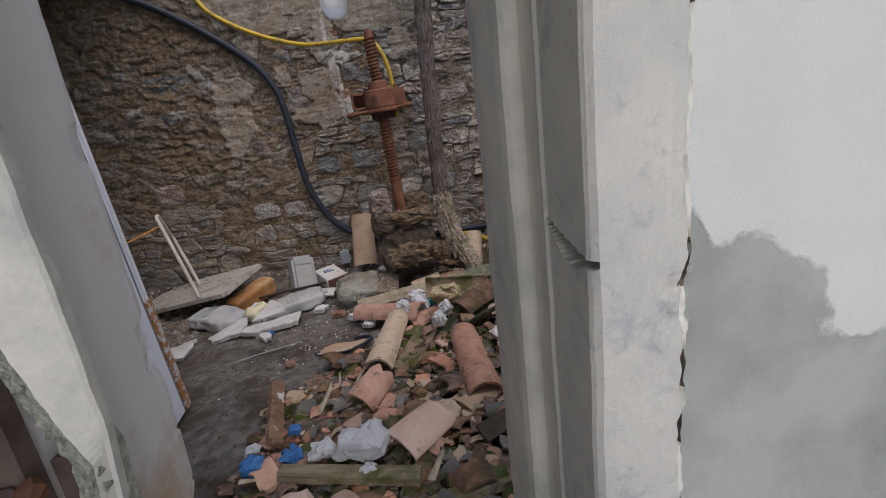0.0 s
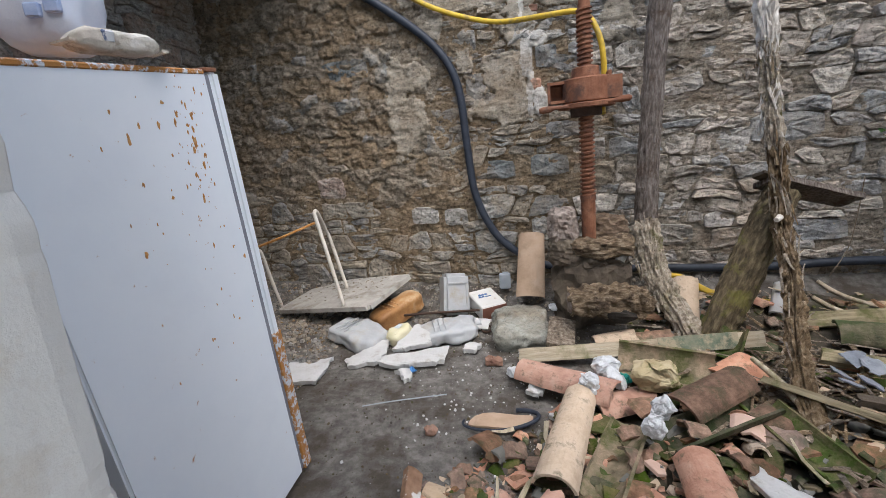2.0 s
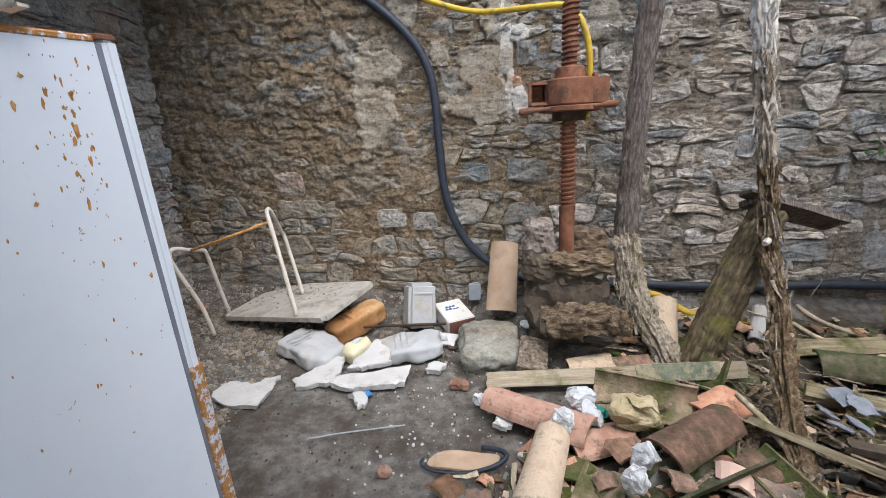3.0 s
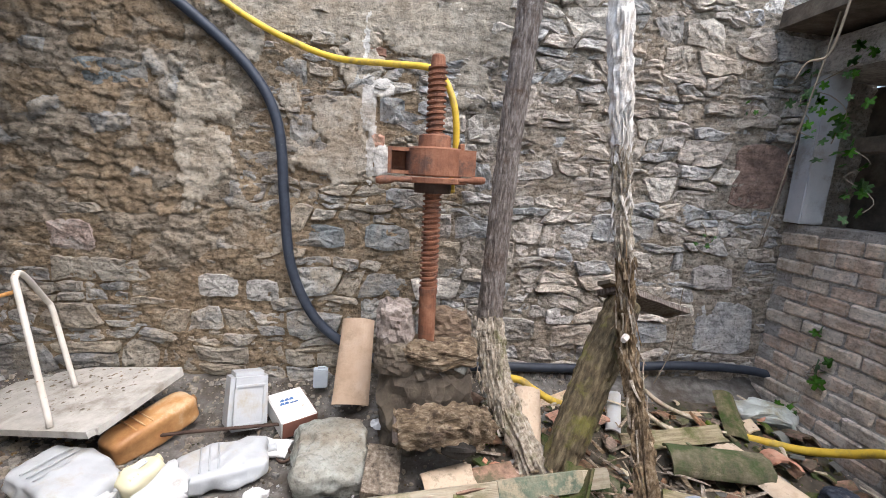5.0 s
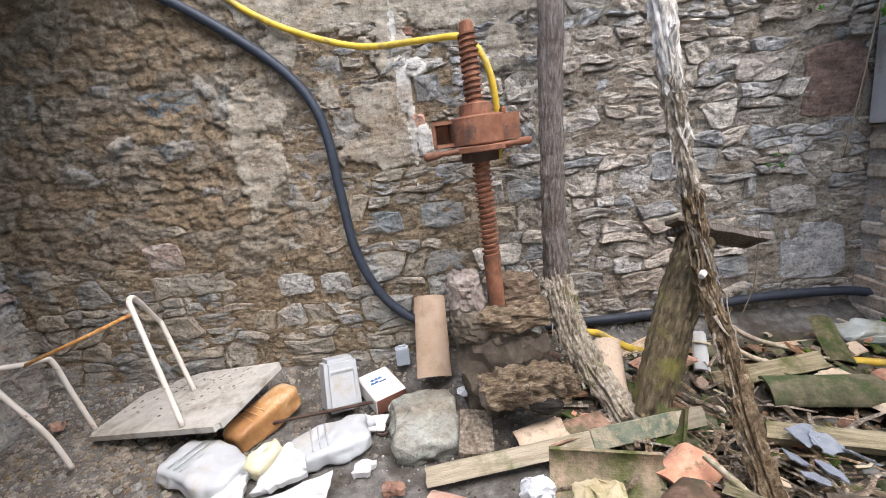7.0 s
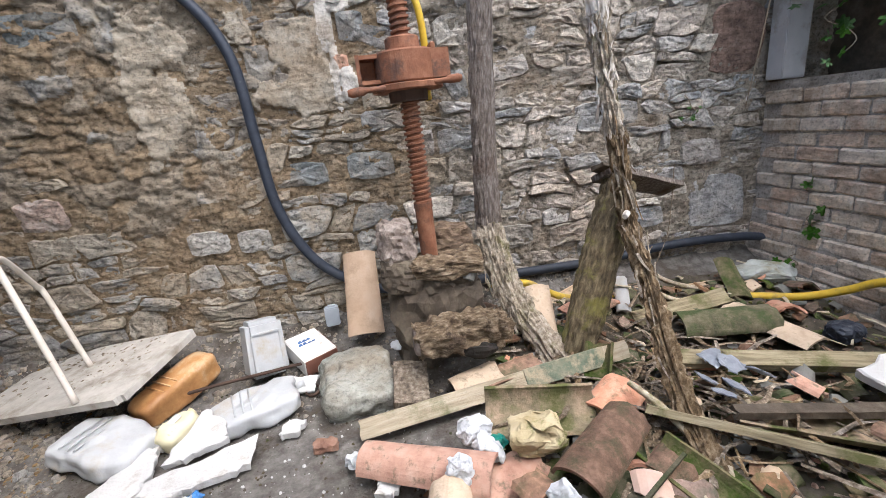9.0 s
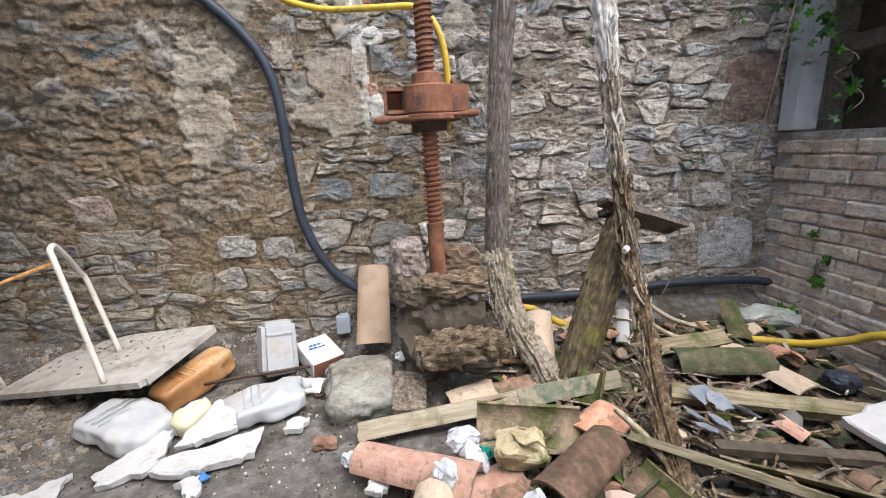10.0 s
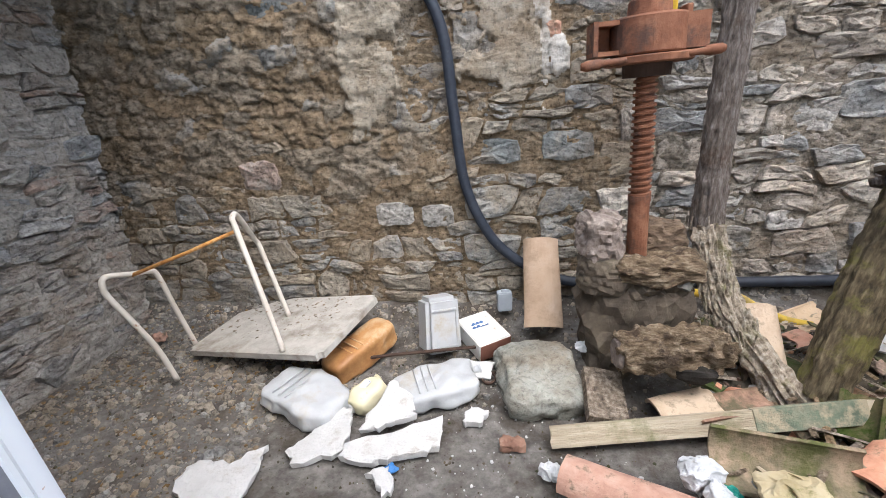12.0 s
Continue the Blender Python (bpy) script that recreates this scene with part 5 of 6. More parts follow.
def jerrycan(m, size, label, mat="white_plastic", seed=1.0, power=4.5, amount=0.024):
    """A plastic can lying on its side: body, ribs, neck and cap."""
    t = thing("jerrycan", m, label, "jerrycan")
    sx, sy, sz = size
    part("body", soft_box(sx, sy, sz, power, seed, amount, 5, 0.8), mat, t, smooth=True)
    neck = part("neck", tube([(sx * 0.48, sy * 0.22, sz * 0.4), (sx * 0.57, sy * 0.22, sz * 0.4)], 0.022, 12), mat, t, smooth=True)
    part("rim", tube([(sx * 0.565, sy * 0.22, sz * 0.4), (sx * 0.585, sy * 0.22, sz * 0.4)], 0.025, 12), mat, neck)
    for k in (-0.22, -0.13, -0.04):
        part("rib", tube([(sx * k, -sy * 0.36, sz * 0.985), (sx * k, 0, sz * 1.0), (sx * k, sy * 0.36, sz * 0.985)], 0.004, 8), mat, t, smooth=True)
    return t


film_packet()
printed_sack()
jerrycan(pose(-1.79, 3.56, 0.0, 0, 4, -22), (0.46, 0.30, 0.13), "crumpled white plastic jerrycan lying on its side", seed=2.0, power=4.5, amount=0.026)
jerrycan(pose(-1.13, 3.68, 0.0, 0, -4, 20), (0.44, 0.29, 0.12), "crumpled white plastic jerrycan lying on the rubble", seed=5.0, power=4.8, amount=0.026)
a = jerrycan(pose(-1.60, 3.97, 0.01, 0, -12, 56), (0.46, 0.20, 0.17), "amber stained plastic can under the upturned table", "amber_plastic", 7.0, 5.0, 0.012)
y = jerrycan(pose(-1.47, 3.60, 0.01, 0, -18, 55), (0.20, 0.14, 0.11), "small yellowed plastic bottle with a label", "yellowed_plastic", 9.0, 3.0)
part("sticker", box(-0.01, 0.05, -0.02, 0.02, 0.110, 0.1135), "label_paper", y, "printed white sticker")


def upright_can():
    t = thing("plastic_canister", pose(-1.16, 4.06, 0.03, -14, 6, 30), "white plastic canister standing by the wall", "canister")
    q = box(-0.11, 0.11, -0.09, 0.09, 0, 0.33, 0.026, 4)
    for v in q.verts:
        if v.co.z > 0.2:
            v.co.x *= 0.93
            v.co.y *= 0.90
    part("body", q, "white_plastic", t)
    for x0, x1, z0, z1 in ((-0.085, 0.085, 0.035, 0.050), (-0.080, 0.080, 0.248, 0.262), (-0.085, -0.070, 0.050, 0.250), (0.070, 0.085, 0.050, 0.250)):
        part("panel_rib", box(x0, x1, -0.094, -0.080, z0, z1, 0.003, 2), "white_plastic", t)


def tin():
    t = thing("oil_tin", pose(-0.905, 4.12, 0.045, 9, -3, 33), "rectangular white tin with blue marks and a brown side, lying tilted", "tin")
    part("body", box(-0.105, 0.105, -0.13, 0.15, 0, 0.115, 0.006, 2), "tin_white", t)
    part("end_plate", box(-0.10, 0.10, -0.134, -0.1295, 0.006, 0.108, 0.001), "tin_brown", t, "brown rusted end")
    part("side_plate", box(0.1045, 0.109, -0.125, 0.145, 0.006, 0.108, 0.001), "tin_brown", t, "brown painted side")
    rng = random.Random(2)
    for i in range(7):
        part("blue_mark", tube([(-0.05 + 0.027 * (i % 4) + 0.010 * (i // 4), 0.02 + 0.03 * (i // 4) + rng.uniform(-0.004, 0.004), 0.1145), (-0.05 + 0.027 * (i % 4) + 0.010 * (i // 4), 0.02 + 0.03 * (i // 4), 0.1165)], 0.013, 12), "blue_ink", t)


upright_can()
tin()
g = thing("grey_junction_box", pose(-0.775, 4.33, 0.165, 0, 0, 10), "small grey plastic box on the ground by the wall", "box")
part("body", box(-0.045, 0.045, -0.03, 0.03, 0, 0.125, 0.006, 2), "grey_plastic", g)
part("tab", box(-0.02, 0.03, -0.006, 0.006, 0.12, 0.14, 0.003), "grey_plastic", g)

rod = tagged(link("iron_rod", tube([(-1.80, 3.86, 0.06), (-1.4, 3.92, 0.085), (-0.93, 3.99, 0.10)], 0.010, 10), "rust_dark", smooth=True), "thin rusty iron rod lying across the rubble", "rod")
ring = bmesh.new()
rings = []
for i in range(20):
    a0 = 2 * math.pi * i / 20
    rings.append([ring.verts.new(((0.036 + 0.006 * math.cos(k * math.pi / 3)) * math.cos(a0), (0.036 + 0.006 * math.cos(k * math.pi / 3)) * math.sin(a0), 0.012 * math.sin(k * math.pi / 3) + 0.012)) for k in range(6)])
for i in range(20):
    for k in range(6):
        ring.faces.new((rings[i][k], rings[i][(k + 1) % 6], rings[(i + 1) % 20][(k + 1) % 6], rings[(i + 1) % 20][k]))
bmesh.ops.recalc_face_normals(ring, faces=ring.faces[:])
ro = tagged(link("iron_ring", ring, "rust_dark", smooth=True), "small rusty iron ring lying on the floor", "ring")
ro.matrix_world = pose(-0.87, 3.80, 0.02, 20, 0, 0)

# green-grey boulder before the stump
bm = soft_box(0.36, 0.50, 0.22, 7.0, 3.4, 0.05, 5)
for v in bm.verts:
    v.co += v.normal * (0.020 * noise.noise(v.co * 9) + 0.010 * noise.noise(v.co * 25) + 0.005 * noise.noise(v.co * 60))
    v.co.z -= 0.10 * clamp((v.co.y - 0.02) / 0.25) * (v.co.z > 0.1)
ob = tagged(link("boulder", bm, "stone_green", smooth=True), "smooth grey green boulder set in the ground", "boulder")
ob.matrix_world = pose(-0.62, 3.78, -0.04, 12, 0, 10)


# ---- roof tiles ----
def tile_bm(L, w0, w1, rise, seed, broken=0.0, n=14, m=9, thick=0.013):
    """A barrel tile along +y, its back up. broken: how deep its far end is bitten off."""
    bm = bmesh.new()
    top, bot = [], []
    for j in range(m + 1):
        rt, rb = [], []
        for i in range(n + 1):
            u = i / n
            a = math.pi * (0.06 + 0.88 * u)
            jag = 1.0 - broken * (0.5 + 0.5 * noise.noise(Vector((u * 5 + seed, seed, 0))) + 0.25 * noise.noise(Vector((u * 17 + seed, 3, 0))))
            yy = L * jag * j / m
            w = (w0 + (w1 - w0) * j / m) / 2
            k = 0.004 * noise.noise(Vector((u * 4 + seed, yy * 7, 1)))
            rt.append(bm.verts.new((-math.cos(a) * w, yy, math.sin(a) * rise + k)))
            s = 1 - thick / max(w, rise)
            rb.append(bm.verts.new((-math.cos(a) * (w - thick), yy, math.sin(a) * (rise - thick) + k)))
        top.append(rt)
        bot.append(rb)
    for j in range(m):
        for i in range(n):
            bm.faces.new((top[j][i], top[j][i + 1], top[j + 1][i + 1], top[j + 1][i]))
            bm.faces.new((bot[j][i + 1], bot[j][i], bot[j + 1][i], bot[j + 1][i + 1]))
        bm.faces.new((top[j][0], top[j + 1][0], bot[j + 1][0], bot[j][0]))
        bm.faces.new((top[j + 1][n], top[j][n], bot[j][n], bot[j + 1][n]))
    for i in range(n):
        bm.faces.new((top[0][i + 1], top[0][i], bot[0][i], bot[0][i + 1]))
        bm.faces.new((top[m][i], top[m][i + 1], bot[m][i + 1], bot[m][i]))
    bmesh.ops.recalc_face_normals(bm, faces=bm.faces[:])
    return bm


def roof_tile(p0, p1, roll, mat, label, seed, w=(0.20, 0.17), rise=0.075, broken=0.05):
    L = (Vector(p1) - Vector(p0)).length
    ob = link("roof_tile", tile_bm(L, w[0], w[1], rise, seed, broken), mat)
    for p in ob.data.polygons:
        p.use_smooth = False
    ob.matrix_world = lay(p0, p1, roll)
    return tagged(ob, label, "roof tile", "fallen roof tiles")


PALE, ROSE, MOSS, BROWN = "pale buff clay roof tile lying on the heap", "rose red clay roof tile lying on the heap", "dark mossy clay roof tile lying hollow side up", "brown weathered clay roof tile on the heap"
roof_tile((-0.557, 4.085, 0.17), (-0.553, 4.40, 0.60), 0, "terra_buff", "buff clay roof tile standing upright against the wall", 1, (0.225, 0.21), 0.06, 0.0)
roof_tile((-0.10, 2.86, 0.10), (-0.58, 3.13, 0.055), 0, "terra", ROSE, 2, (0.21, 0.17), 0.10, 0.03)
roof_tile((-0.41, 2.28, 0.06), (-0.27, 2.86, 0.11), 0, "terra_pale", PALE, 3, (0.185, 0.155), 0.085, 0.04)
roof_tile((-0.25, 2.26, 0.10), (-0.06, 2.72, 0.13), 165, "terra_trough", MOSS, 4, (0.19, 0.19), 0.06, 0.06)
roof_tile((0.13, 1.82, 0.09), (0.12, 2.44, 0.12), 0, "terra", "long orange clay roof tile lying whole on the heap", 5, (0.19, 0.165), 0.085, 0.0)
roof_tile((-0.06, 3.13, 0.20), (0.41, 3.05, 0.19), -142, "terra_trough", "mossy clay roof tile lying on its side under the board", 6, (0.23, 0.21), 0.085, 0.05)
roof_tile((-0.20, 2.83, 0.06), (0.12, 2.96, 0.08), 5, "terra", ROSE, 7, (0.18, 0.17), 0.06, 0.25)
roof_tile((0.14, 2.72, 0.14), (0.47, 2.95, 0.19), 0, "terra_brown", BROWN, 8, (0.21, 0.19), 0.085, 0.08)
roof_tile((0.02, 2.56, 0.15), (0.50, 2.80, 0.22), 172, "terra_moss", MOSS, 9, (0.21, 0.20), 0.09, 0.06)
roof_tile((0.50, 2.86, 0.17), (0.62, 2.42, 0.16), 178, "terra_moss", MOSS, 10, (0.21, 0.20), 0.09, 0.05)
roof_tile((0.42, 3.08, 0.10), (0.62, 3.2, 0.15), 10, "terra", "rim of a rose red clay tile under the board", 11, (0.2, 0.2), 0.07, 0.2)
roof_tile((-0.30, 1.60, 0.07), (-0.08, 1.78, 0.09), 8, "terra_rose", "broken pink clay roof tile on the heap", 12, (0.22, 0.2), 0.055, 0.2)
roof_tile((0.0, 1.80, 0.06), (0.22, 1.95, 0.08), -5, "terra_pale", "broken buff clay roof tile on the heap", 13, (0.2, 0.19), 0.05, 0.25)
roof_tile((-0.50, 2.00, 0.05), (-0.36, 2.2, 0.10), 30, "terra", "broken rose red clay roof tile on the heap", 14, (0.17, 0.16), 0.06, 0.25)
roof_tile((0.62, 1.95, 0.07), (0.78, 2.35, 0.12), 0, "terra_pale", PALE, 15, (0.2, 0.18), 0.08, 0.1)
roof_tile((0.43, 3.72, 0.16), (0.49, 3.98, 0.37), 0, "terra_pale", "pale clay roof tile leaning on the post", 16, (0.17, 0.16), 0.06, 0.1)
roof_tile((-0.02, 3.42, 0.17), (0.34, 3.50, 0.19), 175, "terra_brown", "dark clay roof tile under the rotten log", 17, (0.17, 0.17), 0.05, 0.1)
roof_tile((-0.14, 3.46, 0.08), (0.12, 3.50, 0.13), 0, "terra_pale", "buff broken clay tile before the log", 18, (0.2, 0.2), 0.07, 0.2)
roof_tile((0.95, 2.95, 0.16), (1.62, 2.50, 0.16), 178, "terra_trough", "long mossy clay gutter tile lying hollow side up", 19, (0.22, 0.22), 0.075, 0.04)
roof_tile((1.20, 3.62, 0.15), (1.72, 3.50, 0.17), 20, "terra_moss", MOSS, 20, (0.2, 0.2), 0.07, 0.1)
roof_tile((1.72, 3.27, 0.12), (1.60, 3.76, 0.16), 0, "terra_pale", "buff clay tile with a mossy patch on the heap", 21, (0.2, 0.2), 0.04, 0.15)
roof_tile((1.45, 4.02, 0.16), (1.95, 3.95, 0.20), 195, "terra_pale", "pale clay tile by the wall", 22, (0.18, 0.18), 0.05, 0.1)
roof_tile((1.80, 3.85, 0.12), (1.86, 4.1, 0.30), 30, "terra_moss", "mossy clay tile standing by the wall", 23, (0.2, 0.18), 0.07, 0.05)
roof_tile((0.62, 4.05, 0.19), (1.0, 4.2, 0.26), 185, "terra_pale", "pale clay tile behind the leaning log", 24, (0.2, 0.18), 0.06, 0.1)
roof_tile((1.0, 3.85, 0.17), (1.12, 4.1, 0.30), 0, "white_plastic", "white plastic gutter piece beside the log", 25, (0.09, 0.08), 0.03, 0.1)
roof_tile((0.52, 3.3, 0.15), (0.60, 3.42, 0.28), 170, "terra_moss", "small mossy tile end by the post", 26, (0.14, 0.14), 0.06, 0.1)


# ---- boards and sticks ----
def board(p0, p1, w, th, roll, mat, label, seed, name="wooden_board"):
    L = (Vector(p1) - Vector(p0)).length
    q = bmesh.new()
    n = 16
    rows = []
    for j in range(n + 1):
        yy = L * j / n
        row = []
        for i, (x, z) in enumerate(((-w / 2, 0), (-w / 2, th), (-w / 6, th), (w / 6, th), (w / 2, th), (w / 2, 0))):
            e = 0.03 * noise.noise(Vector((i * 3.1 + seed, 0, 0))) if j in (0, n) else 0.0
            row.append(q.verts.new((x + 0.004 * noise.noise(Vector((i, yy * 9, seed))), yy + e, z + 0.003 * noise.noise(Vector((i * 5, yy * 8, seed))))))
        rows.append(row)
    for a, b in zip(rows, rows[1:]):
        for k in range(6):
            q.faces.new((a[k], a[(k + 1) % 6], b[(k + 1) % 6], b[k]))
    q.faces.new(rows[0][::-1])
    q.faces.new(rows[-1])
    bmesh.ops.recalc_face_normals(q, faces=q.faces[:])
    ob = link(name, q, mat)
    ob.matrix_world = lay(p0, p1, roll)
    return tagged(ob, label, "board", "fallen boards")


long_board = board((-0.60, 3.35, 0.06), (0.74, 3.42, 0.20), 0.085, 0.035, 60, "wood_lath", "long pale board lying across the heap with a green painted end", 1)
b = box(-0.0465, 0.0465, 0.80, 1.22, 0.003, 0.0395, 0.002)
bmesh.ops.subdivide_edges(b, edges=b.edges[:], cuts=3, use_grid_fill=True)
part("painted_end", rough_up(b, 0.003, 20, 4.0), "paint_green", long_board, "worn blue green paint")
board((0.56, 2.98, 0.18), (1.30, 2.45, 0.13), 0.10, 0.03, -30, "wood_moss", "mossy grey plank lying across broken tiles", 2)
board((0.98, 3.32, 0.14), (1.85, 3.02, 0.13), 0.09, 0.04, 20, "wood_moss", "mossy plank on the heap before the brick wall", 3)
board((-0.80, 1.60, 0.04), (-0.22, 1.42, 0.06), 0.07, 0.035, 0, "wood_moss", "short mossy batten lying in the doorway rubble", 4)
board((-0.88, 1.78, 0.06), (-0.97, 2.24, 0.10), 0.07, 0.035, 40, "wood_flaky", "short stick with flaking brown and white paint", 5)
board((0.20, 1.36, 0.05), (-0.20, 1.28, 0.04), 0.08, 0.03, 10, "wood_moss", "mossy batten in the doorway rubble", 6)
board((0.05, 1.55, 0.10), (0.55, 1.78, 0.15), 0.08, 0.03, 35, "wood_dark", "dark mossy plank beside the doorway", 7)
board((0.9, 2.9, 0.15), (1.5, 2.75, 0.14), 0.06, 0.03, 0, "wood_dark", "dark rotten lath on the heap", 8)
board((1.0, 3.75, 0.16), (1.65, 3.8, 0.20), 0.10, 0.03, 40, "wood_moss", "mossy board behind the heap", 9)
board((-0.36, 3.40, 0.08), (-0.34, 3.66, 0.15), 0.17, 0.05, 10, "bark_brown", "slab of rotten bark beside the boulder", 10)


for pts in ([(1.34, 4.12, 0.31), (1.46, 4.08, 0.23), (1.66, 4.02, 0.17), (1.90, 3.96, 0.165)], [(1.22, 3.92, 0.27), (1.36, 3.88, 0.19), (1.52, 3.80, 0.165)], [(0.56, 3.10, 0.24), (0.62, 2.98, 0.20), (0.66, 2.86, 0.15)]):
    b = tube(pts, [0.012, 0.016, 0.015, 0.008][:len(pts)], 8, wobble=0.25, smooth_steps=6)
    tagged(link("curled_lath", b, "wood_pale", smooth=True), "curled pale strip of dry bark on the heap", "lath", "curled laths")


# ---- shards, crumbs and bits ----
def shard_mesh(kind, seed):
    rng = random.Random(seed)
    if kind == "curved":
        bm = tile_bm(rng.uniform(0.09, 0.2), rng.uniform(0.12, 0.19), rng.uniform(0.10, 0.18), rng.uniform(0.025, 0.06), seed * 3.1, 0.5, 7, 4)
    else:
        bm = bmesh.new()
        k = rng.randint(4, 6)
        r = rng.uniform(0.035, 0.09)
        pts = [(math.cos(2 * math.pi * i / k + rng.uniform(-0.35, 0.35)) * r * rng.uniform(0.6, 1.25), math.sin(2 * math.pi * i / k + rng.uniform(-0.35, 0.35)) * r * rng.uniform(0.45, 0.95)) for i in range(k)]
        th = rng.uniform(0.010, 0.018)
        a = [bm.verts.new((x, y, 0)) for x, y in pts]
        b = [bm.verts.new((x * 0.96, y * 0.96, th + rng.uniform(-0.003, 0.003))) for x, y in pts]
        bm.faces.new(a[::-1])
        bm.faces.new(b)
        for i in range(k):
            bm.faces.new((a[i], a[(i + 1) % k], b[(i + 1) % k], b[i]))
        bmesh.ops.recalc_face_normals(bm, faces=bm.faces[:])
    me = bpy.data.meshes.new("tile_shard")
    bm.to_mesh(me)
    bm.free()
    return me


def shards():
    rng = random.Random(11)
    mats = ["terra", "terra_pale", "terra_moss", "terra_brown", "terra_rose", "terra_moss", "terra_moss", "terra_brown", "slate"]
    meshes = []
    for i in range(46):
        me = shard_mesh("curved" if i % 3 == 0 else "flat", i + 1)
        mat = rng.choice(mats)
        me.materials.append(M[mat])
        meshes.append((me, mat))
    names = {"terra": "rose red", "terra_pale": "pale buff", "terra_moss": "dark mossy", "terra_brown": "brown", "terra_rose": "pinkish", "slate": "grey"}
    n = 0
    while n < 300:
        x, y = rng.uniform(-1.1, 2.25), rng.uniform(1.12, 4.1)
        if x > 1.2 and rng.random() < 0.45:
            continue
        if rng.random() > heap_density(x, y):
            continue
        me, mat = rng.choice(meshes)
        if x > 0.45 and mat in ("terra", "terra_pale", "terra_rose") and rng.random() < 0.75:
            continue
        ob = new("tile_shard", me)
        lift = 0.03 * rng.random() + (0.05 * rng.random() if x > -0.2 else 0.0)
        ob.matrix_world = pose(x, y, ground_height(x, y) + lift - 0.006, rng.uniform(-22, 22), rng.uniform(-22, 22), rng.uniform(0, 360)) @ Matrix.Scale(rng.uniform(0.75, 1.15), 4)
        tagged(ob, names[mat] + " broken piece of clay roof tile on the heap", "tile shard", "broken tile shards")
        n += 1
    # the many small pieces between them
    for mat in ("terra", "terra_pale", "terra_moss", "terra_brown", "slate"):
        v, f = [], []
        for i in range({"terra": 260, "terra_pale": 240, "terra_moss": 800, "terra_brown": 760, "slate": 420}[mat]):
            me = rng.choice(meshes)[0]
            while True:
                x, y = rng.uniform(-1.15, 2.25), rng.uniform(1.12, 4.1)
                if rng.random() < 0.45:
                    x, y = rng.uniform(-1.15, 0.5), rng.uniform(1.12, 2.7)
                if x > 0.4 and mat in ("terra", "terra_pale") and rng.random() < 0.8:
                    continue
                if rng.random() < heap_density(x, y):
                    break
            m = pose(x, y, ground_height(x, y) + 0.05 * rng.random() * clamp((x + 0.6) / 0.6) - 0.004, rng.uniform(-28, 28), rng.uniform(-28, 28), rng.uniform(0, 360)) @ Matrix.Scale(rng.uniform(0.3, 0.75), 4)
            b = len(v)
            v.extend([tuple(m @ q.co) for q in me.vertices])
            f.extend([tuple(b + k for k in q.vertices) for q in me.polygons])
        big = bpy.data.meshes.new("tile_fragments")
        big.from_pydata(v, [], f)
        big.materials.append(M[mat])
        tagged(new("tile_fragments", big), "small " + names[mat] + " fragments of clay tile", "tile fragments", kind="stuff")


def crumbs(name, count, area, size, mat, label, seed, flat=0.6):
    """Grit too small to count, as one object."""
    rng = random.Random(seed)
    verts, faces = [], []
    for i in range(count):
        x, y = area(rng)
        s = size[0] + (size[1] - size[0]) * rng.random() ** 4.5
        z = ground_height(x, y) + s * 0.2
        a = rng.uniform(0, 6.28)
        base = len(verts)
        for k in range(5):
            t = a + k * 1.2566
            r = s * rng.uniform(0.6, 1.2)
            verts.append((x + math.cos(t) * r, y + math.sin(t) * r, z - s * 0.3))
        for k in range(5):
            t = a + k * 1.2566
            r = s * rng.uniform(0.4, 0.8)
            verts.append((x + math.cos(t) * r, y + math.sin(t) * r, z + s * flat * rng.uniform(0.5, 1.2)))
        faces.append(tuple(base + 5 + k for k in range(5)))
        for k in range(5):
            n = (k + 1) % 5
            faces.append((base + k, base + n, base + 5 + n, base + 5 + k))
    me = bpy.data.meshes.new(name)
    me.from_pydata(verts, [], faces)
    me.materials.append(M[mat])
    return tagged(new(name, me), label, name.replace("_", " "), kind="stuff")


def twigs(name, count, area, mat, label, seed, length=(0.06, 0.3)):
    rng = random.Random(seed)
    verts, faces = [], []
    for i in range(count):
        x, y = area(rng)
        L, r, a = rng.uniform(*length), rng.uniform(0.003, 0.010), rng.uniform(0, 6.28)
        z = ground_height(x, y) + rng.uniform(0.01, 0.10)
        d = Vector((math.cos(a), math.sin(a), rng.uniform(-0.2, 0.25))).normalized()
        s = Vector((-d.y, d.x, 0)).normalized()
        u = d.cross(s)
        base = len(verts)
        for f in (0, 0.5, 1):
            c = Vector((x, y, z)) + d * L * f + s * (0.02 * math.sin(f * 3.1)) * rng.uniform(-1, 1)
            for k in range(4):
                q = c + (s * math.cos(k * 1.57) * 1.7 + u * math.sin(k * 1.57) * 0.7) * r * (1 - 0.5 * f)
                verts.append(tuple(q))
        for ring in (0, 4):
            for k in range(4):
                n = (k + 1) % 4
                faces.append((base + ring + k, base + ring + n, base + ring + 4 + n, base + ring + 4 + k))
    me = bpy.data.meshes.new(name)
    me.from_pydata(verts, [], faces)
    me.materials.append(M[mat])
    return tagged(new(name, me), label, "twigs", kind="stuff")


def area_heap(r):
    while True:
        x, y = r.uniform(-1.1, 2.3), r.uniform(1.1, 4.3)
        if r.random() < heap_density(x, y):
            return x, y


def area_floor(r):
    return r.uniform(-3.3, 0.2), r.uniform(1.2, 4.4)


def area_wall(r):
    return r.uniform(-3.3, 1.0), 4.4 - 0.9 * r.random() ** 1.8


def area_left(r):
    return r.uniform(-3.3, -1.9), r.uniform(2.6, 4.4)


def area_middle(r):
    return r.gauss(-0.75, 0.3), r.gauss(3.1, 0.35)


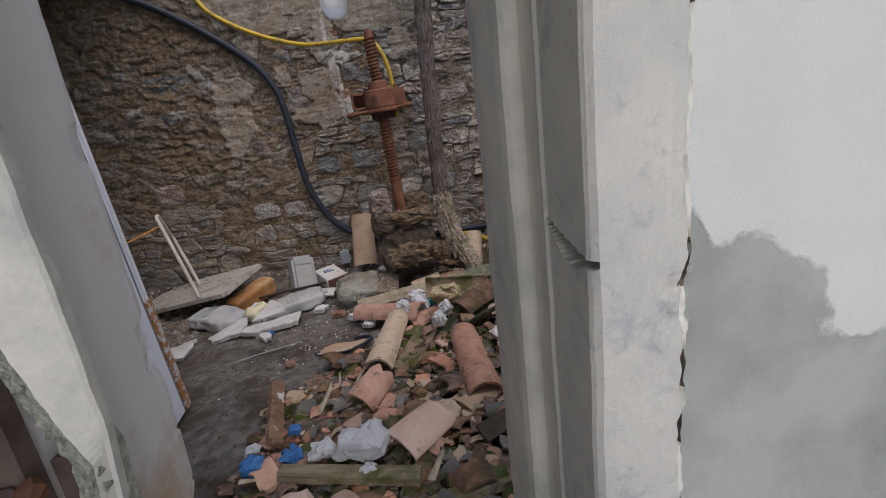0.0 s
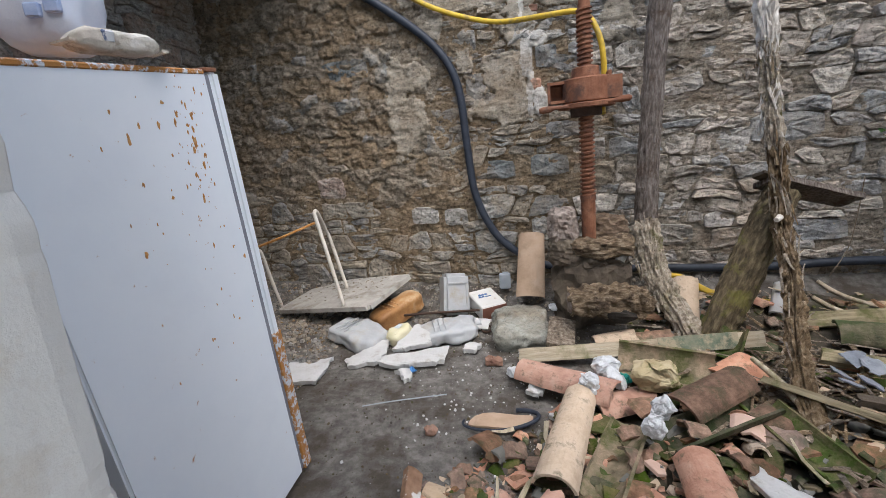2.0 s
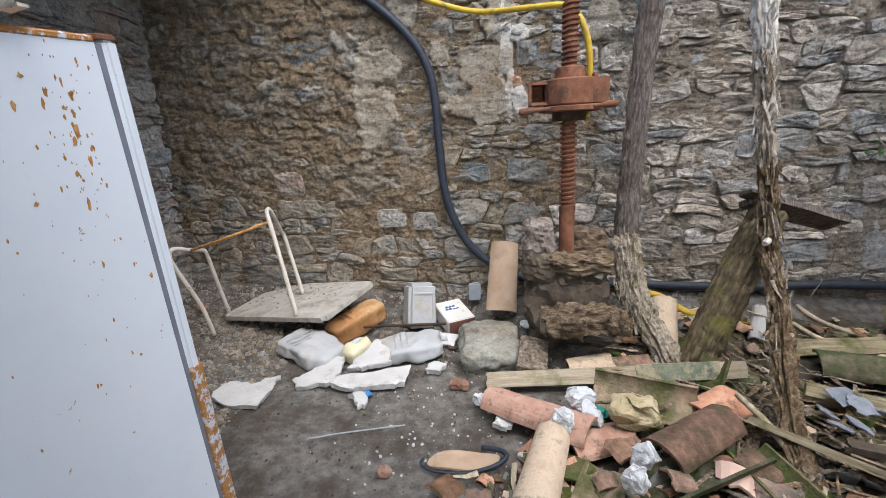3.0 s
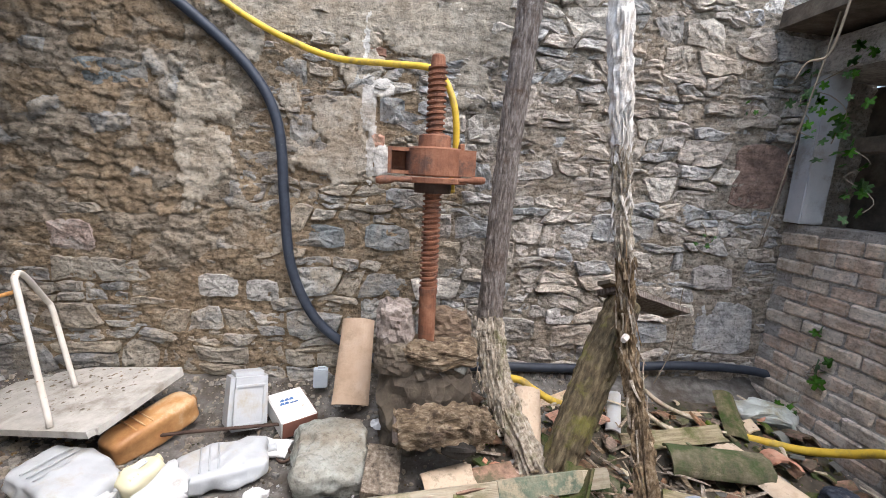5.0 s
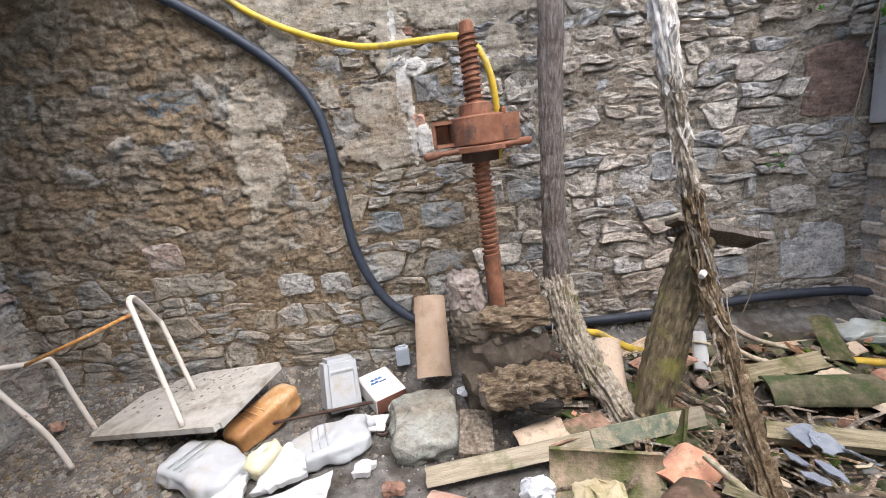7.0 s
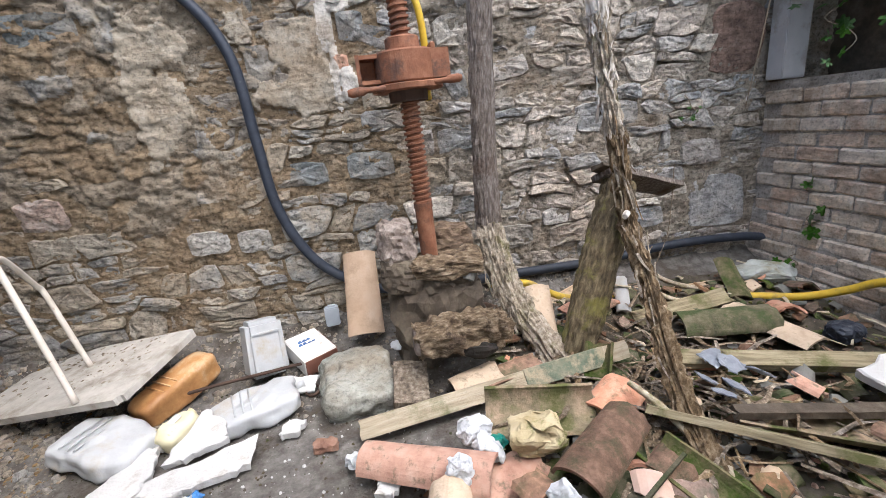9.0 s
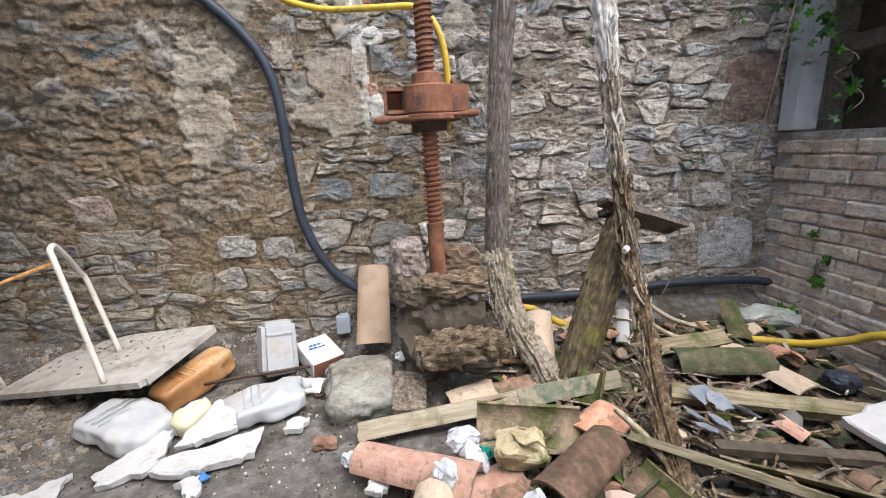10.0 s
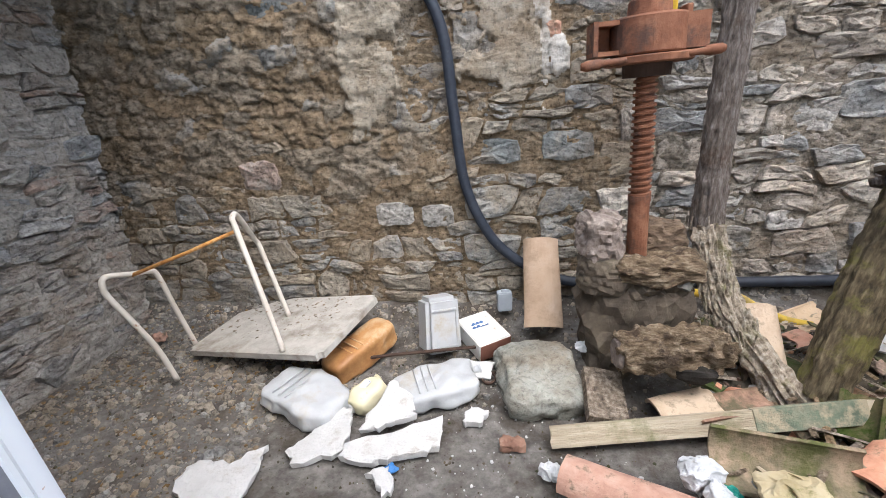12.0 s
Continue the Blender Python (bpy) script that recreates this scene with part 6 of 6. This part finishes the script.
shards()
crumbs("tile_grit", 2600, area_heap, (0.004, 0.022), "terra_brown", "brown crumbs of broken clay tile", 1)
crumbs("mossy_grit", 2200, area_heap, (0.004, 0.026), "terra_moss", "mossy crumbs of earth and tile", 2)
crumbs("earth_crumbs", 9000, area_floor, (0.0012, 0.009), "dirt", "dark crumbs of earth on the floor", 3)
crumbs("wall_rubble", 2600, area_wall, (0.004, 0.03), "stone", "small stones fallen along the wall", 4)
crumbs("plaster_crumbs", 480, area_middle, (0.0012, 0.011), "plaster_bit", "white plaster crumbs on the floor", 5)
crumbs("plaster_crumbs", 220, area_floor, (0.002, 0.007), "plaster_bit", "white plaster crumbs on the floor", 6)
crumbs("floor_rubble", 2600, area_left, (0.005, 0.034), "stone", "small stones and mortar crumbs on the floor", 17)
crumbs("leaf_litter", 3600, area_left, (0.002, 0.018), "litter", "brown leaf litter and dirt", 7, 0.15)


def area_vines(r):
    return r.gauss(0.85, 0.35), r.gauss(3.2, 0.4)


twigs("dry_twigs", 420, area_vines, "bark_brown", "dry twigs and shreds of bark round the vine", 8)
twigs("dry_straw", 160, area_heap, "wood_lath", "pale dry straw and laths among the tiles", 9, (0.05, 0.2))


def lump(name, p, size, label, seed, mat="plaster_bit", rot=(0, 0, 0), amount=0.45, power=3.0, sub=4):
    bm = soft_box(size[0], size[1], size[2], power, seed, 0.0, sub)
    for v in bm.verts:
        q = v.co * (3.2 / max(size)) + Vector((seed, seed, 0))
        v.co += Vector((noise.noise(q), noise.noise(q + Vector((9, 1, 4))), 0.6 * noise.noise(q + Vector((1, 9, 7))))) * amount * max(size) * 0.5
        q = v.co * 55 + Vector((seed, 0, 0))
        v.co += Vector((noise.noise(q), noise.noise(q + Vector((3, 3, 3))), noise.noise(q + Vector((7, 7, 7))))) * 0.009
    ob = tagged(link(name, bm, mat), label, name.replace("_", " "))
    ob.matrix_world = pose(*p, *rot)
    return ob


def slab_piece(p, outline, th, label, rot, seed, mat="plaster_bit"):
    """A flat broken piece with a ragged rim."""
    rng = random.Random(seed)
    pts = []
    k = len(outline)
    for i in range(k):
        a, b = Vector(outline[i]), Vector(outline[(i + 1) % k])
        for s in range(5):
            q = a.lerp(b, s / 5)
            pts.append((q.x + rng.uniform(-0.011, 0.011), q.y + rng.uniform(-0.011, 0.011)))
    bm = bmesh.new()
    lo = [bm.verts.new((x * rng.uniform(0.9, 1.0), y * rng.uniform(0.9, 1.0), 0)) for x, y in pts]
    hi = [bm.verts.new((x, y, th * rng.uniform(0.75, 1.0))) for x, y in pts]
    inn = [bm.verts.new((x * 0.9, y * 0.9, th + rng.uniform(-0.002, 0.002))) for x, y in pts]
    n = len(pts)
    bm.faces.new(lo[::-1])
    for i in range(n):
        bm.faces.new((lo[i], lo[(i + 1) % n], hi[(i + 1) % n], hi[i]))
        bm.faces.new((hi[i], hi[(i + 1) % n], inn[(i + 1) % n], inn[i]))
    bm.faces.new(inn)
    bmesh.ops.recalc_face_normals(bm, faces=bm.faces[:])
    ob = tagged(link("plaster_piece", bm, mat), label, "plaster piece", "fallen plaster")
    ob.matrix_world = pose(*p, *rot)
    return ob


WP = "flat broken piece of white plaster lying on the floor"
slab_piece((-1.59, 3.325, 0.02), [(-0.146, -0.101), (-0.08, -0.16), (0.097, -0.103), (0.121, 0.015), (0.069, 0.152), (-0.006, 0.173), (-0.055, 0.024)], 0.035, WP, (4, -3, 0), 1)
slab_piece((-1.277, 3.279, 0.02), [(-0.204, -0.094), (-0.208, -0.008), (0.0, 0.071), (0.203, 0.192), (0.201, -0.002), (0.077, -0.056), (-0.068, -0.104)], 0.04, WP, (3, 2, 0), 2)
slab_piece((-1.30, 3.45, 0.07), [(-0.127, -0.134), (-0.10, 0.0), (-0.043, 0.187), (0.074, 0.065), (0.103, -0.025), (-0.007, -0.093)], 0.04, WP, (10, 2, 0), 3)
slab_piece((-1.275, 3.10, 0.015), [(-0.076, 0.036), (0.01, 0.071), (0.052, -0.039), (0.014, -0.068)], 0.03, WP, (0, 0, 0), 4)
slab_piece((-1.95, 3.09, 0.012), [(-0.183, -0.045), (-0.151, 0.069), (-0.002, 0.059), (0.112, 0.154), (0.139, 0.032), (0.158, -0.127), (-0.073, -0.142)], 0.03, WP, (2, 0, 0), 5)
slab_piece((-0.93, 3.48, 0.02), [(-0.06, -0.04), (0.03, -0.05), (0.06, 0.03), (-0.02, 0.06)], 0.035, WP, (8, 0, 0), 6)
slab_piece((-0.96, 3.83, 0.05), [(-0.13, -0.05), (0.1, -0.06), (0.12, 0.05), (-0.1, 0.06)], 0.02, WP, (18, 5, 10), 7)
slab_piece((0.40, 2.26, 0.12), [(-0.14, 0.06), (-0.02, -0.08), (0.14, -0.10), (0.10, 0.0), (0.0, 0.05), (-0.1, 0.12)], 0.03, "white foam board piece among the tiles", (10, 6, 0), 8)
slab_piece((0.36, 1.98, 0.10), [(-0.06, 0.08), (-0.04, -0.08), (0.07, -0.07), (0.06, 0.05)], 0.03, "white foam board piece among the tiles", (15, 10, 0), 9)
slab_piece((1.60, 2.86, 0.17), [(-0.07, -0.10), (0.16, -0.14), (0.2, 0.06), (-0.06, 0.12)], 0.045, "white foam block on the heap by the brick wall", (12, -10, 20), 10)
slab_piece((-0.50, 2.99, 0.04), [(-0.05, -0.03), (0.03, -0.05), (0.05, 0.03), (-0.03, 0.04)], 0.03, WP, (8, 5, 0), 11)
slab_piece((-0.36, 2.78, 0.03), [(-0.06, 0.03), (0.0, -0.05), (0.06, -0.02), (0.04, 0.04)], 0.03, WP, (8, -5, 30), 12)

FOAM = "crumbly lump of white insulation foam on the rubble"
lump("foam_lump", (-0.13, 3.07, 0.12), (0.13, 0.11, 0.10), FOAM, 1.0, "foam")
lump("foam_lump", (-0.11, 2.98, 0.13), (0.12, 0.08, 0.07), FOAM, 2.0, "foam", rot=(0, 25, -30))
lump("foam_lump", (-0.23, 2.86, 0.14), (0.09, 0.07, 0.10), FOAM, 3.0, "foam")
lump("foam_lump", (0.02, 2.62, 0.18), (0.07, 0.06, 0.11), FOAM, 4.0, "foam", rot=(0, 20, 0))
lump("foam_lump", (-0.01, 2.52, 0.17), (0.08, 0.06, 0.09), FOAM, 5.0, "foam")
lump("foam_lump", (-0.45, 1.63, 0.06), (0.20, 0.15, 0.11), FOAM, 6.0, "foam", amount=0.5)
lump("foam_lump", (-0.64, 1.67, 0.05), (0.12, 0.08, 0.06), FOAM, 7.0, "foam")
lump("foam_lump", (-0.42, 1.5, 0.05), (0.06, 0.05, 0.05), FOAM, 8.0, "foam")
lump("foam_lump", (-0.62, 3.17, 0.02), (0.08, 0.06, 0.06), FOAM, 9.0, "foam")
lump("foam_lump", (-0.39, 3.86, 0.17), (0.06, 0.05, 0.045), FOAM, 10.0, "foam")
lump("foam_lump", (-0.97, 1.78, 0.03), (0.06, 0.05, 0.05), FOAM, 11.0, "foam")
lump("mossy_rock", (0.10, 2.95, 0.14), (0.20, 0.15, 0.13), "yellowish mossy stone among the tiles", 12.0, "stone_moss")
lump("brick_bit", (-0.76, 3.33, 0.005), (0.11, 0.06, 0.045), "small dark brick fragment on the floor", 13.0, "brick_red", amount=0.1, power=6.0)
lump("brick_bit", (-0.99, 2.62, 0.005), (0.06, 0.05, 0.04), "small red brick fragment on the floor", 14.0, "brick_red", amount=0.2)
lump("brick_bit", (-3.02, 4.1, 0.05), (0.09, 0.06, 0.05), "small red brick fragment by the wall", 15.0, "terra", amount=0.2)
lump("green_cloth", (-0.06, 3.03, 0.09), (0.08, 0.07, 0.06), "teal green plastic scrap under the foam", 16.0, "teal", amount=0.5)
lump("blue_bag", (-0.93, 1.66, 0.03), (0.10, 0.09, 0.07), "crumpled blue plastic bag in the rubble", 17.0, "blue_bag", amount=0.5)
lump("blue_bag", (-0.78, 1.70, 0.03), (0.08, 0.07, 0.05), "crumpled blue plastic scrap in the rubble", 18.0, "blue_bag", amount=0.7)
lump("blue_bag", (-0.80, 1.88, 0.04), (0.05, 0.05, 0.04), "crumpled blue plastic scrap in the rubble", 19.0, "blue_bag", amount=0.7)
lump("blue_bag", (-1.26, 3.17, 0.015), (0.05, 0.03, 0.02), "crumpled blue plastic scrap on the floor", 20.0, "blue_bag", amount=0.7)
for i, (x, y) in enumerate(((0.95, 3.12), (1.02, 3.02), (1.12, 3.16), (0.92, 2.98), (1.06, 3.22), (1.15, 3.05))):
    ob = slab_piece((x, y, 0.17 + 0.008 * i), [(-0.06, -0.03), (0.0, -0.045), (0.065, -0.02), (0.05, 0.04), (-0.02, 0.05)], 0.007, "flat grey blue plastic shard on the heap", (25 * math.sin(i * 2.1), 30 * math.cos(i * 1.3), 70 * i), 50 + i, "plastic_grey")
    ob.name = "plastic_shard"
    tagged(ob, "flat grey blue plastic shard on the heap", "plastic shard", "plastic shards")
lump("white_sack", (2.16, 4.05, 0.12), (0.42, 0.26, 0.16), "whitish plastic bag lying against the brick wall", 41.0, "plastic_bag", amount=0.3, power=2.4)
lump("dark_pot", (1.98, 3.35, 0.07), (0.16, 0.14, 0.10), "black plastic pot half buried in earth", 42.0, "hose_black", amount=0.1, power=3.5)


def old_lid():
    """A curved black strip round broken pottery on the floor."""
    t = thing("broken_dish", pose(-0.66, 2.735, 0.015, 0, 0, 12), "shallow broken dish with a dark rim holding plaster bits", "dish")
    pts = [(0.19 * math.cos(a), 0.075 * math.sin(a), 0.012 + 0.02 * max(0, math.cos(a))) for a in [math.pi * (0.9 + 1.45 * i / 16) for i in range(17)]]
    part("rim", tube(pts, [0.006 + 0.007 * i / 16 for i in range(17)], 8), "hose_black", t, smooth=True)
    b = bmesh.new()
    v = [b.verts.new((0.17 * math.cos(a) * 0.95, 0.06 * math.sin(a), 0.004 + 0.010 * math.cos(3 * a))) for a in [2 * math.pi * i / 18 for i in range(18)]]
    c = [b.verts.new((p.co.x, p.co.y, p.co.z + 0.012)) for p in v]
    b.faces.new(v[::-1])
    b.faces.new(c)
    for i in range(18):
        b.faces.new((v[i], v[(i + 1) % 18], c[(i + 1) % 18], c[i]))
    part("bowl", b, "terra_buff", t)


old_lid()
tagged(link("wire", tube([(-1.42, 2.77, 0.022), (-1.25, 2.84, 0.024), (-0.98, 2.94, 0.022)], 0.0035, 6, smooth_steps=4), "grey_plastic", smooth=True), "thin pale cable lying on the floor", "cable")

# ---- hanging lamp ----
lamp = thing("hanging_bulb", pose(-0.222, 1.16, 1.675), "bare clear light bulb hanging from a cable in the doorway", "lamp")
prof = [(0.004, -0.052), (0.016, -0.049), (0.026, -0.040), (0.0315, -0.024), (0.032, -0.010), (0.029, 0.006), (0.022, 0.022), (0.016, 0.034), (0.0135, 0.046)]
part("glass", tube([(0, 0, z) for r, z in prof], [r for r, z in prof], 24), "bulb_glass", lamp, "frosted clear glass", smooth=True)
socket = part("socket", tube([(0, 0, 0.042), (0, 0, 0.062), (0, 0, 0.064), (0, 0, 0.088), (0, 0, 0.10)], [0.0175, 0.0175, 0.02, 0.019, 0.007], 18), "socket_grey", lamp, "dark grey lamp socket", smooth=True)
part("cable", tube([(0, 0, 0.09), (-0.004, 0, 0.3), (0.0, -0.01, 0.5), (0, -0.05, 0.6), (0, -0.09, 0.62)], 0.004, 8, smooth_steps=3), "grey_plastic", socket)
tagged(link("wire_loop", tube([(-0.15, 1.08, 2.3), (-0.10, 1.22, 1.98), (-0.06, 1.25, 1.80), (-0.01, 1.25, 1.765), (0.04, 1.25, 1.79), (0.07, 1.22, 1.9), (0.072, 1.10, 2.2)], 0.005, 8, smooth_steps=6), "grey_plastic", smooth=True), "grey cable hanging in a loop by the doorway", "cable")

# ---- overgrown corner ----
tagged(link("window_post", rough_up(box(2.36, 2.54, 4.28, 4.41, 1.47, 2.62, 0.006, 2), 0.004, 9), "plaster_grey"), "grey plastered post of the window opening", "post", kind="structure")
tagged(link("window_lintel", rough_up(box(2.33, 2.9, 3.15, 4.40, 2.44, 2.66, 0.01, 2), 0.006, 6), "mortar_grey"), "weathered grey beam over the window opening", "beam", kind="structure")
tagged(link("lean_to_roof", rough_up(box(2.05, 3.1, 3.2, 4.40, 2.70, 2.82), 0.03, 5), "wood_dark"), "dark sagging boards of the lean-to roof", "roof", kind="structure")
tagged(link("window_rail", box(2.55, 2.68, 3.15, 4.2, 1.95, 2.05, 0.005), "wood_dark"), "dark wooden rail in the window opening", "rail", kind="structure")


def leaf_mesh(seed):
    """A lobed ivy leaf, slightly folded."""
    rng = random.Random(seed)
    bm = bmesh.new()
    out = []
    for i in range(15):
        a = math.pi * (-0.5 + 2.0 * i / 15)
        r = 1.0 + 0.38 * math.cos(5 * (a - math.pi / 2)) + rng.uniform(-0.08, 0.08)
        x, y = 0.5 * r * math.cos(a), 0.5 * r * math.sin(a) + 0.45
        out.append(bm.verts.new((x, y, -0.22 * abs(x) + 0.05 * rng.uniform(-1, 1))))
    c = bm.verts.new((0, 0.35, 0.04))
    for i in range(15):
        bm.faces.new((c, out[i], out[(i + 1) % 15]))
    bmesh.ops.solidify(bm, geom=bm.faces[:], thickness=0.012)
    me = bpy.data.meshes.new("leaf")
    bm.to_mesh(me)
    bm.free()
    me.materials.append(M["leaf"])
    return me


def ivy():
    rng = random.Random(21)
    meshes = [leaf_mesh(i) for i in range(5)]
    groups = [((2.33, 3.90, 1.74), 0.16, 16, 0.055), ((2.28, 3.5, 1.85), 0.2, 22, 0.06), ((2.36, 3.95, 0.56), 0.06, 5, 0.075), ((2.28, 3.98, 0.28), 0.06, 6, 0.04), ((2.28, 4.20, 2.22), 0.20, 30, 0.06), ((2.05, 4.05, 2.12), 0.10, 10, 0.05),
              ((1.75, 4.36, 1.32), 0.09, 8, 0.032), ((1.95, 4.38, 2.2), 0.05, 4, 0.035), ((2.3, 3.3, 2.1), 0.2, 18, 0.06), ((2.38, 4.0, 0.78), 0.03, 2, 0.06)]
    for c, r, n, s in groups:
        t = thing("ivy_plant", pose(*c), "green ivy spray with lobed leaves on the old wall", "ivy", "ivy sprays")
        pts = [(rng.uniform(-0.3, 0.3) * r, rng.uniform(-1, 1) * r, r * (1.2 - 2.4 * i / 5)) for i in range(6)]
        part("stem", tube(pts, 0.003, 6, smooth_steps=3), "stem", t, smooth=True)
        for i in range(n):
            p = Vector(rng.choice(pts)) + Vector((rng.uniform(-0.05, 0.02), rng.gauss(0, r * 0.4), rng.gauss(0, r * 0.4)))
            ob = new("leaf", rng.choice(meshes))
            ob.parent = t
            ob.matrix_local = pose(*p, rng.uniform(20, 110), rng.uniform(-40, 40), rng.uniform(-150, -30)) @ Matrix.Scale(s * rng.uniform(0.6, 1.25), 4)


ivy()
tagged(link("hanging_root", tube([(2.13, 4.05, 2.85), (2.10, 4.07, 2.5), (2.06, 4.1, 2.1), (2.05, 4.15, 1.7), (2.03, 4.2, 1.3)], [0.006, 0.006, 0.005, 0.004, 0.003], 6, smooth_steps=5), "stem", smooth=True), "thin pale root hanging before the wall", "root")
tagged(link("hanging_root", tube([(2.02, 3.9, 2.85), (2.0, 3.92, 2.55), (1.98, 3.95, 2.42), (1.88, 3.96, 2.38), (1.84, 3.98, 2.28)], [0.008, 0.008, 0.007, 0.006, 0.003], 6, smooth_steps=5), "stem", smooth=True), "gnarled pale root hanging from the lean-to", "root")
tagged(link("hanging_root", tube([(1.62, 4.3, 0.98), (1.60, 4.28, 0.7), (1.56, 4.25, 0.5), (1.45, 4.2, 0.32)], 0.003, 6, smooth_steps=5), "stem", smooth=True), "thin dry stem against the wall", "stem")

# ---- pieces of walls ----
rng_w = random.Random(42)
courses = lay_courses(-3.45, 2.42, 0.0, 3.4, rng_w, 0.07, 0.21, 0.12, 0.36)
LARGE_STONES = [(2.14, 1.76, 0.40, 0.46, "sandstone", "large red brown sandstone block"), (-2.04, 2.00, 0.42, 0.20, "stone_slate", "flat blue grey slate"), (-0.93, 1.78, 0.22, 0.22, "stone_slate", "dark grey stone"),
                (-0.42, 1.96, 0.16, 0.16, "stone_slate", "dark grey stone"), (-0.85, 1.14, 0.36, 0.15, "stone_slate", "long blue grey stone"), (-0.40, 1.16, 0.30, 0.17, "stone_slate", "blue grey stone"),
                (-0.30, 1.42, 0.26, 0.13, "stone_slate", "blue grey stone"), (-1.45, 0.78, 0.24, 0.15, "stone_grey", "pale grey stone"), (-1.18, 0.76, 0.20, 0.15, "stone_grey", "pale grey stone"),
                (-2.3, 1.05, 0.26, 0.20, "stone_grey", "grey stone"), (1.20, 1.33, 0.46, 0.20, "stone_beige", "large pale beige stone"), (1.00, 1.60, 0.40, 0.13, "stone_beige", "long pale beige stone"),
                (1.93, 1.03, 0.32, 0.18, "stone_grey", "large grey stone"), (2.08, 0.66, 0.44, 0.40, "stone_grey", "large slanting grey boulder"), (1.42, 0.60, 0.48, 0.16, "stone_grey", "long grey stone"),
                (0.48, 0.58, 0.36, 0.17, "stone_grey", "large grey stone"), (-0.53, 2.29, 0.10, 0.05, "brick_red", "broken red brick"), (-0.50, 1.76, 0.08, 0.10, "terra", "broken orange brick")]
courses = [c for c in courses if not any(abs(c[0] - q[0]) < q[2] * 0.5 + 0.05 and abs(c[1] - q[1]) < q[3] * 0.5 + 0.025 for q in LARGE_STONES) and buried(c[0], c[1]) < 0.55]
stones_of_wall(wall_north, lambda u, z: pose(u, WALL_Y + 0.02, z), courses, lambda u, z: -0.4 < u < 1.75 and 0.35 < z < 2.2, lambda u, z: "stone_beige" if lime_side(u, z) else "stone", rng_w, (0.022, 0.062))
for cx, cz, w, h, mat, lab in LARGE_STONES:
    ring = [(-0.5, -0.42), (-0.2, -0.5), (0.2, -0.48), (0.5, -0.44), (0.48, 0.38), (0.18, 0.5), (-0.2, 0.48), (-0.5, 0.44)]
    v, f = stone_geometry([(a * w, b * h) for a, b in ring], 0.048, random.Random(int(cx * 100)), cx * 7)
    me = bpy.data.meshes.new("stone")
    me.from_pydata(v, [], f)
    me.materials.append(M[mat])
    ob = new("stone", me)
    ob.parent = wall_north
    ob.matrix_world = pose(cx, WALL_Y + 0.02, cz)
    ob["label"] = lab

courses = lay_courses(0.9, 4.6, 0.0, 3.4, rng_w, 0.07, 0.17, 0.12, 0.36)
stones_of_wall(wall_west, lambda u, z: pose(-3.41 + 0.08 * clamp((0.7 - z) / 0.8), u, z, 0, 0, 90), courses, lambda u, z: u > 3.0 and 0.2 < z < 1.6, lambda u, z: "stone_grey", rng_w, (0.012, 0.05))

brick_meshes = []
for i in range(8):
    q = box(-0.136, 0.136, -0.025, 0.05, -0.0435, 0.0435, 0.011)
    bmesh.ops.subdivide_edges(q, edges=q.edges[:], cuts=1, use_grid_fill=True)
    rough_up(q, 0.010, 11, i * 3.3)
    me = bpy.data.meshes.new("brick")
    q.to_mesh(me)
    q.free()
    me.materials.append(M["brick"])
    brick_meshes.append(me)
z, row = 0.04, 0
while z < 1.45:
    yb = 4.42 - (0.13 if row % 2 else 0.0)
    while yb > 2.3:
        ob = new("brick", rng_w.choice(brick_meshes))
        ob.parent = wall_east
        flare = 0.10 * clamp((0.6 - z) / 0.6)
        ob.matrix_world = pose(2.425 - flare + rng_w.uniform(-0.008, 0.008), yb - 0.125, z, rng_w.uniform(-2.5, 2.5), rng_w.uniform(-2, 2), -90 + rng_w.uniform(-2.5, 2.5))
        yb -= 0.283
    z += 0.094
    row += 1
